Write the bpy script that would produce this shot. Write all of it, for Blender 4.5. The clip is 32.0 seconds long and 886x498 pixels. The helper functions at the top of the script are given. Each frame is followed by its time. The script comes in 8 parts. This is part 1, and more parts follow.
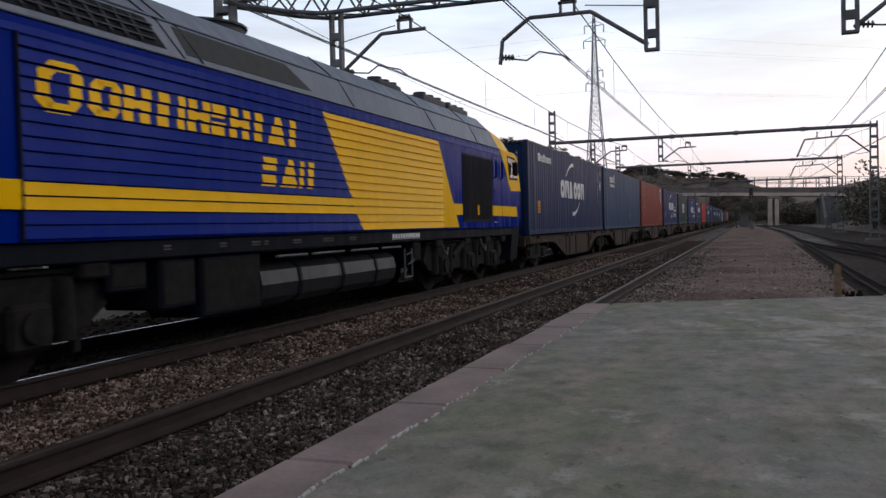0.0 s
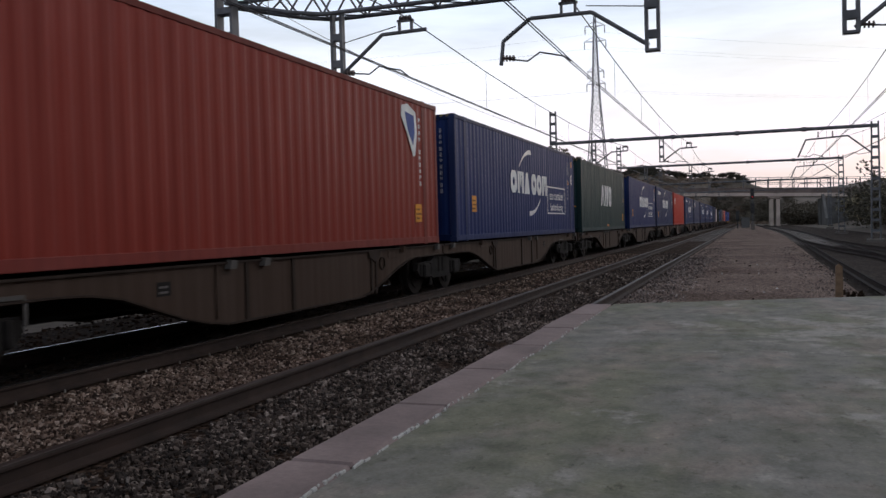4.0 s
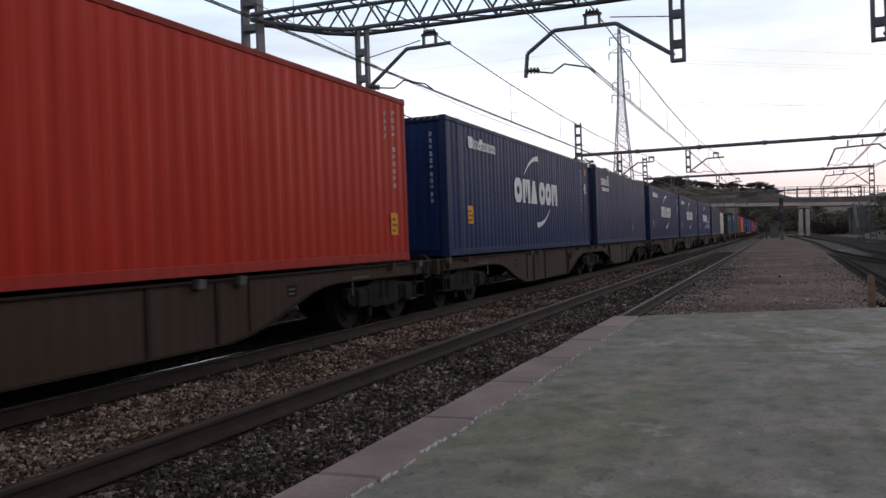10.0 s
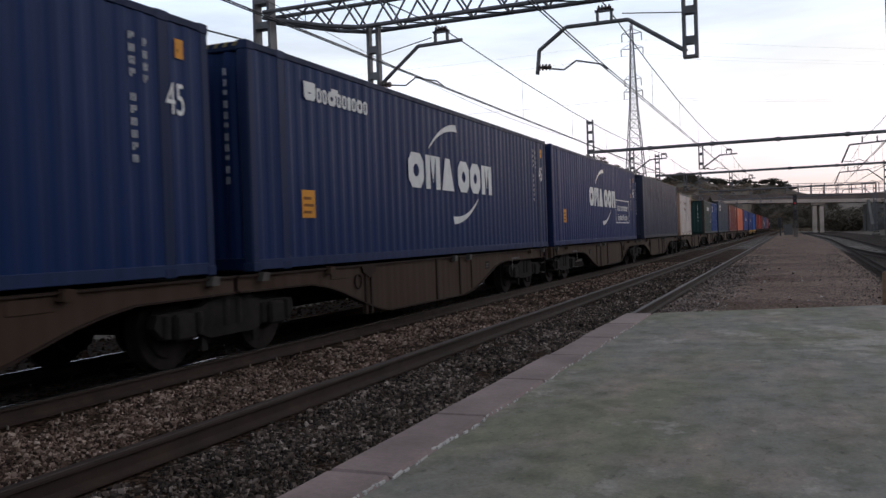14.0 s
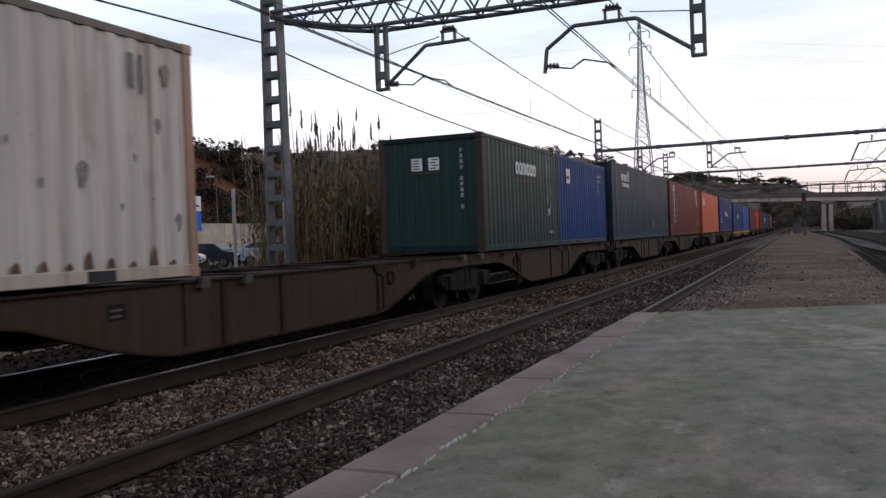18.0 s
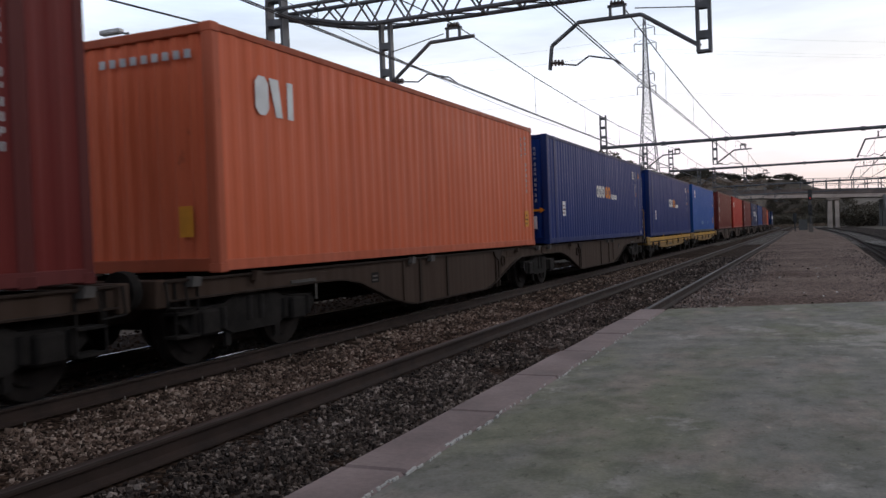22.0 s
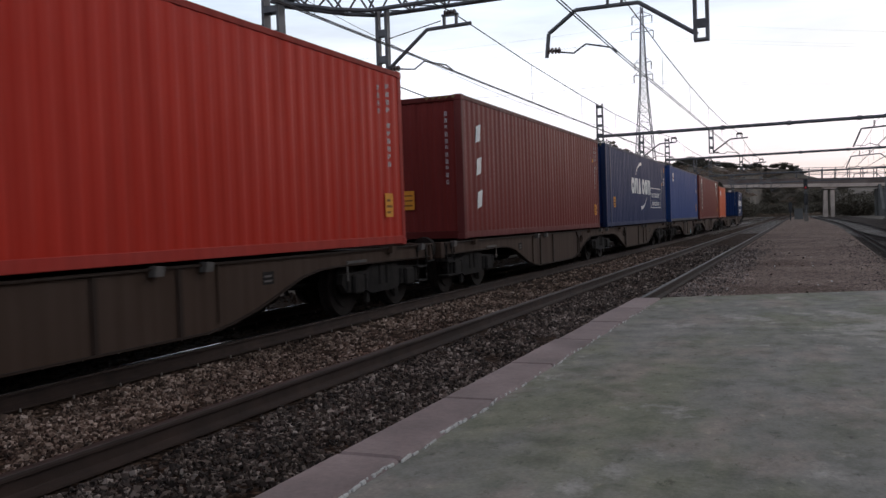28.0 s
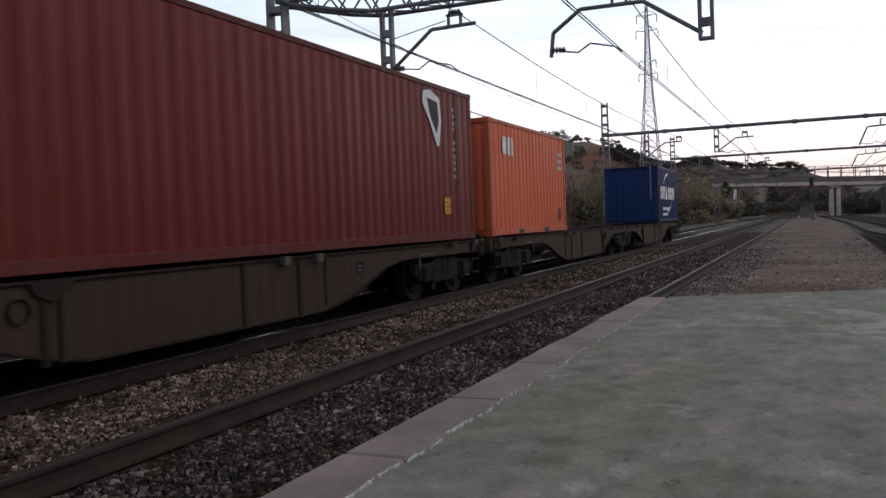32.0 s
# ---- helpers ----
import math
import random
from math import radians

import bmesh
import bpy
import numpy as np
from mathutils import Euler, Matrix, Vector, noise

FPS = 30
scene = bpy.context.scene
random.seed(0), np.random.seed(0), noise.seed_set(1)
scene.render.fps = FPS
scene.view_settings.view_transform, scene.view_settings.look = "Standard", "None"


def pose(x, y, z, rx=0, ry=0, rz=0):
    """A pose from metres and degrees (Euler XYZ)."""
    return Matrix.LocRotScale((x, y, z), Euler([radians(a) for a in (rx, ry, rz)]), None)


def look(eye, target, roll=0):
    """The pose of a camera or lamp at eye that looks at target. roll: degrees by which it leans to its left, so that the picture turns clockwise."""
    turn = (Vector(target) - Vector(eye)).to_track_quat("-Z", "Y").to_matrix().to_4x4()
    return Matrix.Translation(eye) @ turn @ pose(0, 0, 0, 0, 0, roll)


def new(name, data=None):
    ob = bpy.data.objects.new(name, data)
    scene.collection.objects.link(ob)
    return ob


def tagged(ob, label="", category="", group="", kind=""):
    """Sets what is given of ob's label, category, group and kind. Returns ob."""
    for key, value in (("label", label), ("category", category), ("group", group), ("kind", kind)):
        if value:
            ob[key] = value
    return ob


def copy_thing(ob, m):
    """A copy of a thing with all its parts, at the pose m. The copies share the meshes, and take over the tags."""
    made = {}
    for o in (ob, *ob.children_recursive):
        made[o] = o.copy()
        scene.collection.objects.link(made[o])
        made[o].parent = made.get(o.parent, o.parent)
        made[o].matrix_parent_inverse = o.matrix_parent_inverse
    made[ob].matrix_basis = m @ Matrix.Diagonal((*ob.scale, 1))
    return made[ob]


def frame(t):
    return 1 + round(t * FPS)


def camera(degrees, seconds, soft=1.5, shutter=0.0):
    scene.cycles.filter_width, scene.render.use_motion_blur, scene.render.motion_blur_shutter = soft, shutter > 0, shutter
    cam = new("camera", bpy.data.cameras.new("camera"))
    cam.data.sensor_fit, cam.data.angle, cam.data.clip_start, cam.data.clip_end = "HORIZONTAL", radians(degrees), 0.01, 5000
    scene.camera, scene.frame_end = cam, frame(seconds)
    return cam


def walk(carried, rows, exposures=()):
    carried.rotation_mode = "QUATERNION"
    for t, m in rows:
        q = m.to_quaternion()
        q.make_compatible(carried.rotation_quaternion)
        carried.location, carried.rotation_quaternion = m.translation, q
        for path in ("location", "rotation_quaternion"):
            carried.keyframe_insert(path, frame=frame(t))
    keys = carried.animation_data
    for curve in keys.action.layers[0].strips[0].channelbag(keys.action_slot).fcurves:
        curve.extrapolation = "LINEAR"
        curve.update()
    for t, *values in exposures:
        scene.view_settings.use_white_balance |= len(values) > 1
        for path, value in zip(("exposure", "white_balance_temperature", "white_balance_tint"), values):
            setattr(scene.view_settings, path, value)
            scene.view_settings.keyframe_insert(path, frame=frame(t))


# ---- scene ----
# Camera: held over an island platform, 0.9 m above its paving; it only turns.
cam = camera(55.0, 32.0, 1.45, 0.12)
# seconds, yaw, pitch, roll
PATH = [
    (0, 19.68, -1.51, 1.43), (0.5, 19.89, -1.68, 1.57), (1, 19.64, -1.52, 1.63), (1.5, 19.76, -1.53, 1.64), (2, 19.80, -1.52, 1.70),
    (2.5, 19.69, -1.53, 1.54), (4.5, 19.79, -1.37, 1.45), (5, 19.82, -1.14, 1.36), (5.5, 20.08, -0.90, 1.73), (6, 19.98, -0.81, 1.53),
    (6.5, 19.91, -0.77, 1.46), (7, 19.88, -0.78, 1.45), (7.5, 19.95, -0.76, 1.40), (8, 20.01, -0.92, 1.46), (8.5, 20.06, -0.76, 1.65),
    (9, 20.32, -0.81, 1.55), (9.5, 21.28, -0.54, 1.91), (10, 21.48, -0.55, 1.96), (10.5, 21.72, -0.69, 2.06), (11, 22.00, -0.61, 2.10),
    (11.5, 22.60, -0.58, 2.21), (12, 22.27, -0.66, 2.05), (12.5, 22.21, -0.58, 1.97), (13, 22.15, -0.57, 1.92), (13.5, 22.09, -0.63, 1.98),
    (14, 22.27, -0.71, 2.01), (14.5, 22.32, -0.66, 2.02), (16.5, 22.50, -0.45, 2.15), (17, 22.70, -0.60, 2.03), (17.5, 22.69, -0.60, 2.03),
    (18, 22.79, -0.74, 2.11), (18.5, 22.96, -0.98, 1.95), (19, 22.94, -0.99, 1.94), (19.5, 23.07, -0.88, 2.15), (20, 23.04, -1.08, 2.08),
    (20.5, 23.10, -1.13, 2.06), (21, 23.11, -0.90, 2.30), (21.5, 23.02, -0.92, 2.21), (22, 23.13, -0.92, 2.19), (22.5, 23.60, -1.00, 2.35),
    (23, 23.34, -1.13, 2.34), (23.5, 23.39, -1.17, 2.26), (24, 23.43, -1.36, 2.23), (24.5, 23.43, -1.59, 2.17), (25, 23.32, -1.62, 2.06),
    (25.5, 23.17, -1.61, 2.05), (27.5, 23.09, -1.82, 2.04), (28, 22.86, -1.74, 1.99), (28.5, 23.05, -1.61, 2.08), (29, 23.33, -1.41, 2.26),
    (29.5, 23.28, -1.38, 2.30), (30, 23.18, -1.41, 2.23), (30.5, 23.27, -1.57, 2.13), (31, 23.01, -1.39, 2.05), (31.5, 23.13, -1.54, 2.21),
    (32, 23.20, -1.73, 2.20),
]
EYE = (0.0, 0.0, 1.35)
walk(cam, [(t, pose(*EYE, 90 + p, r, y)) for t, y, p, r in PATH], ((0, 0.03), (2, 0.03), (6, 0.1), (18, 0.12), (24, 0.1), (28, 0.16), (32, 0.22)))

# How far the train has come, in metres, at each second named.
GONE = [(0, 0.0), (1, 12.6), (2, 25.19), (3.2, 40.3), (4.5, 56.65), (6, 75.45), (8, 100.5), (10, 125.65), (12, 150.9), (14, 176.28),
        (16.5, 208.09), (18, 227.25), (19, 240.09), (20, 253.27), (21, 266.5), (22, 279.75), (23, 293.06), (24, 306.45), (25, 319.9),
        (26.5, 340.3), (28, 360.96), (29, 374.77), (30, 388.62), (31, 402.51), (32, 416.42)]

# ---------------------------------------------------------------- light
world = bpy.data.worlds.new("dusk_sky")
scene.world = world
world.use_nodes = True
wn, wl = world.node_tree.nodes, world.node_tree.links
wn.clear()


def wnode(kind, **values):
    n = wn.new(kind)
    for k, v in values.items():
        n.inputs[k].default_value = v
    return n


w_out, w_bg = wn.new("ShaderNodeOutputWorld"), wn.new("ShaderNodeBackground")
w_bg.inputs["Strength"].default_value = 1.06
sky = wn.new("ShaderNodeTexSky")
sky.sky_type, sky.sun_disc = "NISHITA", False
sky.sun_elevation, sky.sun_rotation, sky.air_density, sky.dust_density = radians(6), radians(35), 1.2, 2.0
sky_gain = wn.new("ShaderNodeMixRGB")
sky_gain.blend_type = "MULTIPLY"
sky_gain.inputs[0].default_value, sky_gain.inputs[2].default_value = 1.0, (0.085, 0.085, 0.085, 1)
wl.new(sky.outputs[0], sky_gain.inputs[1])
# thin high cloud over the blue, thicker and pinker towards the horizon
w_co = wn.new("ShaderNodeTexCoord")
w_sep = wn.new("ShaderNodeSeparateXYZ")
wl.new(w_co.outputs["Generated"], w_sep.inputs[0])
w_ramp = wn.new("ShaderNodeValToRGB")
stops = w_ramp.color_ramp
stops.elements[0].position, stops.elements[0].color = 0.0, (0.90, 0.78, 0.86, 1)
stops.elements[1].position, stops.elements[1].color = 1.0, (0.16, 0.17, 0.2, 1)
for at, col in ((0.07, (1.06, 0.97, 1.05, 1)), (0.18, (1.08, 1.12, 1.24, 1)), (0.30, (0.79, 0.97, 1.26, 1)), (0.55, (0.44, 0.48, 0.56, 1))):
    e = stops.elements.new(at)
    e.color = col
wl.new(w_sep.outputs[2], w_ramp.inputs[0])
w_map = wn.new("ShaderNodeMapping")
w_map.inputs["Scale"].default_value = (1.2, 1.2, 7.0)
wl.new(w_co.outputs["Generated"], w_map.inputs[0])
w_noise = wnode("ShaderNodeTexNoise", Scale=2.2, Detail=6.0, Roughness=0.55)
wl.new(w_map.outputs[0], w_noise.inputs["Vector"])
w_cloud = wn.new("ShaderNodeMapRange")
for k, v in zip((1, 2, 3, 4), (0.32, 0.62, 0.62, 1.0)):
    w_cloud.inputs[k].default_value = v
wl.new(w_noise.outputs[0], w_cloud.inputs[0])
w_mix = wn.new("ShaderNodeMixRGB")
wl.new(w_cloud.outputs[0], w_mix.inputs[0])
wl.new(sky_gain.outputs[0], w_mix.inputs[1])
wl.new(w_ramp.outputs[0], w_mix.inputs[2])
wl.new(w_mix.outputs[0], w_bg.inputs[0])
wl.new(w_bg.outputs[0], w_out.inputs[0])
sun = new("sun", bpy.data.lights.new("sun", "SUN"))
sun.data.energy, sun.data.angle, sun.data.color = 0.5, radians(25), (1.0, 0.93, 0.9)
sun.matrix_world = look((20, 31, 17), (0, 8, 0))


# ---------------------------------------------------------------- materials
def shader(name, rough=0.7, metal=0.0, gloss=0.3):
    m = bpy.data.materials.new(name)
    m.use_nodes = True
    b = m.node_tree.nodes["Principled BSDF"]
    b.inputs["Roughness"].default_value, b.inputs["Metallic"].default_value = rough, metal
    b.inputs["Specular IOR Level"].default_value = gloss
    return m, m.node_tree.nodes, m.node_tree.links, b


def noise_node(nodes, links, scale, detail=5.0, stretch=(1, 1, 1), coords="Object", rough=0.55):
    co, mp, n = nodes.new("ShaderNodeTexCoord"), nodes.new("ShaderNodeMapping"), nodes.new("ShaderNodeTexNoise")
    mp.inputs["Scale"].default_value = stretch
    n.inputs["Scale"].default_value, n.inputs["Detail"].default_value, n.inputs["Roughness"].default_value = scale, detail, rough
    links.new(co.outputs[coords], mp.inputs[0])
    links.new(mp.outputs[0], n.inputs["Vector"])
    return n


def ramp(nodes, links, source, stops):
    r = nodes.new("ShaderNodeValToRGB")
    els = r.color_ramp.elements
    while len(els) < len(stops):
        els.new(0.5)
    for e, (at, c) in zip(els, stops):
        e.position, e.color = at, (*c, 1)
    links.new(source, r.inputs[0])
    return r


def mix(nodes, links, fac, a, b, mode="MIX"):
    m = nodes.new("ShaderNodeMixRGB")
    m.blend_type = mode
    for i, v in enumerate((fac, a, b)):
        if isinstance(v, (int, float)):
            m.inputs[i].default_value = v
        elif isinstance(v, tuple):
            m.inputs[i].default_value = (*v, 1)
        else:
            links.new(v, m.inputs[i])
    return m.outputs[0]


def bump(nodes, links, b, height, strength=0.3, distance=0.01):
    n = nodes.new("ShaderNodeBump")
    n.inputs["Strength"].default_value, n.inputs["Distance"].default_value = strength, distance
    links.new(height, n.inputs["Height"])
    links.new(n.outputs[0], b.inputs["Normal"])


def shade(c, k):
    return tuple(min(1.0, v * k) for v in c)


def plain(name, c, rough=0.7, metal=0.0, vary=0.25, scale=6.0, relief=0.15, fine=60.0, coords="Object", gloss=0.3):
    """A surface with stains at one scale and grain at another."""
    m, n, l, b = shader(name, rough, metal, gloss)
    big, small = noise_node(n, l, scale, coords=coords), noise_node(n, l, fine, 3, coords=coords)
    base = ramp(n, l, big.outputs[0], ((0.3, shade(c, 1 - vary)), (0.7, shade(c, 1 + vary)))).outputs[0]
    grain = ramp(n, l, small.outputs[0], ((0.3, (1 - vary * 0.6,) * 3), (0.7, (1.0,) * 3))).outputs[0]
    l.new(mix(n, l, 1.0, base, grain, "MULTIPLY"), b.inputs["Base Color"])
    if relief:
        bump(n, l, b, small.outputs[0], relief, 0.006)
    return m


def paint(name, c, fade=0.35, rust=0.5, rough=0.34, gloss=0.07, rain=1.0):
    """Sprayed steel: faded in patches, streaked by rain, rusting at scrapes."""
    m, n, l, b = shader(name, rough, 0.0, gloss)
    patch, streak, scrape = noise_node(n, l, 0.7, 4), noise_node(n, l, 5.0, 5, (1, 1, 0.05)), noise_node(n, l, 3.2, 9, (1, 1, 0.6), rough=0.68)
    grey = sum(c) / 3
    chalk = tuple(v * 1.0 + grey * 0.22 + 0.004 for v in c)
    col = ramp(n, l, patch.outputs[0], ((0.32, c), (0.75, tuple(a + (d - a) * fade for a, d in zip(c, chalk))))).outputs[0]
    col = mix(n, l, 1.0, col, ramp(n, l, streak.outputs[0], ((0.3, (1 - 0.15 * rain, 1 - 0.16 * rain, 1 - 0.17 * rain)), (0.6, (1.05, 1.05, 1.05)))).outputs[0], "MULTIPLY")
    mask = ramp(n, l, scrape.outputs[0], ((0.66, (0, 0, 0)), (0.74, (rust, rust, rust)))).outputs[0]
    l.new(mix(n, l, mask, col, (0.055, 0.028, 0.016)), b.inputs["Base Color"])
    l.new(ramp(n, l, streak.outputs[0], ((0.3, (rough + 0.2,) * 3), (0.7, (rough,) * 3))).outputs[0], b.inputs["Roughness"])
    bump(n, l, b, scrape.outputs[0], 0.12, 0.004)
    return m


def stained(name, c):
    """Old white paint: dark rain stains from the top, rust specks, brown bleeding."""
    m, n, l, b = shader(name, 0.75)
    streak, soot, speck, bleed = noise_node(n, l, 4.0, 6, (1, 1, 0.07)), noise_node(n, l, 0.8, 5, (1, 1, 0.4)), noise_node(n, l, 9.0, 8, rough=0.75), noise_node(n, l, 2.2, 7, (1, 1, 0.25), rough=0.65)
    col = ramp(n, l, soot.outputs[0], ((0.3, shade(c, 0.84)), (0.6, c))).outputs[0]
    col = mix(n, l, 1.0, col, ramp(n, l, streak.outputs[0], ((0.26, (0.45, 0.39, 0.35)), (0.4, (0.9, 0.87, 0.84)), (0.6, (1.05, 1.04, 1.03)))).outputs[0], "MULTIPLY")
    col = mix(n, l, ramp(n, l, bleed.outputs[0], ((0.55, (0, 0, 0)), (0.7, (0.6, 0.6, 0.6)))).outputs[0], col, (0.3, 0.16, 0.09))
    col = mix(n, l, ramp(n, l, speck.outputs[0], ((0.64, (0, 0, 0)), (0.7, (0.9, 0.9, 0.9)))).outputs[0], col, (0.06, 0.03, 0.018))
    l.new(col, b.inputs["Base Color"])
    bump(n, l, b, speck.outputs[0], 0.15, 0.004)
    return m


def stone_mat(name, stops, rough=0.9, scale=14.0):
    m, n, l, b = shader(name, rough)
    g = n.new("ShaderNodeNewGeometry")
    col = ramp(n, l, g.outputs["Random Per Island"], stops).outputs[0]
    fine, soil = noise_node(n, l, scale, 4), noise_node(n, l, 0.9, 5)
    col = mix(n, l, 1.0, col, ramp(n, l, soil.outputs[0], ((0.34, (0.42, 0.38, 0.35)), (0.52, (1.0, 1.0, 1.0)), (0.7, (1.2, 1.18, 1.16)))).outputs[0], "MULTIPLY")
    l.new(mix(n, l, 1.0, col, ramp(n, l, fine.outputs[0], ((0.3, (0.7,) * 3), (0.7, (1.05,) * 3))).outputs[0], "MULTIPLY"), b.inputs["Base Color"])
    return m


def gravel_mat(name, dark, light, size, patches):
    m, n, l, b = shader(name, 0.95, gloss=0.05)
    co, v = n.new("ShaderNodeTexCoord"), n.new("ShaderNodeTexVoronoi")
    v.inputs["Scale"].default_value = 1 / size
    l.new(co.outputs["Object"], v.inputs["Vector"])
    cell = n.new("ShaderNodeSeparateXYZ")
    l.new(v.outputs["Color"], cell.inputs[0])
    col = ramp(n, l, cell.outputs[0], ((0.0, dark), (0.55, tuple((a + c) / 2 for a, c in zip(dark, light))), (1.0, light))).outputs[0]
    # Shade between the stones is painted: colour falls to a third at cell edges.
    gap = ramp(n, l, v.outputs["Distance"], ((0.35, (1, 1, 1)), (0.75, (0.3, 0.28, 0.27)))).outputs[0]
    big = noise_node(n, l, 0.35, 6)
    tint = ramp(n, l, big.outputs[0], ((0.35, patches[0]), (0.65, patches[1]))).outputs[0]
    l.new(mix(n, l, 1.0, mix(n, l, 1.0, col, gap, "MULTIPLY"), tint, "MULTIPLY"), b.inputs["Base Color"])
    inv = n.new("ShaderNodeMath")
    inv.operation = "SUBTRACT"
    inv.inputs[0].default_value = 1.0
    l.new(v.outputs["Distance"], inv.inputs[1])
    bump(n, l, b, inv.outputs[0], 0.9, size * 0.6)
    return m


M = {}
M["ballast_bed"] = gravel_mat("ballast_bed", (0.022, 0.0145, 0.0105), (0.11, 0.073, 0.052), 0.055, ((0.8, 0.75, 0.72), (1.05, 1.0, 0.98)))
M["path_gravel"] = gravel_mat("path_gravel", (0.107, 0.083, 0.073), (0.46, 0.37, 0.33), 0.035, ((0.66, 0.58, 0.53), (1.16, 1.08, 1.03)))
M["earth"] = plain("earth", (0.075, 0.062, 0.045), 0.95, vary=0.4, scale=0.15, fine=3.0, relief=0.6)
M["stones"] = stone_mat("ballast_stones", ((0.0, (0.026, 0.0145, 0.0095)), (0.35, (0.105, 0.063, 0.044)), (0.62, (0.205, 0.134, 0.098)), (0.86, (0.33, 0.236, 0.185)), (1.0, (0.5, 0.385, 0.31))))
M["stones_dark"] = stone_mat("oily_stones", ((0.0, (0.018, 0.0125, 0.0098)), (0.45, (0.082, 0.059, 0.048)), (0.8, (0.19, 0.143, 0.118)), (1.0, (0.42, 0.34, 0.29))))
M["path_stones"] = stone_mat("path_pebbles", ((0.0, (0.06, 0.048, 0.042)), (0.5, (0.19, 0.15, 0.132)), (0.85, (0.32, 0.26, 0.235)), (1.0, (0.46, 0.4, 0.37))))
M["rail_side"] = plain("rusty_rail", (0.034, 0.019, 0.0135), 0.85, vary=0.35, scale=4, fine=90, relief=0.3)
M["rail_head"] = plain("worn_rail_head", (0.062, 0.046, 0.04), 0.55, 0.3, vary=0.2, scale=3, relief=0.03, gloss=0.15)
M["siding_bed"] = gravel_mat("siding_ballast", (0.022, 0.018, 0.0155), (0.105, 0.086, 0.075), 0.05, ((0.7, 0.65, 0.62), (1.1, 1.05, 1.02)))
M["rail_head_dull"] = plain("dull_rail_head", (0.022, 0.017, 0.015), 0.85, 0.0, vary=0.25, scale=3, relief=0.1, gloss=0.05)
M["rail_head_bright"] = plain("polished_rail_head", (0.38, 0.37, 0.38), 0.24, 1.0, vary=0.1, scale=3, relief=0)
M["sleeper"] = plain("sleeper_concrete", (0.15, 0.13, 0.115), 0.9, vary=0.3, scale=5)
# Oil-dark ballast, its colour deepened to carry the shade under the train.
M["oily"] = gravel_mat("oily_shaded_ballast", (0.022, 0.0145, 0.0102), (0.062, 0.041, 0.029), 0.06, ((0.6, 0.55, 0.5), (1.0, 0.95, 0.9)))
M["mortar"] = plain("crumbled_mortar", (0.48, 0.46, 0.43), 0.9, vary=0.2)
M["bank"] = plain("dry_grass_bank", (0.06, 0.055, 0.03), 0.95, vary=0.4, scale=0.3, fine=4, relief=0.5)
M["bolt"] = plain("bolt_steel", (0.2, 0.17, 0.15), 0.5, 0.6)
M["coping"] = plain("coping_concrete", (0.262, 0.196, 0.182), 0.85, vary=0.28, scale=1.7, fine=45, relief=0.25)
M["steel"] = plain("galvanised_steel", (0.115, 0.117, 0.125), 0.6, 0.35, vary=0.3, scale=3)
M["dark_steel"] = plain("dark_steel", (0.05, 0.052, 0.056), 0.6, 0.3, vary=0.3)
M["wire"] = plain("copper_wire_tarnished", (0.04, 0.042, 0.044), 0.6, 0.4, relief=0)
M["insulator"] = plain("insulator", (0.06, 0.04, 0.035), 0.3, relief=0)
M["concrete"] = plain("bridge_concrete", (0.44, 0.36, 0.31), 0.9, vary=0.25, scale=0.5, fine=8)
M["dark_concrete"] = plain("dark_grey_concrete", (0.12, 0.115, 0.11), 0.92, vary=0.3, scale=0.4, fine=6)
M["white"] = plain("white_lettering", (0.72, 0.71, 0.69), 0.6, vary=0.1, scale=4, relief=0.05)
M["faded_white"] = plain("faded_white_lettering", (0.42, 0.42, 0.42), 0.7, vary=0.2, scale=6, relief=0.05)
M["rust_trace"] = plain("rust_trace", (0.16, 0.085, 0.055), 0.85, vary=0.4, scale=20, relief=0.2)
M["red_mark"] = plain("red_marking", (0.45, 0.06, 0.04), 0.6, vary=0.12, relief=0.05)
M["orange_mark"] = plain("orange_marking", (0.75, 0.25, 0.04), 0.6, vary=0.12, relief=0.05)
M["label_ink"] = plain("brown_ink", (0.2, 0.075, 0.012), 0.7, relief=0)
M["height_mark"] = plain("worn_height_stripe", (0.16, 0.13, 0.05), 0.7, relief=0)
M["yellow_mark"] = plain("yellow_label", (0.64, 0.26, 0.018), 0.6, vary=0.12, relief=0.05)
M["black_mark"] = plain("black_marking", (0.03, 0.03, 0.032), 0.7, relief=0.05)
M["blue_mark"] = plain("blue_marking", (0.035, 0.07, 0.26), 0.6, vary=0.12, relief=0.05)
M["grime"] = plain("bogie_grime", (0.02, 0.0168, 0.0148), 0.9, vary=0.4, scale=5, relief=0.4, gloss=0.12)
M["wheel_steel"] = plain("wheel_steel", (0.022, 0.017, 0.0145), 0.8, 0.1, vary=0.3, gloss=0.1)
M["wagon"] = paint("wagon_brown", (0.046, 0.026, 0.0165), 0.9, 0.9, 0.7, 0.14)
M["wagon_dark"] = paint("wagon_dark_brown", (0.027, 0.0165, 0.0118), 0.4, 0.9, 0.75, 0.14)
M["wagon_yellow"] = stained("wagon_yellow", (0.5, 0.27, 0.03))
M["dirty_yellow"] = stained("greasy_yellow", (0.24, 0.135, 0.028))
M["rubber"] = plain("rubber", (0.015, 0.015, 0.016), 0.8, relief=0)
M["glass"] = plain("dark_glass", (0.02, 0.024, 0.03), 0.08, vary=0.05, relief=0)


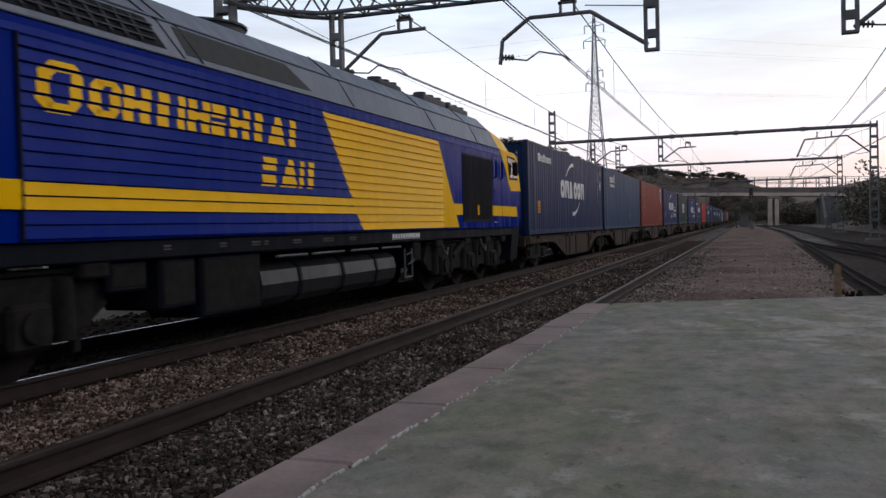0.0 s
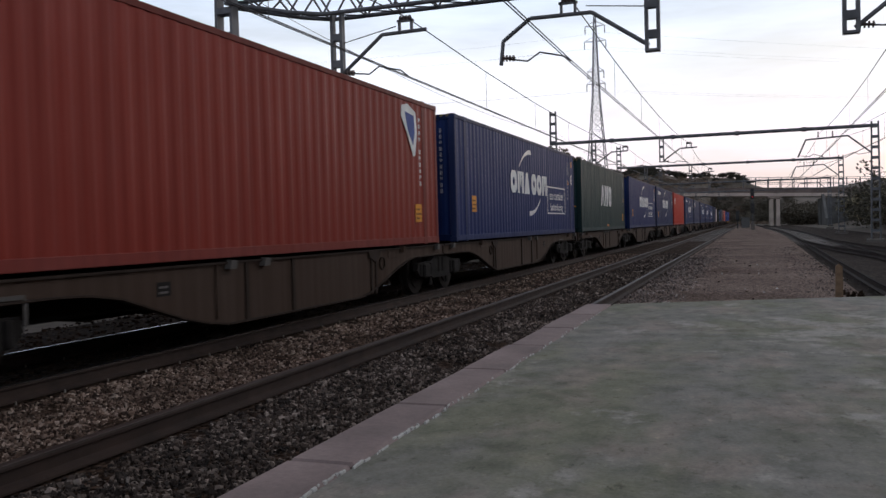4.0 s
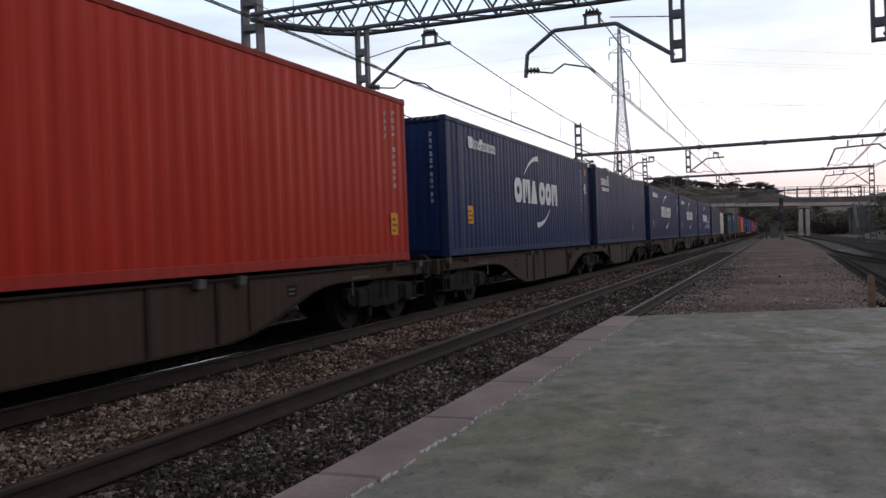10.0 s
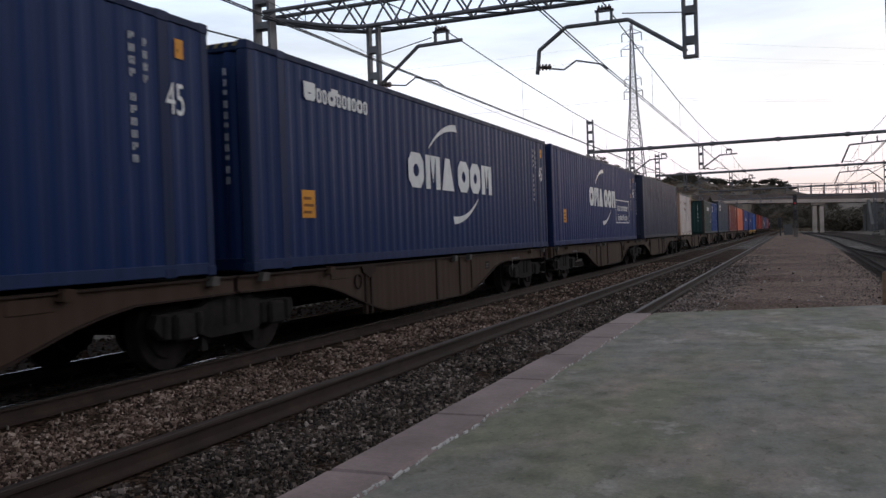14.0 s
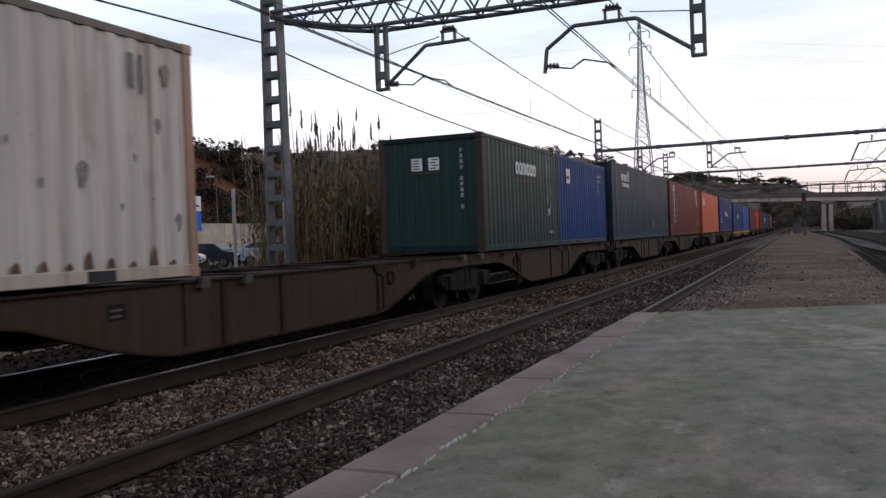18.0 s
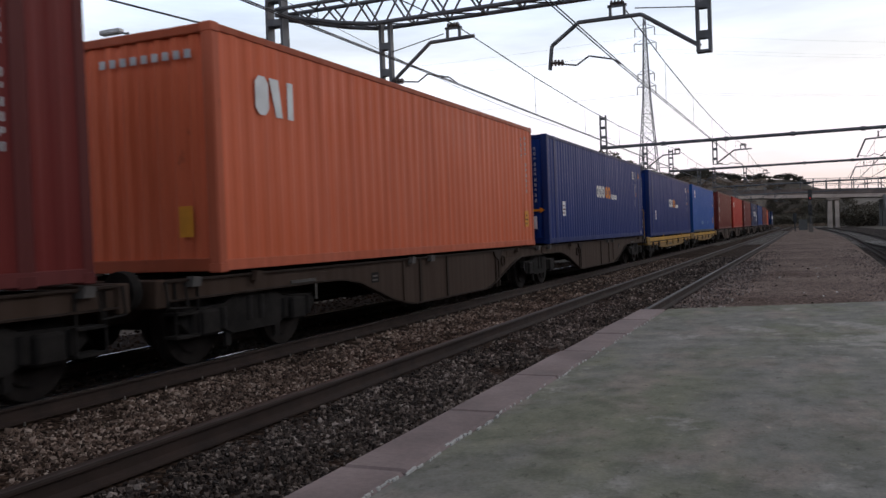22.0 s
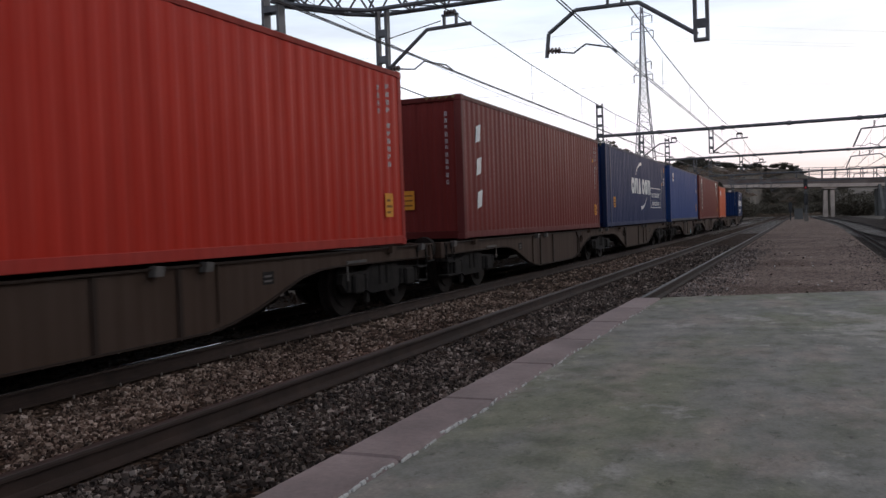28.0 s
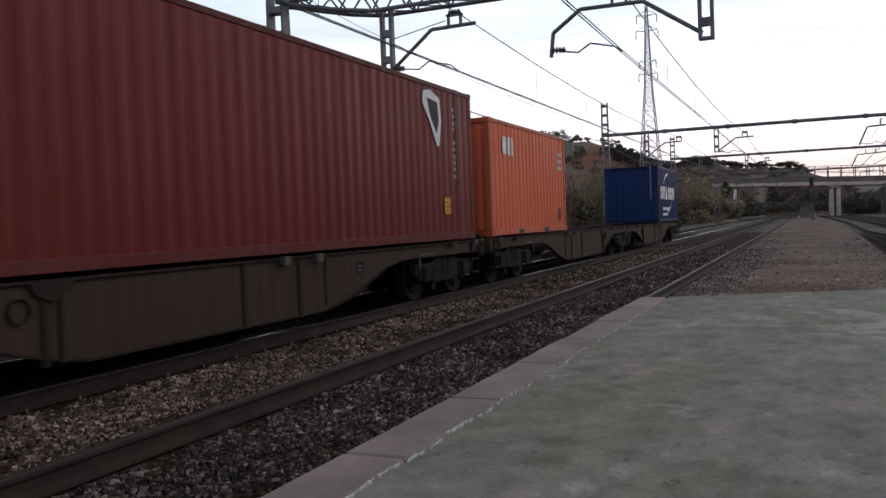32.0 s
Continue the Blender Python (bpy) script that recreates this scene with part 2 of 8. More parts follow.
# ---------------------------------------------------------------- mesh tools
class Build:
    """Collects faces of one part."""

    def __init__(self):
        self.v, self.f, self.s, self.cuts = [], [], [], []

    def add(self, verts, faces, smooth=False):
        k = len(self.v)
        self.cuts.append((k, len(self.f)))
        self.v += [tuple(p) for p in verts]
        self.f += [tuple(i + k for i in face) for face in faces]
        self.s += [smooth] * len(faces)
        return self

    def box(self, x0, y0, z0, x1, y1, z1, c=0.0):
        if c <= 0:
            vs = [(x, y, z) for z in (z0, z1) for y in (y0, y1) for x in (x0, x1)]
            return self.add(vs, [(0, 2, 3, 1), (4, 5, 7, 6), (0, 1, 5, 4), (2, 6, 7, 3), (0, 4, 6, 2), (1, 3, 7, 5)])
        lo, hi, vs, fs = (x0, y0, z0), (x1, y1, z1), [], []
        at = {}
        for i in (0, 1):
            for j in (0, 1):
                for k in (0, 1):
                    for ax in range(3):
                        p = [(lo, hi)[b][a] + (c if b == 0 else -c) for a, b in enumerate((i, j, k))]
                        p[ax] = (lo, hi)[(i, j, k)[ax]][ax]
                        at[i, j, k, ax] = len(vs)
                        vs.append(p)
        for ax in range(3):
            for b in (0, 1):
                o = [a for a in range(3) if a != ax]
                ring = []
                for p, q in ((0, 0), (1, 0), (1, 1), (0, 1)):
                    key = [0, 0, 0]
                    key[ax], key[o[0]], key[o[1]] = b, p, q
                    ring.append(at[(*key, ax)])
                fs.append(ring if (b == 1) == (ax != 1) else ring[::-1])
        for ax in range(3):
            o = [a for a in range(3) if a != ax]
            for p in (0, 1):
                for q in (0, 1):
                    k0, k1 = [0, 0, 0], [0, 0, 0]
                    k0[ax], k1[ax] = 0, 1
                    k0[o[0]] = k1[o[0]] = p
                    k0[o[1]] = k1[o[1]] = q
                    fs.append((at[(*k0, o[0])], at[(*k1, o[0])], at[(*k1, o[1])], at[(*k0, o[1])]))
        for i in (0, 1):
            for j in (0, 1):
                for k in (0, 1):
                    fs.append((at[i, j, k, 0], at[i, j, k, 1], at[i, j, k, 2]))
        return self.add(vs, fs)

    def prism(self, pts, axis, a0, a1):
        """A polygon pushed along an axis; pts are the two other coordinates in the order x, y, z."""
        def at(p, a):
            q = list(p)
            q.insert(axis, a)
            return q
        n = len(pts)
        vs = [at(p, a0) for p in pts] + [at(p, a1) for p in pts]
        return self.add(vs, [tuple(range(n))[::-1], tuple(range(n, 2 * n))] + [(i, (i + 1) % n, n + (i + 1) % n, n + i) for i in range(n)])

    def tube(self, p, q, r, n=8, r2=None):
        p, q = Vector(p), Vector(q)
        d = (q - p).normalized()
        u = d.orthogonal().normalized()
        w = d.cross(u)
        vs = []
        for at, rad in ((p, r), (q, r if r2 is None else r2)):
            vs += [at + (u * math.cos(a) + w * math.sin(a)) * rad for a in (2 * math.pi * i / n for i in range(n))]
        self.add(vs, [(i, (i + 1) % n, n + (i + 1) % n, n + i) for i in range(n)], True)
        return self.add(vs, [tuple(range(n))[::-1], tuple(range(n, 2 * n))])

    def line(self, pts, r, n=6):
        for p, q in zip(pts, pts[1:]):
            self.tube(p, q, r, n)
        return self

    def sheet(self, rows):
        """A grid of points, row by row."""
        n = len(rows[0])
        vs = [p for row in rows for p in row]
        fs = [(i * n + j, i * n + j + 1, (i + 1) * n + j + 1, (i + 1) * n + j) for i in range(len(rows) - 1) for j in range(n - 1)]
        return self.add(vs, fs)

    def mesh(self, name, material):
        me = bpy.data.meshes.new(name)
        me.from_pydata(self.v, [], self.f)
        me.polygons.foreach_set("use_smooth", self.s)
        me.update()
        me.materials.append(material)
        return me


def each_mark(name, b, material, parent, label=""):
    """Every painted mark of a row as a part of its own."""
    ends = b.cuts[1:] + [(len(b.v), len(b.f))]
    for (v0, f0), (v1, f1) in zip(b.cuts, ends):
        part(name, Build().add(b.v[v0:v1], [tuple(i - v0 for i in f) for f in b.f[f0:f1]]), material, parent, label)


def part(name, b, material, parent=None, label="", at=None):
    ob = new(name, b.mesh(name, material) if isinstance(b, Build) else b)
    if parent:
        ob.parent = parent
    if at is not None:
        ob.matrix_basis = at
    return tagged(ob, label) if label else ob


def thing(name, label, category, at=(0, 0, 0), group="", kind="", turn=0):
    ob = new(name)
    ob.matrix_basis = pose(*at, 0, 0, turn)
    return tagged(ob, label, category, group, kind)


def solid(name, b, material, label, category="", group="", kind=""):
    return tagged(new(name, b.mesh(name, material)), label, category, group, kind)


def words(name, text, size, material, parent, at, label="", squeeze=1.0):
    """Lettering as a thin mesh, upright on a plane that faces +x (or as the pose says)."""
    cu = bpy.data.curves.new(name, "FONT")
    cu.body, cu.size, cu.extrude, cu.align_x, cu.align_y = text, size, 0.002, "CENTER", "CENTER"
    tmp = bpy.data.objects.new(name, cu)
    scene.collection.objects.link(tmp)
    me = bpy.data.meshes.new_from_object(tmp.evaluated_get(bpy.context.evaluated_depsgraph_get()))
    bpy.data.objects.remove(tmp)
    me.materials.clear()
    me.materials.append(material)
    for v in me.vertices:
        v.co.x *= squeeze
    ob = part(name, me, None, parent, label, at)
    return ob


FACE = pose(0, 0, 0, 90, 0, 90)  # turns flat lettering to face +x, reading along +y
NEAR = pose(0, 0, 0, 90, 0, 0)   # ... to face -y, reading along +x
# ---------------------------------------------------------------- ground, tracks, platform
TRAIN_X, NEAR_X = -7.35, -3.36          # centres of the two left tracks; rail tops are at z = 0
GAUGE = 0.87                            # half the distance between rail centres
BED = -0.19                             # top of the ballast


R1 = ((-80, 3.3), (15, 3.33), (30, 3.5), (45, 3.75), (60, 4.0), (80, 4.25), (95, 4.28), (115, 4.1), (150, 3.5), (220, 2.7))
R2 = ((-80, 7.6), (5, 7.6), (15, 7.15), (25, 6.2), (35, 5.22), (44.6, 4.46), (52, 4.14), (60, 4.0), (66, 4.08))


def bend(table, y):
    """A smooth curve through a few places along the line."""
    for k, ((y0, x0), (y1, x1)) in enumerate(zip(table, table[1:])):
        if y <= y1 or k == len(table) - 2:
            slope = lambda i: (table[min(i + 1, len(table) - 1)][1] - table[max(i - 1, 0)][1]) / (table[min(i + 1, len(table) - 1)][0] - table[max(i - 1, 0)][0])
            h, t = y1 - y0, (y - y0) / (y1 - y0)
            m0, m1 = slope(k) * h, slope(k + 1) * h
            return (2 * t ** 3 - 3 * t * t + 1) * x0 + (t ** 3 - 2 * t * t + t) * m0 + (3 * t * t - 2 * t ** 3) * x1 + (t ** 3 - t * t) * m1


# height of the brown ridge beyond the bridge, from west to east
RIDGE = ((-190, 40), (-90, 30), (-51, 21.5), (-45, 22.6), (-37, 22.4), (-29, 20.2), (-21, 19.2), (-10, 19.0), (-4, 18.4), (2, 15.5), (8, 13.6), (16, 13.0), (27, 12.6), (40, 12.0), (160, 18))


def right_x(y):
    """Centre of the first track beyond the platform."""
    return bend(R1, y)


def terrain(x, y):
    """Height of the ground: a flat railway bed, a car park beyond it, then hills."""
    h = BED - 0.06
    if x < -11:
        k = min(1.0, (-11 - x) / 3.0)
        h += 0.35 * k
    if x < -56 and y > -80:
        near = min(1.0, max(0.0, (y + 80) / 90)) * (1 - 0.11 * min(1.0, max(0.0, (y - 96) / 12)) + 0.06 * min(1.0, max(0.0, (82 - y) / 12))) * (1.0 if y < 140 else max(0.3, 1 - (y - 140) / 160))
        u = min(1.0, max(0.0, (-x - 60) / 26))
        u = u * u * (3 - 2 * u)
        h += near * (19.6 * u + (0.2 if y < 70 else 0.02) * max(0.0, -x - 88)) * (0.97 + 0.1 * noise.noise((x * 0.03, y * 0.03, 0.3))) + u * (1 - u * 0.55) * 4.0 * noise.noise((x * 0.1, y * 0.1, 7.0))
    r = max(0.0, (x - 11.5 - max(0, y - 30) * 0.03) / 16)
    if r > 0 and y > 40:
        h += min(1.0, (y - 40) / 60) * 2.6 * min(r, 1.5) ** 0.8 * (0.85 + 0.3 * noise.noise((x * 0.05, y * 0.05, 5.0)))
    # Unseen east bank, raised to block low sky from the train's side.
    if x > 13.5 and y < 100:
        k = min(1.0, (x - 13.5) / 9.0)
        h += 3.6 * k * k * (3 - 2 * k) * (0.9 + 0.3 * noise.noise((x * 0.05, y * 0.05, 5.0))) * min(1.0, (100 - y) / 50)
    if y > 225:
        crest = bend(RIDGE, min(160.0, max(-190.0, x))) * (1 + 0.06 * noise.noise((x * 0.06, y * 0.02, 2.0)))
        k = min(1.0, (y - 225) / 135)
        if -15 < x < 12:
            k = min(1.0, max(0.0, (y - 320) / 40), 1.0) if y < 360 else 1.0
        h += crest * k ** 1.3 * (1.0 if y < 372 else max(0.6, 1 - (y - 372) / 300))
    return h


def ground():
    xs = sorted({*np.linspace(-3000, -220, 12), *np.linspace(-220, -46, 48), *np.linspace(-46, -10, 22), -10, -6, -2, 2, 6, 10, *np.linspace(10, 60, 26), *np.linspace(60, 300, 16), *np.linspace(300, 3000, 10)})
    ys = sorted({*np.linspace(-2500, -80, 10), *np.linspace(-80, 260, 86), *np.linspace(260, 700, 46), *np.linspace(700, 3500, 14)})
    b = Build().sheet([[(x, y, terrain(x, y)) for x in xs] for y in ys])
    m, n, l, s = shader("ground_cover", 0.97)
    patch, fine, cut = noise_node(n, l, 0.06, 7), noise_node(n, l, 1.8, 5), noise_node(n, l, 0.035, 5, (1, 1, 1))
    col = ramp(n, l, patch.outputs[0], ((0.35, (0.065, 0.055, 0.04)), (0.5, (0.12, 0.097, 0.076)), (0.66, (0.185, 0.146, 0.12)))).outputs[0]
    g = n.new("ShaderNodeNewGeometry")
    sep = n.new("ShaderNodeSeparateXYZ")
    l.new(g.outputs["Normal"], sep.inputs[0])
    steep = ramp(n, l, sep.outputs[2], ((0.86, (1, 1, 1)), (0.965, (0, 0, 0)))).outputs[0]
    red = ramp(n, l, cut.outputs[0], ((0.3, (0.1, 0.036, 0.022)), (0.7, (0.235, 0.078, 0.043)))).outputs[0]
    where, east = n.new("ShaderNodeTexCoord"), n.new("ShaderNodeSeparateXYZ")
    l.new(where.outputs["Object"], east.inputs[0])
    hill = n.new("ShaderNodeMapRange")
    for k, v in zip((1, 2, 3, 4), (-52.0, -60.0, 0.0, 1.0)):
        hill.inputs[k].default_value = v
    l.new(east.outputs[0], hill.inputs[0])
    bare = n.new("ShaderNodeMath")
    bare.operation = "MULTIPLY"
    l.new(hill.outputs[0], bare.inputs[0])
    l.new(steep, bare.inputs[1])
    col = mix(n, l, bare.outputs[0], col, red)
    l.new(mix(n, l, 1.0, col, ramp(n, l, fine.outputs[0], ((0.3, (0.6,) * 3), (0.7, (1.1,) * 3))).outputs[0], "MULTIPLY"), s.inputs["Base Color"])
    ob = solid("ground", b, m, "rough ground of earth and dry grass rising to red hills", "ground", kind="structure")
    ob.data.polygons.foreach_set("use_smooth", [True] * len(ob.data.polygons))


ground()


def bed(name, centre_of, y0, y1, half, top, material, label, step=4.0):
    rows, y = [], y0
    while y <= y1 + 0.01:
        c = centre_of(y)
        rows.append([(c - half - 0.5, y, BED - 0.22), (c - half, y, top), (c, y, top + 0.004), (c + half, y, top), (c + half + 0.5, y, BED - 0.22)])
        y += step
    solid(name, Build().sheet(rows), material, label, "ballast", kind="structure")


bed("track_bed_left", lambda y: (TRAIN_X + NEAR_X) / 2 - 0.05, -440, 480, 3.75, BED, M["ballast_bed"], "grey-brown crushed stone ballast under two tracks", 20)
# Oily sheet, widened past the far rail to paint the train's shade there.
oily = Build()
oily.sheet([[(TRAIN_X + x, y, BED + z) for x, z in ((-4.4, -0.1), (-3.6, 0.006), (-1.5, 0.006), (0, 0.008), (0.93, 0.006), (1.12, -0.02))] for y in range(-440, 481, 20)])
solid("oily_strip", oily, M["oily"], "oily ballast along the loaded track, coloured darker for the train's shade", "ballast", kind="structure")
bed("track_bed_right", lambda y: right_x(y) + 2.4, -80, 220, 4.0, BED - 0.01, M["siding_bed"], "dark oily ballast under the diverging tracks", 6)
path = Build()
rows = []
for i in range(60):
    y = 9.0 + i * 3.5
    left, right = -2.2, max(right_x(y) - 1.6, -1.0)
    rows.append([(left - 0.22, y, BED - 0.03), (left, y, -0.07), ((left + right) / 2, y, -0.02), (right, y, -0.06), (right + 0.45, y, BED - 0.05)])
path.sheet(rows)
solid("path", path, M["path_gravel"], "pale gravel walkway between the tracks", "path", kind="structure")


def rail_profile():
    half = [(0.075, -0.17), (0.075, -0.155), (0.02, -0.135), (0.01, -0.125), (0.01, -0.05), (0.036, -0.038), (0.036, -0.006), (0.03, 0.0)]
    return half


def rail(parent, offset, centre_of, y0, y1, step, head):
    half = rail_profile()
    foot = half[:-1] + [(-x, z) for x, z in half[:-1]][::-1]
    ys = np.arange(y0, y1 + step / 2, step)
    body = Build().sheet([[(centre_of(y) + offset + x, y, z) for x, z in foot] for y in ys])
    ob = part("rail", body, M["rail_side"], parent)
    top = Build().sheet([[(centre_of(y) + offset + x, y, z) for x, z in ((0.0365, -0.022), (0.0365, -0.005), (0.028, 0.001), (-0.028, 0.001), (-0.0365, -0.005), (-0.0365, -0.022))] for y in ys])
    part("running_surface", top, head, ob, "worn steel running surface")


def sleeper_mesh():
    b = Build()
    b.prism([(-1.3, -0.2), (1.3, -0.2), (1.3, 0.0), (0.62, 0.0), (0.5, -0.03), (-0.5, -0.03), (-0.62, 0.0), (-1.3, 0.0)], 1, -0.13, 0.13)
    return b.mesh("sleeper", M["sleeper"])


def clip_mesh():
    b = Build()
    for s in (-1, 1):
        for side in (-1, 1):
            x = s * GAUGE + side * 0.1
            b.tube((x, 0, 0.03), (x, 0, 0.062), 0.011, 6, 0.008)
    return b.mesh("rail_fastening", M["bolt"])


SLEEPER, CLIP = sleeper_mesh(), clip_mesh()


def track(label, centre_of, y0, y1, step, head, s0, s1, bolts):
    t = thing("railway_track", label, "track", kind="structure")
    for s in (-1, 1):
        rail(t, s * GAUGE, centre_of, y0, y1, step, head)
    n = int((s1 - s0) / 0.6)
    for i in range(n):
        y = s0 + 0.6 * i
        sl = part("sleeper", SLEEPER, None, t, at=pose(centre_of(y), y, -0.215 if bolts else -0.24))
        if bolts and y < 40:
            part("rail_fastening", CLIP, None, sl)
    rest, y = Build(), s1
    while y < min(y1, 160):
        c = centre_of(y)
        rest.box(c - 1.3, y - 0.13, -0.3, c + 1.3, y + 0.13, -0.175)
        y += 0.6
    tagged(part("far_sleeper", rest, M["sleeper"], t), kind="stuff")
    return t


track("straight track with rusty rails and bolted concrete sleepers", lambda y: TRAIN_X, -440, 480, 20, M["rail_head_bright"], -6, 66, True)
track("straight track with dull rusty rails half buried in ballast", lambda y: NEAR_X, -440, 480, 20, M["rail_head"], -6, 66, False)
track("curving siding track with rusty rails beside the platform", right_x, -80, 220, 4, M["rail_head_dull"], 6, 60, False)
track("branching siding track with rusty rails joining at a turnout", lambda y: bend(R2, y), -80, 66, 2, M["rail_head_dull"], 20, 50, False)


def stones(name, zones, material, label, seed):
    """Loose crushed stone, each a rough eight-cornered lump."""
    rng = np.random.default_rng(seed)
    cube = np.array([(x, y, z) for z in (-1, 1) for y in (-1, 1) for x in (-1, 1)], float)
    quads = np.array([(0, 2, 3, 1), (4, 5, 7, 6), (0, 1, 5, 4), (2, 6, 7, 3), (0, 4, 6, 2), (1, 3, 7, 5)])
    vs = []
    for x0, x1, y0, y1, z, per_m2, size in zones:
        n = int((x1 - x0) * (y1 - y0) * per_m2)
        at = np.stack((rng.uniform(x0, x1, n), rng.uniform(y0, y1, n), np.full(n, z) + rng.uniform(-0.022, 0.012, n)), 1)
        dirt = np.sin(at[:, 0] * 3.1 + 1.7 * np.sin(at[:, 1] * 1.3)) * np.sin(at[:, 1] * 2.3 + 1.1 * np.sin(at[:, 0] * 2.9)) + 0.5 * np.sin(at[:, 0] * 9.0 + at[:, 1] * 7.0)
        at[:, 2] -= np.clip(dirt - 0.55, 0, 1) * 0.05
        r = size * (rng.uniform(0.5, 1.0, (n, 1, 1)) + 0.75 * rng.uniform(0, 1, (n, 1, 1)) ** 4) * rng.uniform(0.5, 1.0, (n, 1, 3))
        p = cube[None] * (1 + rng.uniform(-0.75, 0.15, (n, 8, 3))) * r
        a, t = rng.uniform(0, 6.28, n), rng.uniform(-0.7, 0.7, n)
        ca, sa, ct, st = np.cos(a)[:, None], np.sin(a)[:, None], np.cos(t)[:, None], np.sin(t)[:, None]
        x, y, zz = p[..., 0], p[..., 1], p[..., 2]
        y, zz = y * ct - zz * st, y * st + zz * ct
        x, y = x * ca - y * sa, x * sa + y * ca
        vs.append(np.stack((x, y, zz), 2) + at[:, None])
    v = np.concatenate(vs).reshape(-1, 3)
    k = len(v) // 8
    f = (quads[None] + (np.arange(k) * 8)[:, None, None]).reshape(-1, 4)
    me = bpy.data.meshes.new(name)
    me.vertices.add(len(v))
    me.vertices.foreach_set("co", v.astype(np.float32).ravel())
    me.loops.add(f.size)
    me.loops.foreach_set("vertex_index", f.astype(np.int32).ravel())
    me.polygons.add(len(f))
    me.polygons.foreach_set("loop_start", np.arange(0, f.size, 4, dtype=np.int32))
    me.update(calc_edges=True)
    me.polygons.foreach_set("use_smooth", [False] * len(f))
    me.materials.append(material)
    tagged(new(name, me), label, "ballast", kind="stuff")


def strip(x0, x1, z, density=(1500, 620, 110), size=0.021):
    return [(x0, x1, -6.0, 2.2, z, density[1], size), (x0, x1, 2.2, 9.0, z, density[0], size), (x0, x1, 9.0, 18.0, z, density[1], size * 1.2), (x0, x1, 18.0, 42.0, z, density[2], size * 1.5)]


stones("ballast_between_tracks", strip(-6.28, -4.36, BED + 0.01), M["stones"], "loose brown-grey crushed stone between two tracks", 3)
stones("ballast_near_track", strip(-4.1, -2.62, BED + 0.012) + strip(-2.36, -1.72, BED + 0.01), M["stones_dark"], "loose dark grey crushed stone within the track", 4)
# Oily stones, also laid beyond the far rail as part of that painted shade.
stones("ballast_train_track", [(-8.0, -6.65, 2.2, 14, BED + 0.0, 260, 0.03), (-8.0, -6.65, 14, 40, BED, 110, 0.04), (-11.3, -8.4, 8, 40, BED, 60, 0.04)], M["oily"], "oily crushed stone under passing wagons, coloured darker for their shade", 5)
stones("path_stones", [(-2.1, 1.9, 9.6, 20, -0.048, 170, 0.013), (-2.1, 2.1, 20, 45, -0.048, 40, 0.022), (-2.2, -1.1, 9.6, 34, -0.05, 130, 0.026)], M["path_stones"], "loose gravel scattered on a walkway", 6)


stones("path_debris", [(-1.3, 0.2, 14, 30, -0.025, 0.9, 0.04), (1.5, 1.95, 15.8, 17.2, -0.02, 14, 0.07), (-0.6, 1.6, 11, 18, -0.03, 1.5, 0.025)], M["oily"], "dark scraps and dead leaves lying on gravel", 9)
stones("pale_debris", [(-1.6, 0.6, 12, 30, -0.02, 0.5, 0.02)], M["white"], "few pale scraps of litter on gravel", 10)


# platform: concrete slab with a row of pinkish coping blocks along each edge
PLAT, EDGE = 0.47, 1.68
END_Y = lambda x: 9.22 + 0.40 * (x + 1.68)


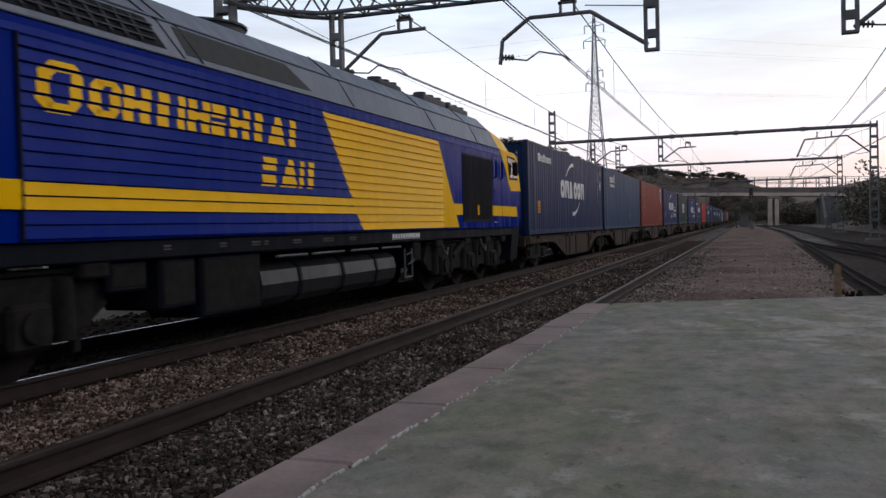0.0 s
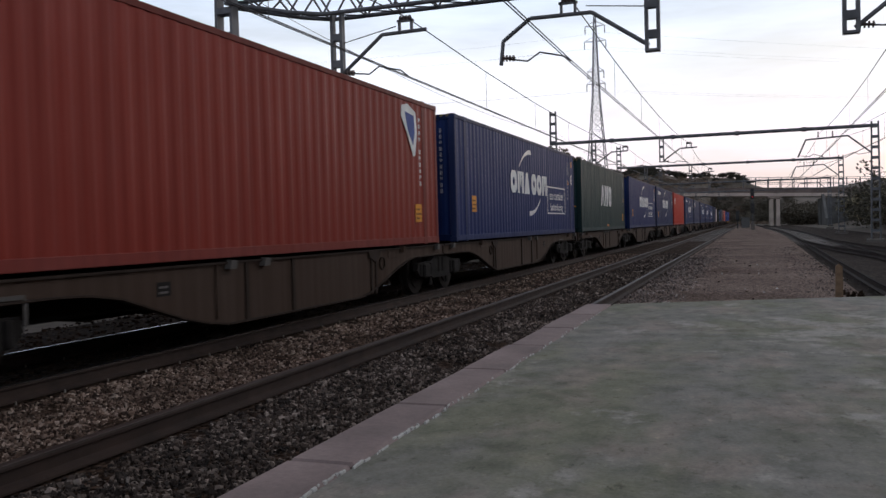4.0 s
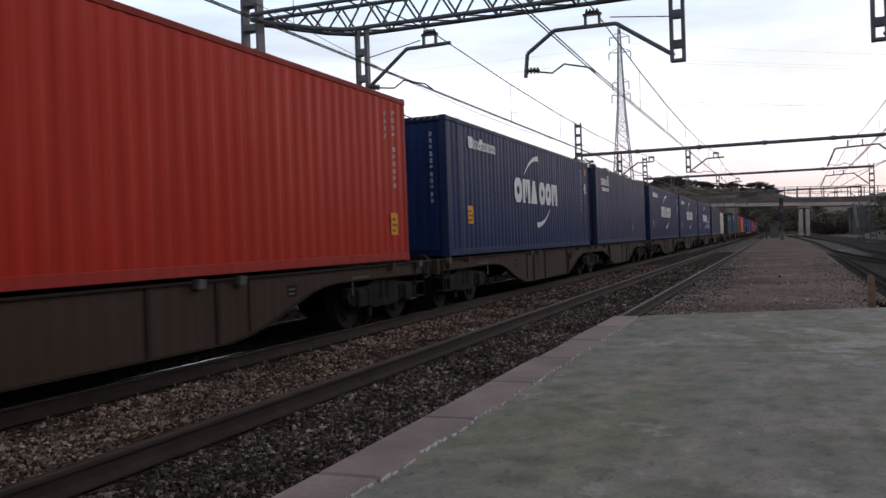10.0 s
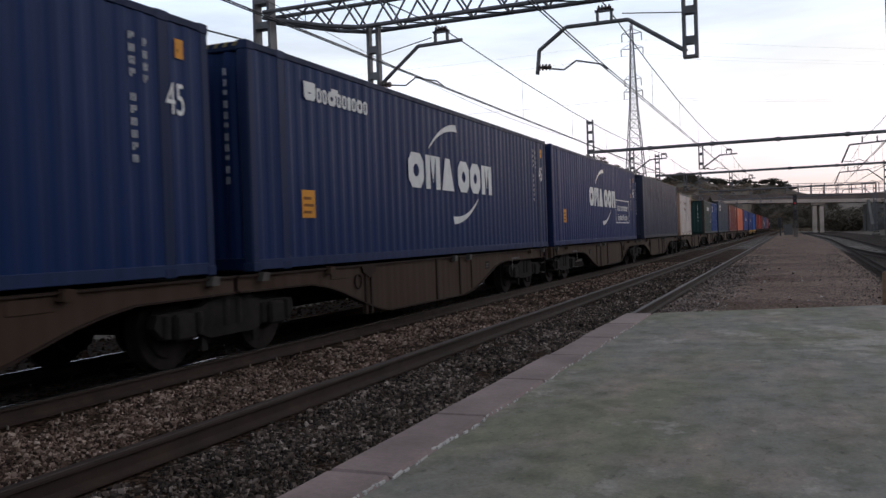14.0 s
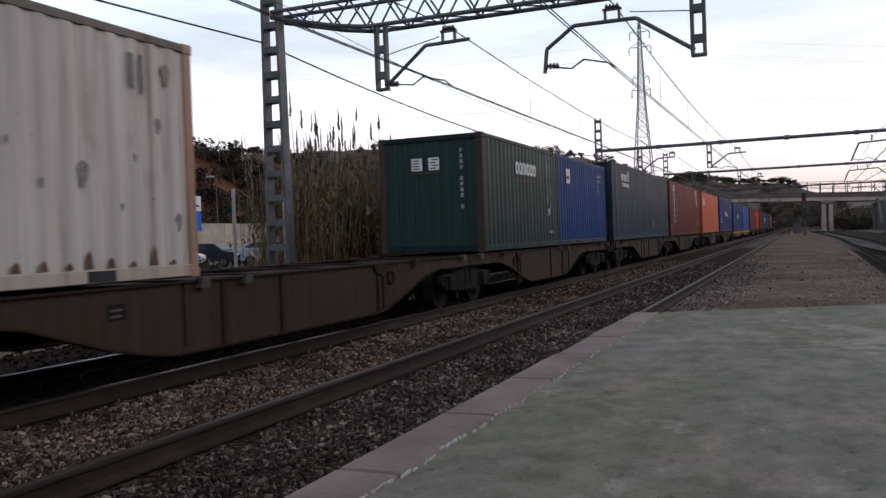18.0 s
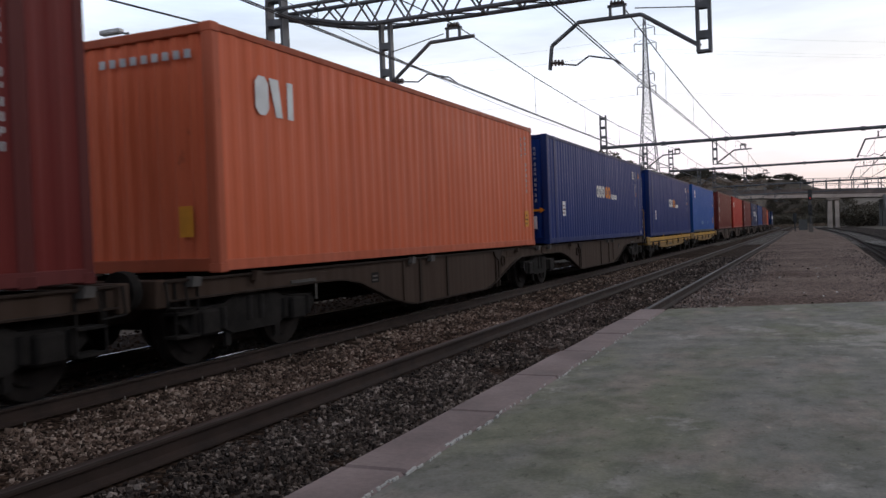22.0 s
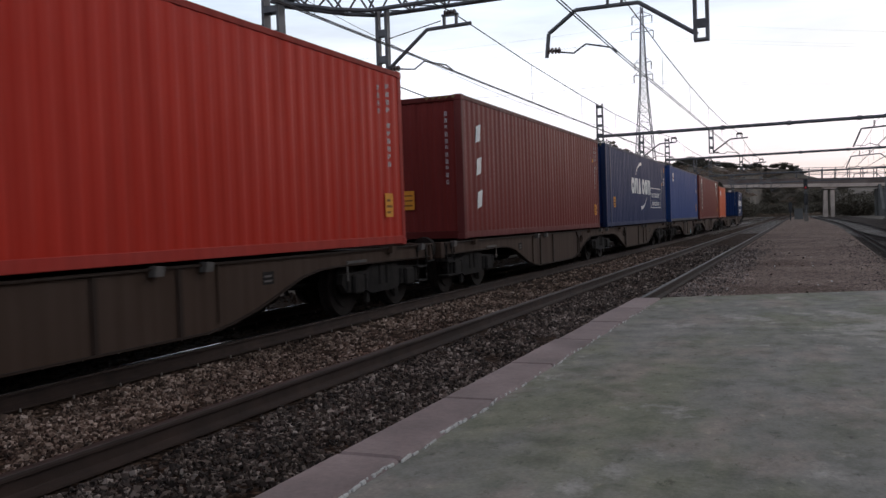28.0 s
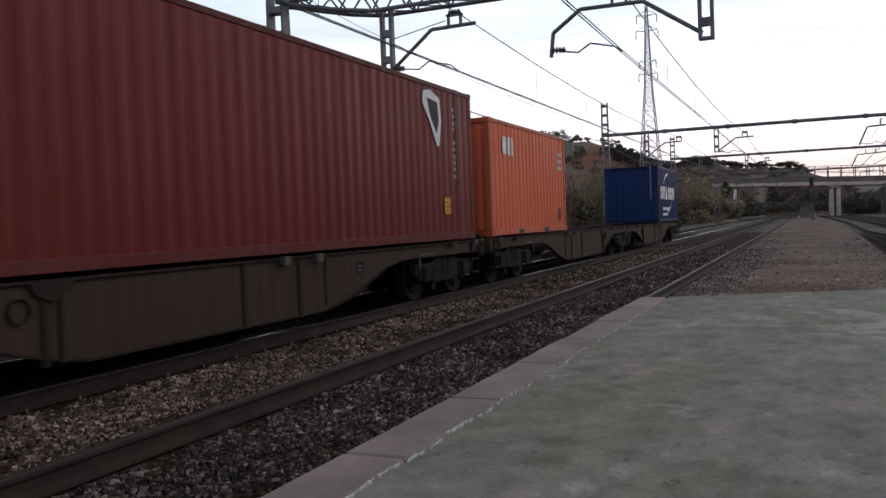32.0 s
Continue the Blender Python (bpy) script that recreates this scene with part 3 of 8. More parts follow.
def platform():
    m, n, l, s = shader("worn_platform_concrete", 0.9)
    big, mid, fine = noise_node(n, l, 0.55, 7), noise_node(n, l, 4.5, 8, rough=0.65), noise_node(n, l, 70, 4)
    pale, blot = noise_node(n, l, 2.6, 8, (1.0, 0.8, 1), rough=0.68), noise_node(n, l, 7.0, 6, (1, 0.6, 1), rough=0.66)
    moss, rose, speck = noise_node(n, l, 1.1, 7, (1, 0.6, 1), rough=0.62), noise_node(n, l, 1.9, 8, (1, 0.6, 1), rough=0.66), noise_node(n, l, 15.0, 6, (1, 0.55, 1), rough=0.7)
    col = ramp(n, l, big.outputs[0], ((0.3, (0.178, 0.17, 0.142)), (0.5, (0.212, 0.2, 0.178)), (0.72, (0.245, 0.228, 0.21)))).outputs[0]
    col = mix(n, l, ramp(n, l, moss.outputs[0], ((0.44, (0, 0, 0)), (0.6, (0.85, 0.85, 0.85)))).outputs[0], col, (0.186, 0.184, 0.128))
    col = mix(n, l, ramp(n, l, rose.outputs[0], ((0.5, (0, 0, 0)), (0.62, (0.6, 0.6, 0.6)))).outputs[0], col, (0.285, 0.23, 0.2))
    col = mix(n, l, 1.0, col, ramp(n, l, mid.outputs[0], ((0.3, (0.72, 0.73, 0.68)), (0.5, (1.0, 1.0, 0.98)), (0.7, (1.2, 1.18, 1.14)))).outputs[0], "MULTIPLY")
    # paler where feet have worn the paving, in flecks
    spot = n.new("ShaderNodeVectorMath")
    spot.operation = "DISTANCE"
    here = n.new("ShaderNodeTexCoord")
    l.new(here.outputs["Object"], spot.inputs[0])
    spot.inputs[1].default_value = (0.75, 7.3, PLAT)
    worn = n.new("ShaderNodeMapRange")
    for k, v in zip((1, 2, 3, 4), (0.3, 1.7, 0.13, 0.0)):
        worn.inputs[k].default_value = v
    l.new(spot.outputs["Value"], worn.inputs[0])
    lift = n.new("ShaderNodeMath")
    lift.operation = "ADD"
    l.new(pale.outputs[0], lift.inputs[0])
    l.new(worn.outputs[0], lift.inputs[1])
    col = mix(n, l, ramp(n, l, lift.outputs[0], ((0.59, (0, 0, 0)), (0.67, (0.75, 0.75, 0.75)))).outputs[0], col, (0.36, 0.33, 0.295))
    col = mix(n, l, 1.0, col, ramp(n, l, blot.outputs[0], ((0.32, (0.7, 0.7, 0.66)), (0.5, (1.0, 1.0, 1.0)), (0.72, (1.16, 1.13, 1.1)))).outputs[0], "MULTIPLY")
    col = mix(n, l, 1.0, col, ramp(n, l, speck.outputs[0], ((0.3, (0.5, 0.49, 0.46)), (0.42, (0.98, 0.98, 0.98)), (0.6, (1.0, 1.0, 1.0)), (0.7, (1.4, 1.36, 1.3)))).outputs[0], "MULTIPLY")
    col = mix(n, l, 1.0, col, ramp(n, l, fine.outputs[0], ((0.3, (0.84,) * 3), (0.7, (1.06,) * 3))).outputs[0], "MULTIPLY")
    l.new(col, s.inputs["Base Color"])
    bump(n, l, s, blot.outputs[0], 0.35, 0.012)
    inner = EDGE - 0.285
    b = Build()
    b.prism([(-inner, -60), (inner, -60), (inner, END_Y(inner)), (-inner, END_Y(-inner))], 2, BED - 0.1, PLAT - 0.003)
    p = solid("platform", b, m, "worn concrete island platform with stained paving", "platform", kind="structure")
    rng = random.Random(8)
    for side in (-1, 1):
        y = -12.0
        while y < END_Y(side * EDGE) - 0.05:
            y1 = min(y + 1.06, END_Y(side * (EDGE - 0.14)))
            b = Build()
            wob = rng.uniform(-0.008, 0.008)
            xo, xi = side * (EDGE + wob), side * (inner + 0.004)
            b.box(min(xo, xi), y + 0.006, PLAT - 0.16, max(xo, xi), y1 - 0.006, PLAT + 0.006 + rng.uniform(0, 0.004), 0.014)
            part("coping_stone", b, M["coping"], p, "pinkish grey coping block")
            y += 1.06
    return p


PLATFORM = platform()
# a ragged bead of pale mortar where paving and coping meet
bead = Build()
rng = random.Random(5)
y = -4.0
while y < 9.0:
    w = rng.uniform(0.003, 0.012) * (1.2 if y < 4 else 0.6)
    ln = rng.uniform(0.012, 0.05)
    if rng.random() < (0.75 if y < 4 else 0.35):
        x = -(EDGE - 0.285) + 0.012 * math.sin(y * 9) + rng.uniform(-0.006, 0.006)
        bead.box(x - w / 2, y, PLAT - 0.02, x + w / 2, y + ln, PLAT + 0.006 + rng.uniform(0, 0.003), 0.003)
    y += ln * rng.uniform(0.6, 1.6)
part("mortar_joint", bead, M["mortar"], PLATFORM, "crumbling pale mortar bead")

stake = thing("marker_stake", "short weathered wooden marker stake in gravel", "stake", (1.37, 15.2, -0.05))
part("post", Build().prism([(-0.06, 0), (0.06, 0), (0.05, 0.6), (0.0, 0.64), (-0.05, 0.6)], 1, -0.045, 0.045), plain("weathered_wood", (0.2, 0.13, 0.08), 0.9, vary=0.3, scale=9), stake)


# ---------------------------------------------------------------- containers
TRAIN = []   # every thing that runs with the train, and its place along it


def corrugated(b, a0, a1, z0, z1, out, back, flip, pitch=0.278, ends=False):
    """A folded steel wall along one axis between a0 and a1."""
    n = max(2, round((a1 - a0) / pitch))
    p = (a1 - a0) / n
    prof = []
    for i in range(n):
        s = a0 + i * p
        prof += [(s, out), (s + p * 0.27, out), (s + p * 0.5, back), (s + p * 0.77, back)]
    prof.append((a1, out))
    rows = [[((a, o, z) if ends else (o, a, z)) for a, o in prof] for z in (z0, z1)]
    b.sheet(rows if not flip else rows[::-1])


def mark(b, y0, z0, y1, z1, lean=0.0, cut=0.0, x=1.2245):
    """A flat painted block on the side that faces +x."""
    if cut:
        c = min(cut, (y1 - y0) * 0.4, (z1 - z0) * 0.4)
        pts = [(y0 + c, z0), (y1 - c, z0), (y1, z0 + c), (y1, z1 - c), (y1 - c, z1), (y0 + c, z1), (y0, z1 - c), (y0, z0 + c)]
    else:
        pts = [(y0, z0), (y1, z0), (y1 + lean, z1), (y0 + lean, z1)]
    return b.prism(pts, 0, x - 0.004, x)


def swoosh(b, y0, z0, y1, z1, bulge, w0, w1, x=1.2245, n=12):
    """A tapering arc."""
    up, low = [], []
    for i in range(n + 1):
        t = i / n
        y, z = y0 + (y1 - y0) * t, z0 + (z1 - z0) * t
        d = Vector((y1 - y0, z1 - z0)).normalized()
        nrm = Vector((-d.y, d.x))
        off = bulge * 4 * t * (1 - t)
        w = w0 + (w1 - w0) * t
        up.append((y + nrm.x * (off + w / 2), z + nrm.y * (off + w / 2)))
        low.append((y + nrm.x * (off - w / 2), z + nrm.y * (off - w / 2)))
    b.prism(low + up[::-1], 0, x - 0.004, x)


def ring_block(y0, z0, y1, z1, t, x=1.2245):
    """An eight-sided block with an opening."""
    def oct_(a0, b0, a1, b1, c):
        return [(a0 + c, b0), (a1 - c, b0), (a1, b0 + c), (a1, b1 - c), (a1 - c, b1), (a0 + c, b1), (a0, b1 - c), (a0, b0 + c)]
    c = min(y1 - y0, z1 - z0) * 0.24
    o, i = oct_(y0, z0, y1, z1, c), oct_(y0 + t, z0 + t, y1 - t, z1 - t, c * 0.5)
    b = Build()
    vs = [(d, *p) for d in (x - 0.004, x) for ring in (o, i) for p in ring]
    fs = []
    for k in range(8):
        j = (k + 1) % 8
        fs += [(16 + k, 16 + j, 24 + j, 24 + k), (k, 8 + k, 8 + j, j), (k, j, 16 + j, 16 + k), (8 + k, 24 + k, 24 + j, 8 + j)]
    b.add(vs, fs)
    return b


def name_blocks(b, y0, z0, height, widths, gap, cut=0.12, lean=0.0):
    """A row of plain blocks in place of a name; a negative width is a space."""
    y = y0
    for w in widths:
        if w > 0:
            if isinstance(b, tuple):
                if w > 0.55 * height:
                    part("name_block", ring_block(y, z0, y + w, z0 + height, w * 0.3), b[1], b[0])
                else:
                    part("name_block", mark(Build(), y, z0, y + w, z0 + height, lean, 0 if lean else cut * height), b[1], b[0])
                y += w + gap
                continue
            mark(b, y, z0, y + w, z0 + height, lean, 0 if lean else cut * height)
            y += w + gap
        else:
            y -= w
    return y


def code_column(b, y, z1, z0, w=0.07, step=0.125):
    z = z1
    k = 0
    while z > z0:
        if k not in (4, 11):
            mark(b, y, z - 0.08, y + w * 0.34, z)
            mark(b, y + w * 0.66, z - 0.08 + 0.03 * (k % 3 == 0), y + w, z)
        z -= step
        k += 1


def container(centre, feet, colour, style, label, floor=1.02):
    L, H = {45: (13.716, 2.87), 40: (12.192, 2.87), 20: (6.058, 2.55)}[feet]
    c = thing("shipping_container", label, "shipping container", (TRAIN_X, centre, floor), "containers on the train")
    TRAIN.append((c, centre, floor))
    h, m = L / 2, M[colour]
    post = 0.1
    for s in (-1, 1):
        b = Build()
        reach = 6.0 if feet == 45 else h - post
        corrugated(b, -reach, reach, 0.13, H - 0.09, s * 1.212, s * (1.201 if feet > 20 or colour == "grey_green" else 1.19), s < 0)
        part("side_panel", b, m, c)
        if feet == 45:
            for e in (-1, 1):
                b = Build()
                y0, y1 = sorted((e * 6.19, e * (h - 0.14)))
                corrugated(b, y0, y1, 0.13, H - 0.09, s * 1.208, s * 1.198, s < 0, 0.52)
                part("end_side_panel", b, m, c)
        b = Build()
        corrugated(b, -1.12, 1.12, 0.14, H - 0.1, s * (h - 0.03), s * (h - 0.065), s > 0, 0.25, True)
        part("end_panel", b, m, c)
        part("top_rail", Build().box(s * 1.19 - 0.03, -h + 0.1, H - 0.1, s * 1.19 + 0.03, h - 0.1, H - 0.012, 0.008), M[colour + "_rail"], c, "scuffed top side rail")
        part("bottom_rail", Build().box(s * 1.19 - 0.03, -h + 0.1, 0.02, s * 1.19 + 0.028, h - 0.1, 0.15, 0.008), M[colour + "_sill"], c, "dusty bottom side rail")
        part("header", Build().box(-1.1, s * (h - 0.045) - 0.045, H - 0.12, 1.1, s * (h - 0.045) + 0.04, H - 0.012, 0.01), M[colour + "_rail"], c)
        part("sill", Build().box(-1.1, s * (h - 0.045) - 0.045, 0.02, 1.1, s * (h - 0.045) + 0.04, 0.17, 0.01), M[colour + "_rail"], c)
        for y in (-h, h) if feet != 45 else (-h, -6.096, 6.096, h):
            e = 1 if y > 0 else -1
            inner = abs(y) < h - 0.1
            w = 0.2 if inner else 0.15
            lo, hi = (y - 0.1, y + 0.1) if inner else ((y, y + w) if e < 0 else (y - w, y))
            x0, x1 = (1.06, 1.216) if s > 0 else (-1.216, -1.06)
            part("corner_post", Build().box(x0, lo, 0.1, x1, hi, H - 0.1, 0.02), M[colour + "_post"], c)
            for z0, z1 in ((0.0, 0.118), (H - 0.118, H)):
                x0, x1 = (1.055, 1.222) if s > 0 else (-1.222, -1.055)
                part("corner_casting", Build().box(x0, lo - 0.004, z0, x1, hi + 0.004, z1, 0.012), M[colour + "_post"], c)
    roof = Build()
    rows = []
    n = int(L / 0.16)
    for i in range(n + 1):
        y = -h + 0.08 + (L - 0.16) * i / n
        z = H - 0.016 + (0.007 if i % 2 else 0.0)
        rows += [[(-1.205, y - 0.045, z), (1.205, y - 0.045, z)], [(-1.205, y + 0.045, z), (1.205, y + 0.045, z)]]
    part("roof", roof.sheet(rows), M[colour + "_rail"], c)
    part("floor", Build().box(-1.16, -h + 0.1, 0.06, 1.16, h - 0.1, 0.12), M["dark_steel"], c)
    if feet == 20:
        for y in ((-1.6, -0.15, 1.6) if colour == "off_white" else (-1.02, 1.02)):
            part("fork_pocket", Build().box(1.2, y - 0.18, 0.03, 1.221, y + 0.18, 0.135), M["black_mark"], c, "dark forklift pocket")
    style(c, h, H)
    return c


def sticker(c, y0, z0, y1, z1, material="yellow_mark", bars=3, name="warning_label", label="yellow warning label"):
    b = mark(Build(), y0, z0, y1, z1)
    p = part(name, b, M[material], c, label)
    ink = Build()
    dz = (z1 - z0) / (bars + 1)
    for i in range(bars):
        z = z0 + dz * (i + 0.6)
        mark(ink, y0 + 0.04, z, y1 - (0.04 if i % 2 else 0.1), z + dz * 0.4, x=1.2275)
    part("print", ink, M["label_ink" if material == "yellow_mark" else "dark_print"], p)


def triangle(c, y, z, s=0.2):
    part("warning_triangle", Build().prism([(y - s / 2, z), (y + s / 2, z), (y, z + s)], 0, 1.221, 1.2245), M["yellow_mark"], c, "yellow warning triangle")


def end_marks(c, h, big45=True, yellow=True, code=True):
    """Markings on the end that faces down the line."""
    y = -h - 0.001
    if big45:
        words("length_numeral", "45", 0.66, M["white"], c, pose(0.08, y, 2.2) @ NEAR, "white numeral 45", 0.76)
    if code:
        b = Build()
        for i in range(11):
            for x0 in (0.86, 0.892):
                z0 = 2.45 - i * 0.135 + (0.03 if (i + (x0 > 0.75)) % 3 == 0 else 0)
                b.prism([(x0, z0), (x0 + 0.016, z0), (x0 + 0.016, 2.54 - i * 0.135), (x0, 2.54 - i * 0.135)], 1, y - 0.004, y)
        each_mark("code_mark", b, M["faded_white"], c, "column of white code marks")
    if yellow:
        b = Build().prism([(-0.16, 0.62), (0.14, 0.62), (0.14, 1.0), (-0.16, 1.0)], 1, y - 0.004, y)
        p = part("warning_label", b, M["yellow_mark"], c, "yellow warning label")
        ink = Build()
        for i in range(3):
            ink.prism([(-0.12, 0.69 + i * 0.1), (0.1, 0.69 + i * 0.1), (0.1, 0.72 + i * 0.1), (-0.12, 0.72 + i * 0.1)], 1, y - 0.007, y - 0.003)
        part("print", ink, M["label_ink"], p)


def end_label(c, h, x0, z0, x1, z1):
    """A yellow warning label with brown print on the end that faces down the line."""
    y = -h - 0.006
    p = part("warning_label", Build().prism([(x0, z0), (x1, z0), (x1, z1), (x0, z1)], 1, y - 0.004, y), M["yellow_mark"], c, "yellow warning label")
    ink = Build()
    for i in range(4):
        z = z0 + (z1 - z0) * (0.16 + 0.2 * i)
        ink.prism([(x0 + 0.06, z), (x1 - 0.06, z), (x1 - 0.06, z + 0.025), (x0 + 0.06, z + 0.025)], 1, y - 0.007, y - 0.003)
    part("print", ink, M["label_ink"], p)


def cap_marks(c, h):
    """Black and yellow stripes along the top edge over a high container's end."""
    for s in (-1, 1):
        for i in range(5):
            x = s * (0.45 + i * 0.14)
            part("height_stripe", Build().prism([(x, 2.80), (x + 0.06, 2.80), (x + 0.1, 2.852), (x + 0.04, 2.852)], 1, -h - 0.011, -h - 0.006), M["height_mark"], c, "worn slanted height stripe")


def carrier_logo(c, k=1.0, dy=0.0, z0=1.25):
    z1 = z0 + 0.62 * k
    at = lambda y: dy + y * k
    for y0, y1 in ((-2.18, -1.52), (0.2, 0.82), (0.9, 1.5)):
        part("name_block", ring_block(at(y0), z0, at(y1), z1, 0.2 * k), M["white"], c, "white block with an opening")
    for y0, y1 in ((-1.42, -0.74), (1.6, 2.24)):
        w = 0.2 * k
        part("name_block", mark(Build(), at(y0), z0, at(y0) + w, z1), M["white"], c, "upright white bar")
        part("name_block", mark(Build(), at(y1) - w, z0, at(y1), z1), M["white"], c, "upright white bar")
        part("name_block", Build().prism([(at(y0) + w + 0.01, z1), (at(y1) - w - 0.01, z1), ((at(y0) + at(y1)) / 2, z0 + 0.12 * k)], 0, 1.2205, 1.2245), M["white"], c, "white wedge")
    part("name_block", Build().prism([(at(-0.66), z0), (at(-0.04), z0), (at(-0.24), z1), (at(-0.46), z1)], 0, 1.2205, 1.2245), M["white"], c, "white wedge")
    for y0, zz0, y1, zz1, w0, w1 in ((-1.25, 2.0, 0.17, 2.5, 0.02, 0.15), (-0.1, 0.68, 1.33, 1.13, 0.16, 0.02)):
        a = Build()
        swoosh(a, at(y0), z0 + (zz0 - 1.25) * k, at(y1), z0 + (zz1 - 1.25) * k, 0.13 * k if zz0 > 1.5 else -0.13 * k, w0 * k, w1 * k)
        part("swoosh", a, M["white"], c, "white curved stroke")


def side_end_marks(c, h):
    b = Build()
    code_column(b, h - 1.28, 2.54, 1.18)
    code_column(b, h - 1.08, 2.5, 2.1, 0.05)
    each_mark("code_mark", b, M["faded_white"], c, "column of white code marks")
    words("length_numeral", "45", 0.5, M["white"], c, pose(1.2225, h - 0.6, 1.92) @ FACE, "white numeral 45", 0.62)
    sticker(c, h - 0.58, 2.39, h - 0.45, 2.6, bars=1)


def style_subsidiary(c, h, H):
    b = Build()
    name_blocks((c, M["white"]), -5.55, 2.31, 0.2, (0.3, 0.13, 0.12, 0.22, 0.13, 0.13, 0.1, 0.13, 0.18, 0.12), 0.035, 0.1)
    mark(b, -5.55, 2.47, -5.25, 2.56)
    mark(b, -4.79, 2.47, -4.6, 2.56)
    each_mark("name_cap", b, M["white"], c)
    carrier_logo(c, z0=1.36 if 110 < c.location.y < 125 else 1.25)
    sticker(c, -5.7, 0.68, -5.36, 1.06)
    side_end_marks(c, h)
    end_marks(c, h)
    cap_marks(c, h)


def style_eco(c, h, H):
    carrier_logo(c)
    f = Build()
    y0, y1, z0, z1 = 2.32, 5.12, 0.68, 1.58
    for a in ((y0, z0, y1, z0 + 0.04), (y0, z1 - 0.04, y1, z1), (y0, z0 + 0.04, y0 + 0.04, z1 - 0.04), (y1 - 0.04, z0 + 0.04, y1, z1 - 0.04)):
        mark(f, *a)
    part("frame", f, M["white"], c, "thin white frame")
    words("slogan", "eco container", 0.42, M["white"], c, pose(1.2225, 3.72, 1.28) @ FACE, "white words", 0.92)
    words("slogan", "bamboo flooring", 0.36, M["white"], c, pose(1.2225, 3.72, 0.9) @ FACE, "white words", 0.82)
    sticker(c, -5.7, 0.68, -5.36, 1.06)
    side_end_marks(c, h)
    triangle(c, h - 1.13, 1.74, 0.17)
    end_marks(c, h)
    cap_marks(c, h)


def style_lease_blue(c, h, H):
    b = Build()
    name_blocks((c, M["white"]), -5.15, 2.24, 0.26, (0.17, 0.2, 0.2, 0.17, 0.2), 0.045, 0.3)
    mark(b, -3.88, 2.24, -3.8, 2.64)
    mark(b, -3.72, 2.24, -3.64, 2.64)
    name_blocks((c, M["white"]), -4.92, 2.02, 0.14, (0.13, 0.13, 0.13, 0.13, 0.13, -0.03, 0.12, 0.13, 0.18), 0.025, 0.3)
    part("name_bars", b, M["white"], c, "two tall white bars")
    part("lessor_square", mark(Build(), -5.16, 2.03, -4.97, 2.19), M["red_mark"], c, "small red square")
    b = Build()
    mark(b, 2.0, 0.5, 2.12, 0.8)
    mark(b, h - 0.5, 0.5, h - 0.42, 0.62)
    code_column(b, h - 0.9, 2.5, 1.9)
    each_mark("code_mark", b, M["faded_white"], c)
    end_marks(c, h, False, False)
    cap_marks(c, h)


def style_vertical_stripe(c, h, H):
    y0, y1 = -5.5, -5.08
    part("name_stripe", mark(Build(), y0, 0.52, y1, 2.36), M["black_mark" if c.location.y > 400 else "blue_mark"], c, "tall black stripe" if c.location.y > 400 else "tall blue stripe")
    part("logo_square", mark(Build(), y0, 2.37, y1, 2.68), M["white"], c, "white square")
    part("logo_print", Build().prism([(y0 + 0.08, 2.45), (y1 - 0.08, 2.45), (y1 - 0.1, 2.58), (y0 + 0.2, 2.6)], 0, 1.223, 1.2275), M["red_mark"], c)
    b = Build()
    for i in range(6):
        z = 2.1 - i * 0.285
        mark(b, y0 + 0.1, z, y1 - 0.1, z + 0.19, cut=0.05, x=1.2275)
    part("name_letters", b, M["white"], c, "column of white blocks")
    torn_sticker(c, 4.9)
    sticker(c, 5.35, 0.5, 5.62, 0.8)
    b = Build()
    if c.location.y < 400:
        mark(b, -6.6, 0.45, -6.42, 0.6)
        mark(b, -6.6, 0.25, -6.44, 0.38)
    code_column(b, h - 1.0, 2.5, 1.1)
    each_mark("code_mark", b, M["faded_white"], c)
    end_marks(c, h, False, c.location.y < 400)
    if c.location.y > 400:
        end_label(c, h, 0.53, 0.42, 0.82, 0.8)


def torn_sticker(c, y):
    b = Build().prism([(y - 0.35, 2.66), (y - 0.05, 2.72), (y + 0.36, 2.6), (y + 0.42, 2.2), (y + 0.3, 1.75), (y + 0.2, 1.72), (y - 0.1, 2.15), (y - 0.38, 2.45)], 0, 1.2205, 1.2245)
    p = part("sticker", b, M["white"], c, "torn pale shield sticker")
    part("sticker_print", Build().prism([(y - 0.2, 2.56), (y + 0.26, 2.52), (y + 0.3, 2.2), (y + 0.2, 1.95), (y - 0.05, 2.2)], 0, 1.223, 1.2275), M["blue_mark" if c.get("blue_print") else "black_mark"], p)


def style_vertical_old(c, h, H):
    b = Build()
    code_column(b, -5.35, 2.6, 0.6, 0.12, 0.26)
    code_column(b, h - 1.05, 2.5, 1.1)
    part("name_letters", b, M["white"], c, "column of white blocks")
    c["blue_print"] = True
    torn_sticker(c, 5.3)
    sticker(c, 5.55, 0.45, 5.87, 0.8)
    end_marks(c, h, False)


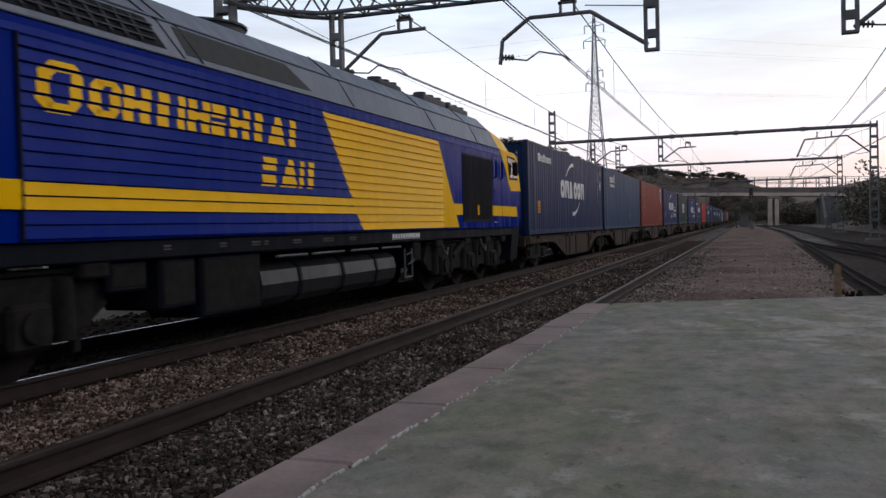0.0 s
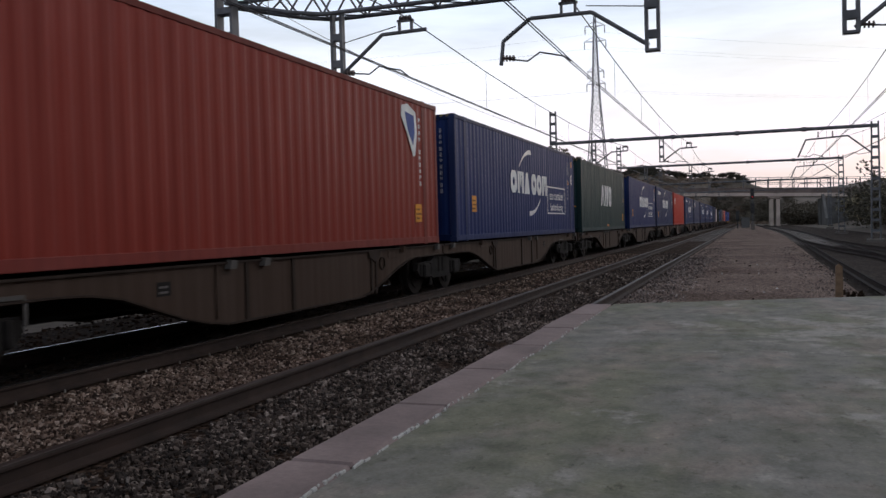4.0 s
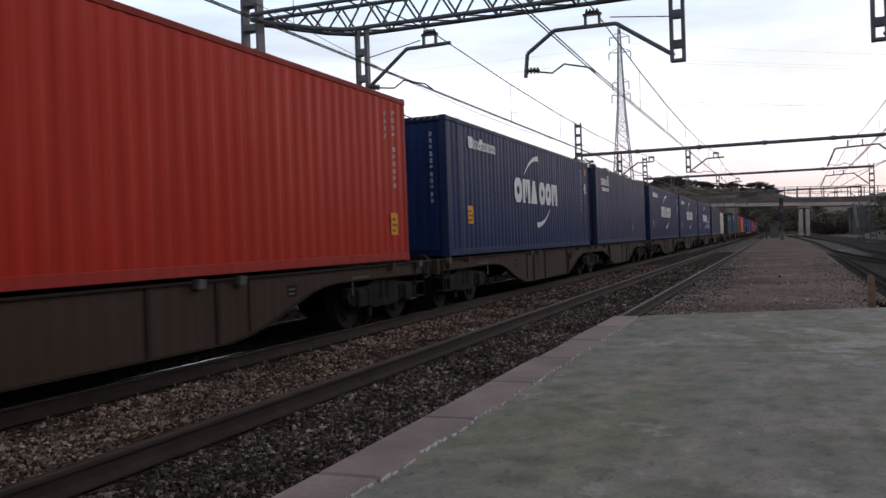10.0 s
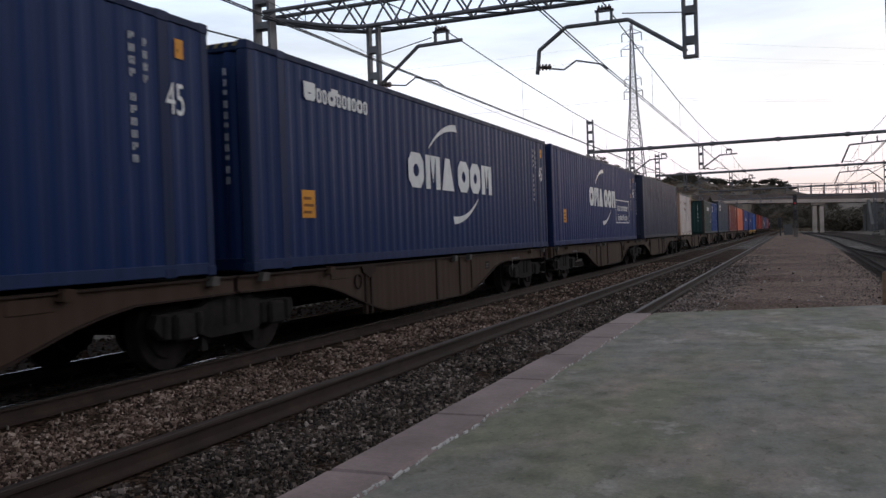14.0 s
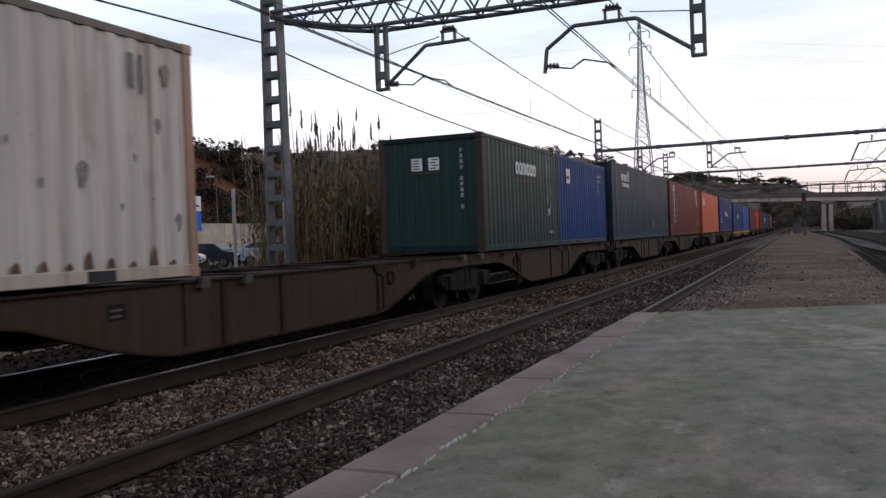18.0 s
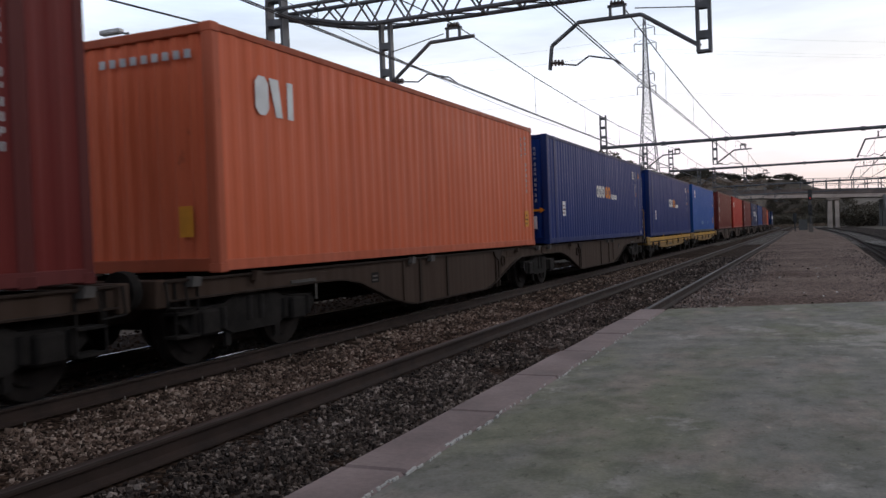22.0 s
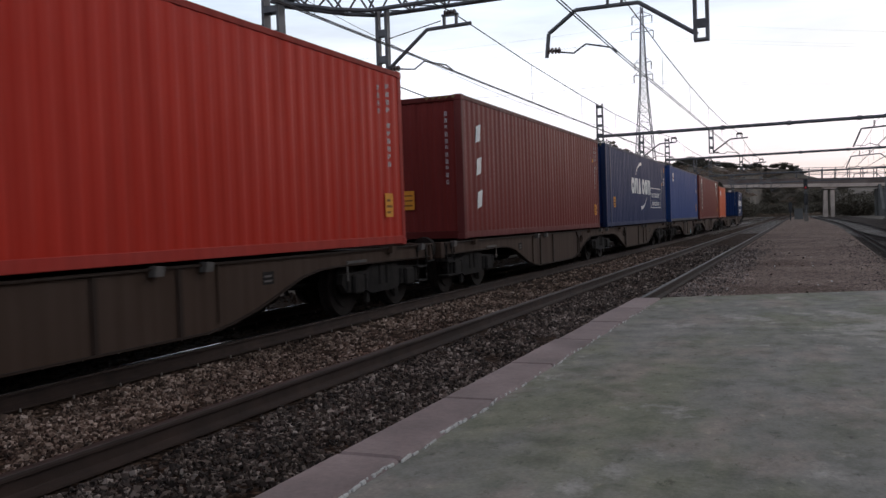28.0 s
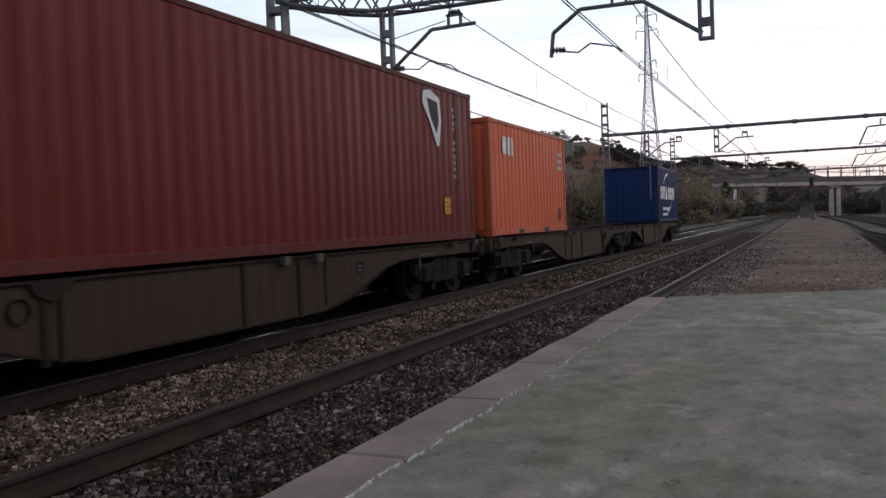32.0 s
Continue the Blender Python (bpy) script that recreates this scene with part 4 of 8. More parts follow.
def style_green_a(c, h, H):
    for pts in ([(-1.45, 1.1), (-1.17, 1.1), (-0.83, 2.03), (-1.1, 2.03)], [(-0.73, 1.1), (-0.45, 1.1), (-0.78, 2.03), (-0.86, 1.8)], [(-0.42, 2.03), (-0.2, 1.1), (0.02, 1.1), (-0.14, 2.03)],
                [(-0.02, 2.03), (0.2, 1.1), (0.42, 1.1), (0.66, 2.03), (0.4, 2.03), (0.3, 1.6), (0.22, 2.03)]):
        part("name_block", Build().prism(pts, 0, 1.2205, 1.2245), M["white"], c, "large slanted white block")
    part("name_block", ring_block(0.76, 1.1, 1.52, 2.03, 0.24), M["white"], c, "large white block with an opening")
    b = Build()
    code_column(b, 5.42, 2.52, 1.12)
    code_column(b, 5.62, 2.52, 2.0)
    each_mark("code_mark", b, M["faded_white"], c)
    sticker(c, 5.13, 0.42, 5.44, 0.78)
    part("bottom_label", mark(Build(), 0.2, 0.2, 0.65, 0.27), M["orange_mark"], c)
    triangle(c, 5.6, 1.4, 0.17)
    end_marks(c, h, False, False)
    cap_marks(c, h)
    y = -h - 0.006
    part("level_arrow", Build().prism([(-1.0, 0.96), (0.2, 0.96), (0.2, 1.0), (0.86, 1.0), (0.86, 0.95), (1.0, 1.02), (0.86, 1.09), (0.86, 1.04), (0.2, 1.04), (0.2, 1.1), (-1.0, 1.1)], 1, y - 0.004, y), M["yellow_mark"], c, "yellow level arrow")
    part("warning_triangle", Build().prism([(0.01, 2.5), (0.2, 2.5), (0.105, 2.68)], 1, y - 0.004, y), M["yellow_mark"], c, "yellow warning triangle")
    end_label(c, h, 0.51, 0.44, 0.86, 0.82)


def style_three_letters(c, h, H):
    b = Build()
    mark(b, -5.3, 1.9, -5.02, 2.38, cut=0.08)
    b.prism([(-4.86, 1.9), (-4.72, 1.9), (-4.8, 2.38), (-5.0, 2.38)], 0, 1.2205, 1.2245)
    mark(b, -4.6, 1.9, -4.47, 2.38)
    part("lessor_name", b, M["white"], c, "three white blocks")
    b = Build()
    code_column(b, 5.5, 2.6, 1.2, 0.09)
    code_column(b, 5.2, 2.55, 1.95, 0.05)
    each_mark("code_mark", b, M["faded_white"], c)
    sticker(c, 5.35, 0.46, 5.62, 0.84)
    end_marks(c, h, False, False, False)
    part("warning_label", Build().prism([(0.66, 0.42), (0.86, 0.42), (0.86, 0.78), (0.66, 0.78)], 1, -h - 0.005, -h - 0.001), M["yellow_mark"], c, "yellow warning label")
    b = Build()
    for i in range(9):
        x = -0.45 + i * 0.16
        b.prism([(x, 2.48), (x + 0.09, 2.48), (x + 0.09, 2.58), (x, 2.58)], 1, -h - 0.005, -h - 0.001)
    each_mark("code_mark", b, M["faded_white"], c)


def style_three_stacked(c, h, H):
    b = Build()
    for z in (1.93, 1.26, 0.58):
        b.prism([(-5.36, z + 0.02), (-5.1, z + 0.08), (-5.04, z + 0.42), (-5.3, z + 0.36)], 0, 1.2205, 1.2245)
    part("lessor_name", b, M["white"], c, "three slanted white blocks one under another")
    b = Build()
    code_column(b, 5.45, 2.6, 1.1)
    code_column(b, 5.7, 2.6, 1.9, 0.05)
    each_mark("code_mark", b, M["faded_white"], c)
    sticker(c, 5.35, 0.42, 5.65, 0.76)
    triangle(c, 5.25, 2.1, 0.15)
    end_marks(c, h, False)
    cap_marks(c, h)


def style_web(c, h, H):
    name_blocks((c, M["white"]), -1.28, 1.36, 0.38, (0.28, 0.29, 0.1, 0.28), 0.06, 0.12)
    name_blocks((c, M["orange_mark"]), 0.02, 1.36, 0.38, (0.34, 0.34), 0.06, 0.15)
    name_blocks((c, M["white"]), 0.86, 1.34, 0.17, (0.05, 0.2, 0.22, 0.3), 0.05, 0.15)
    sticker(c, -5.5, 0.74, -5.2, 1.14, "white", 3, "notice", "white notice with red print")
    part("notice", mark(Build(), 4.88, 2.22, 5.12, 2.5), M["white"], c, "white square notice")
    part("notice_print", mark(Build(), 4.91, 2.26, 5.09, 2.46, x=1.2275), M["unit_blue"], c)
    part("notice_print", mark(mark(Build(), 4.97, 2.28, 5.03, 2.42, x=1.23), 4.93, 2.425, 5.07, 2.45, x=1.23), M["white"], c)
    b = Build()
    code_column(b, 5.28, 2.5, 1.18, 0.045, 0.09)
    code_column(b, 5.55, 2.5, 1.95, 0.04, 0.09)
    each_mark("code_mark", b, M["faded_white"], c)
    triangle(c, 6.15, 2.3, 0.2)
    sticker(c, 5.5, 1.57, 5.58, 1.7, bars=1)
    end_marks(c, h, False, False)
    y = -h - 0.006
    part("notice", Build().prism([(-0.85, 0.5), (-0.5, 0.5), (-0.5, 0.9), (-0.85, 0.9)], 1, y - 0.004, y), M["white"], c, "white notice")
    if c.location.z > 1:
        part("level_arrow", Build().prism([(-0.9, 0.82), (0.25, 0.82), (0.25, 0.86), (0.98, 0.86), (0.98, 0.81), (1.12, 0.89), (0.98, 0.97), (0.98, 0.92), (0.25, 0.92), (0.25, 0.96), (-0.9, 0.96)], 1, y - 0.004, y), M["yellow_mark"], c, "yellow level arrow")
    part("notice", Build().prism([(0.6, 0.4), (0.9, 0.4), (0.9, 0.74), (0.6, 0.74)], 1, y - 0.004, y), M["white"], c, "white notice")
    part("warning_triangle", Build().prism([(0.1, 2.3), (0.32, 2.3), (0.21, 2.52)], 1, y - 0.004, y), M["yellow_mark"], c)
    part("height_triangle", Build().prism([(6.28, 0.1), (6.5, 0.1), (6.39, 0.27)], 0, 1.2205, 1.2245), M["faded_white"], c, "small pale triangle")


def style_capital(c, h, H):
    name_blocks((c, M["white"]), -0.77, 1.78, 0.29, (0.24, 0.21, 0.2, 0.1, 0.22, 0.22, 0.24), 0.035, 0.2)
    for pts in ([(-1.0, 1.66), (-0.62, 1.635), (-0.62, 1.65)], [(-0.55, 1.63), (0.05, 1.6), (0.1, 1.64), (-0.1, 1.65)], [(0.2, 1.62), (0.8, 1.66), (0.8, 1.69), (0.2, 1.635)]):
        part("underline", Build().prism(pts, 0, 1.2205, 1.2245), M["dark_print"], c, "worn stroke of a thin red underline")
    b = Build()
    code_column(b, 1.88, 2.2, 0.86, 0.055, 0.1)
    code_column(b, 2.16, 1.62, 1.04, 0.04, 0.08)
    mark(b, 1.99, 0.36, 2.29, 0.42)
    each_mark("code_mark", b, M["faded_white"], c)
    sticker(c, 1.98, 0.83, 2.08, 1.0, "white", 1, "notice", "small white notice")
    y = -h - 0.002
    for x in (-0.42, -0.02):
        p = part("notice", Build().prism([(x, 1.8), (x + 0.25, 1.8), (x + 0.25, 2.07), (x, 2.07)], 1, y - 0.004, y), M["white"], c, "white square notice")
        ink = Build()
        for i in range(4):
            x0 = x + (0.03 if x < -0.2 else 0.03 + 0.05 * (i % 2))
            ink.prism([(x0, 1.83 + i * 0.06), (x0 + 0.15, 1.83 + i * 0.06), (x0 + 0.15, 1.855 + i * 0.06), (x0, 1.855 + i * 0.06)], 1, y - 0.007, y - 0.003)
        part("print", ink, M["black_mark"], p, "dark printed bars")
    part("notice_line", Build().prism([(-0.43, 1.735), (0.22, 1.735), (0.22, 1.755), (-0.43, 1.755)], 1, y - 0.004, y), M["rust_trace"], c, "faint red line")
    b = Build()
    for i in range(11):
        z = 2.23 - i * 0.12
        if i not in (4, 9):
            b.prism([(0.71, z - 0.085), (0.735, z - 0.085), (0.735, z), (0.71, z)], 1, y - 0.004, y)
            b.prism([(0.75, z - 0.085 + 0.03 * (i % 3 == 0)), (0.77, z - 0.085 + 0.03 * (i % 3 == 0)), (0.77, z), (0.75, z)], 1, y - 0.004, y)
    each_mark("code_mark", b, M["faded_white"], c, "column of white code marks")


def style_blue_plate(c, h, H):
    b0 = -2.17 if h < 4 else -5.19
    sticker(c, b0, H - 0.78, b0 + 0.42, H - 0.36, "white", 1, "notice", "white square notice")
    b = Build()
    for i in range(4):
        for j in range(3 if i < 2 else 1):
            for d in (0.0, 0.055):
                mark(b, h - 1.15 + j * 0.2 + d, H - 0.43 - i * 0.17 + (0.04 if (i + j) % 2 and d else 0), h - 1.12 + j * 0.2 + d, H - 0.33 - i * 0.17)
    each_mark("code_mark", b, M["faded_white"], c)
    if h > 4:
        sticker(c, 4.92, 0.56, 5.24, 0.95)
        sticker(c, 5.08, 1.7, 5.24, 1.86, "white", 1, "notice", "small white notice")
        sticker(c, 5.36, 1.7, 5.48, 1.86, bars=1)
    if h > 4 and c.location.z < 1:
        part("patch", mark(Build(), -1.88, 0.48, -0.74, 0.7), M["pale_patch"], c, "pale faded patch")
        part("patch", mark(Build(), 1.5, 0.5, 2.0, 0.66), M["pale_patch"], c)
    if h > 4:
        end_marks(c, h, False, False)
        end_label(c, h, 0.3, 0.45, 0.62, 0.84)


def style_ghost(c, h, H):
    """Darker unfaded shapes where large lettering was taken off."""
    b = Build()
    rg = random.Random(17)
    reach = h - 0.1
    p = 2 * reach / round(2 * reach / 0.278)
    for i in range(5, 34):
        if i % 4 != 3:
            top = rg.uniform(2.15, 2.4)
            mark(b, -reach + i * p + 0.004, top - rg.uniform(0.15, 0.5), -reach + i * p + p * 0.26, top, x=1.2145)
    each_mark("lettering_trace", b, M["ghost"], c, "darker trace of removed lettering")
    b = Build()
    code_column(b, 5.3, 2.2, 1.3, 0.05)
    each_mark("code_mark", b, M["faded_ink"], c)
    sticker(c, 5.5, 1.7, 5.62, 2.0, bars=1)
    end_marks(c, h, False)


def style_white(c, h, H):
    """Rust where riveted lettering was torn off: two rows of blotches that have run down the ridges."""
    rg = random.Random(4)
    for z, y0, n in ((2.0, -0.95, 5), (1.66, -0.95, 4), (2.02, -2.6, 2)):
        for i in range(n):
            y = y0 + i * 0.275
            w_, d = rg.uniform(0.05, 0.08), rg.uniform(0.12, 0.26)
            b = Build().prism([(y - w_, z), (y - w_ * 0.7, z + 0.06), (y + w_ * 0.8, z + 0.05), (y + w_, z - 0.02), (y + w_ * 0.3, z - d * 0.6), (y, z - d), (y - w_ * 0.4, z - d * 0.5)], 0, 1.2135, 1.2165)
            part("rust_stain", b, M["rust_trace"], c, "rust stain where lettering was torn off")
    for i in range(20):
        y, d = -2.7 + i * 0.278 + rg.uniform(-0.03, 0.03), rg.uniform(0.05, 0.22)
        if rg.random() < 0.75:
            part("rust_stain", Build().prism([(y - 0.05, 0.16), (y + 0.05, 0.16), (y + 0.03, 0.16 + d * 0.7), (y, 0.16 + d), (y - 0.035, 0.16 + d * 0.5)], 0, 1.2135, 1.2165), M["rust_trace"], c)
    for y, z, r_ in ((1.42, 1.05, 0.09), (0.95, 0.95, 0.035), (2.45, 1.6, 0.06), (2.1, 1.25, 0.03), (-0.4, 1.25, 0.05), (0.6, 1.3, 0.03), (2.6, 2.15, 0.08), (2.72, 0.6, 0.07), (1.9, 0.75, 0.03), (-1.6, 0.8, 0.05)):
        part("dent_scar", Build().prism([(y + r_ * math.cos(t) * (0.7 + 0.3 * math.sin(3 * t)), z + 1.5 * r_ * math.sin(t)) for t in (2 * math.pi * k / 9 for k in range(9))], 0, 1.2135, 1.2165), M["scar"], c, "scraped bare scar")
    part("door_code", mark(mark(Build(), 2.05, 1.95, 2.12, 2.3), 2.2, 1.9, 2.25, 2.3), M["faded_ink"], c)


def style_plain_20(c, h, H):
    b = Build()
    mark(b, -2.2, 1.8, -1.95, 2.2, cut=0.06)
    mark(b, -1.85, 1.8, -1.7, 2.2)
    mark(b, -1.6, 1.8, -1.5, 2.2)
    part("lessor_name", b, M["white"], c, "three white blocks")
    b = Build()
    for i in range(3):
        mark(b, h - 0.8, 2.0 - i * 0.18, h - 0.4, 2.09 - i * 0.18)
    each_mark("code_mark", b, M["faded_white"], c)
    part("door_mark", mark(Build(), h - 0.85, 0.3, h - 0.6, 0.6), M["black_mark"], c)


def style_last(c, h, H):
    carrier_logo(c, 0.95, -0.4, 1.05)
    part("slogan_bars", mark(mark(Build(), -1.9, 0.55, 0.2, 0.68), -1.9, 0.3, -0.4, 0.42), M["white"], c)
    end_marks(c, h, False, False)


for key, col, fade, rust in (("navy", (0.0085, 0.0235, 0.083), 0.3, 0.35), ("indigo", (0.0085, 0.023, 0.098), 0.3, 0.3), ("steel_blue", (0.015, 0.05, 0.12), 0.5, 0.5), ("slate_blue", (0.028, 0.037, 0.085), 0.6, 0.5), ("grey_blue", (0.034, 0.04, 0.072), 0.7, 0.4),
                             ("unit_blue", (0.004, 0.025, 0.145), 0.25, 0.25), ("sky_blue", (0.004, 0.082, 0.33), 0.2, 0.4), ("mid_blue", (0.012, 0.05, 0.19), 0.35, 0.4), ("green", (0.0145, 0.04, 0.04), 0.35, 0.4), ("grey_green", (0.021, 0.044, 0.041), 0.4, 0.45), ("dull_blue", (0.022, 0.04, 0.068), 0.6, 0.6),
                             ("bright_red", (0.4, 0.025, 0.013), 0.2, 0.25), ("brown_red", (0.14, 0.0205, 0.0175), 0.3, 0.3), ("orange", (0.6, 0.128, 0.056), 0.35, 0.5), ("red_brown", (0.21, 0.03, 0.02), 0.3, 0.3)):
    M[key] = paint("paint_" + key, col, fade, rust)
    M[key + "_rail"] = paint("rail_" + key, shade(col, 0.55), 0.4, 0.9)
    M[key + "_sill"] = paint("sill_" + key, (0.048, 0.05, 0.058) if key in ("mid_blue", "grey_blue", "sky_blue") else tuple(v * 0.8 + 0.012 for v in col), 0.6, 0.7)
    M[key + "_post"] = paint("post_" + key, (0.052, 0.037, 0.029) if key == "grey_green" else tuple(v * 0.7 + 0.01 for v in col), 0.5, 1.0)
M["off_white"] = stained("paint_off_white", (0.62, 0.54, 0.505))
M["off_white_rail"] = stained("rail_off_white", (0.2, 0.17, 0.15))
M["off_white_sill"] = stained("sill_off_white", (0.52, 0.43, 0.36))
M["off_white_post"] = stained("post_off_white", (0.44, 0.27, 0.19))
M["dark_print"] = plain("dark_red_print", (0.2, 0.05, 0.05), 0.7, relief=0)
M["pale_patch"] = plain("pale_patch", (0.14, 0.26, 0.45), 0.7, relief=0)
M["ghost"] = paint("unfaded_paint", (0.024, 0.03, 0.06), 0.3, 0.2)
M["scar"] = plain("bare_scar", (0.3, 0.25, 0.225), 0.85, vary=0.3, scale=25, relief=0.2)
M["faded_ink"] = plain("faded_ink", (0.2, 0.19, 0.19), 0.8, relief=0)

# centre along the train, length in feet, paint, markings, label
LOAD = [
    (31.63, 45, "navy", style_subsidiary, "dark blue corrugated steel container with a white carrier logo"),
    (45.93, 45, "steel_blue", style_lease_blue, "weathered steel-blue corrugated container with small white logo"),
    (60.33, 45, "red_brown", style_vertical_old, "brick-red corrugated container with a torn shield sticker"),
    (75.21, 45, "indigo", style_eco, "dark blue container with carrier logo and framed slogan"),
    (89.67, 40, "green", style_green_a, "dark green corrugated container with three large white blocks"),
    (104.65, 45, "indigo", style_eco, "dark blue container with carrier logo and framed slogan"),
    (119.21, 45, "navy", style_subsidiary, "dark blue corrugated steel container with a white carrier logo"),
    (133.49, 40, "bright_red", style_three_letters, "bright red corrugated container with white lessor marks"),
    (148.43, 45, "navy", style_subsidiary, "dark blue corrugated steel container with a white carrier logo"),
    (162.79, 40, "slate_blue", style_lease_blue, "faded slate-blue corrugated container with small white logo"),
    (177.49, 45, "navy", style_subsidiary, "dark blue corrugated steel container with a white carrier logo"),
    (191.95, 45, "navy", style_subsidiary, "dark blue corrugated steel container with a white carrier logo"),
    (206.27, 45, "indigo", style_eco, "dark blue container with carrier logo and framed slogan"),
    (221.26, 40, "grey_blue", style_ghost, "faded grey-blue container with traces of removed lettering"),
    (231.85, 20, "off_white", style_white, "short dirty white container streaked with rust"),
    (247.16, 20, "grey_green", style_capital, "short dark green container with white lessor blocks"),
    (253.25, 20, "mid_blue", style_blue_plate, "short plain blue container with a white notice"),
    (264.4, 45, "dull_blue", style_lease_blue, "weathered grey-blue corrugated container with small white logo"),
    (278.94, 45, "brown_red", style_vertical_stripe, "maroon container with a tall blue name stripe"),
    (293.74, 40, "orange", style_three_letters, "faded orange corrugated container with white lessor marks"),
    (308.01, 45, "unit_blue", style_web, "clean royal-blue container with white and orange blocks"),
    (323.57, 45, "unit_blue", style_web, "clean royal-blue container with white and orange blocks on a yellow wagon"),
    (337.9, 40, "sky_blue", style_blue_plate, "bright blue corrugated container with a white notice"),
    (353.69, 40, "brown_red", style_three_stacked, "maroon corrugated container with three stacked white blocks"),
    (367.81, 40, "bright_red", style_three_letters, "bright red corrugated container with white lessor marks"),
    (382.71, 40, "brown_red", style_three_stacked, "maroon corrugated container with three stacked white blocks"),
    (396.81, 45, "navy", style_eco, "dark blue container with carrier logo and framed slogan"),
    (411.46, 40, "mid_blue", style_blue_plate, "blue corrugated container with a white notice"),
    (425.49, 45, "brown_red", style_vertical_stripe, "maroon container with a tall black name stripe"),
    (436.4, 20, "orange", style_plain_20, "short orange container with white lessor marks"),
    (458.4, 20, "navy", style_last, "short dark blue container at the rear of the train"),
]
for centre, feet, colour, style, label in LOAD:
    container(centre, feet, colour, style, label, 0.95 if 320 < centre < 345 else 1.02)


# ---------------------------------------------------------------- wagons
def disc(b, x, y, z, r, w, n=20):
    """A wheel's solid: axis along x."""
    b.tube((x - w / 2, y, z), (x + w / 2, y, z), r, n)


def wheel_mesh():
    b = Build()
    disc(b, 0, 0, 0, 0.46, 0.12, 24)
    disc(b, -0.075, 0, 0, 0.49, 0.03, 24)
    disc(b, 0.07, 0, 0, 0.33, 0.04, 20)
    disc(b, 0.1, 0, 0, 0.12, 0.1, 12)
    return b.mesh("wheel", M["wheel_steel"])


def bogie_frame_mesh():
    b = Build()
    for s in (-1, 1):
        x = s * 1.07
        b.prism([(-1.35, 0.5), (-1.2, 0.36), (-0.6, 0.36), (-0.45, 0.3), (0.45, 0.3), (0.6, 0.36), (1.2, 0.36), (1.35, 0.5), (1.3, 0.64), (0.6, 0.66), (0.3, 0.78), (-0.3, 0.78), (-0.6, 0.66), (-1.3, 0.64)], 0, x - 0.05, x + 0.05)
        for y in (-0.9, 0.9):
            b.box(x - 0.11, y - 0.17, 0.33, x + 0.11, y + 0.17, 0.62, 0.03)
            for d in (-0.27, 0.27):
                b.tube((x + 0.02, y + d, 0.38), (x + 0.02, y + d, 0.62), 0.07, 8)
        b.tube((x, -0.12, 0.42), (x, -0.12, 0.72), 0.08, 8)
        b.tube((x, 0.12, 0.42), (x, 0.12, 0.72), 0.08, 8)
        b.box(x - 0.02, -0.55, 0.16, x + 0.02, -0.45, 0.5)
        b.box(x - 0.02, 0.45, 0.16, x + 0.02, 0.55, 0.5)
    b.box(-1.0, -0.22, 0.5, 1.0, 0.22, 0.75, 0.03)
    return b.mesh("bogie_frame", M["grime"])


def axle_mesh():
    b = Build().tube((-0.95, 0, 0), (0.95, 0, 0), 0.085, 10)
    for x in (-0.45, 0.45):
        disc(b, x, 0, 0, 0.3, 0.06, 16)
    return b.mesh("axle", M["wheel_steel"])


WHEEL, BOGIE, AXLE = wheel_mesh(), bogie_frame_mesh(), axle_mesh()


def bogie(parent, y):
    f = part("bogie", BOGIE, None, parent, "grimy two-axle bogie frame", pose(0, y, 0))
    for dy in (-0.9, 0.9):
        part("axle", AXLE, None, f, at=pose(0, dy, 0.46))
        for s in (-1, 1):
            part("wheel", WHEEL, None, f, at=pose(s * 0.83, dy, 0.46, 0, 0, 0 if s > 0 else 180))


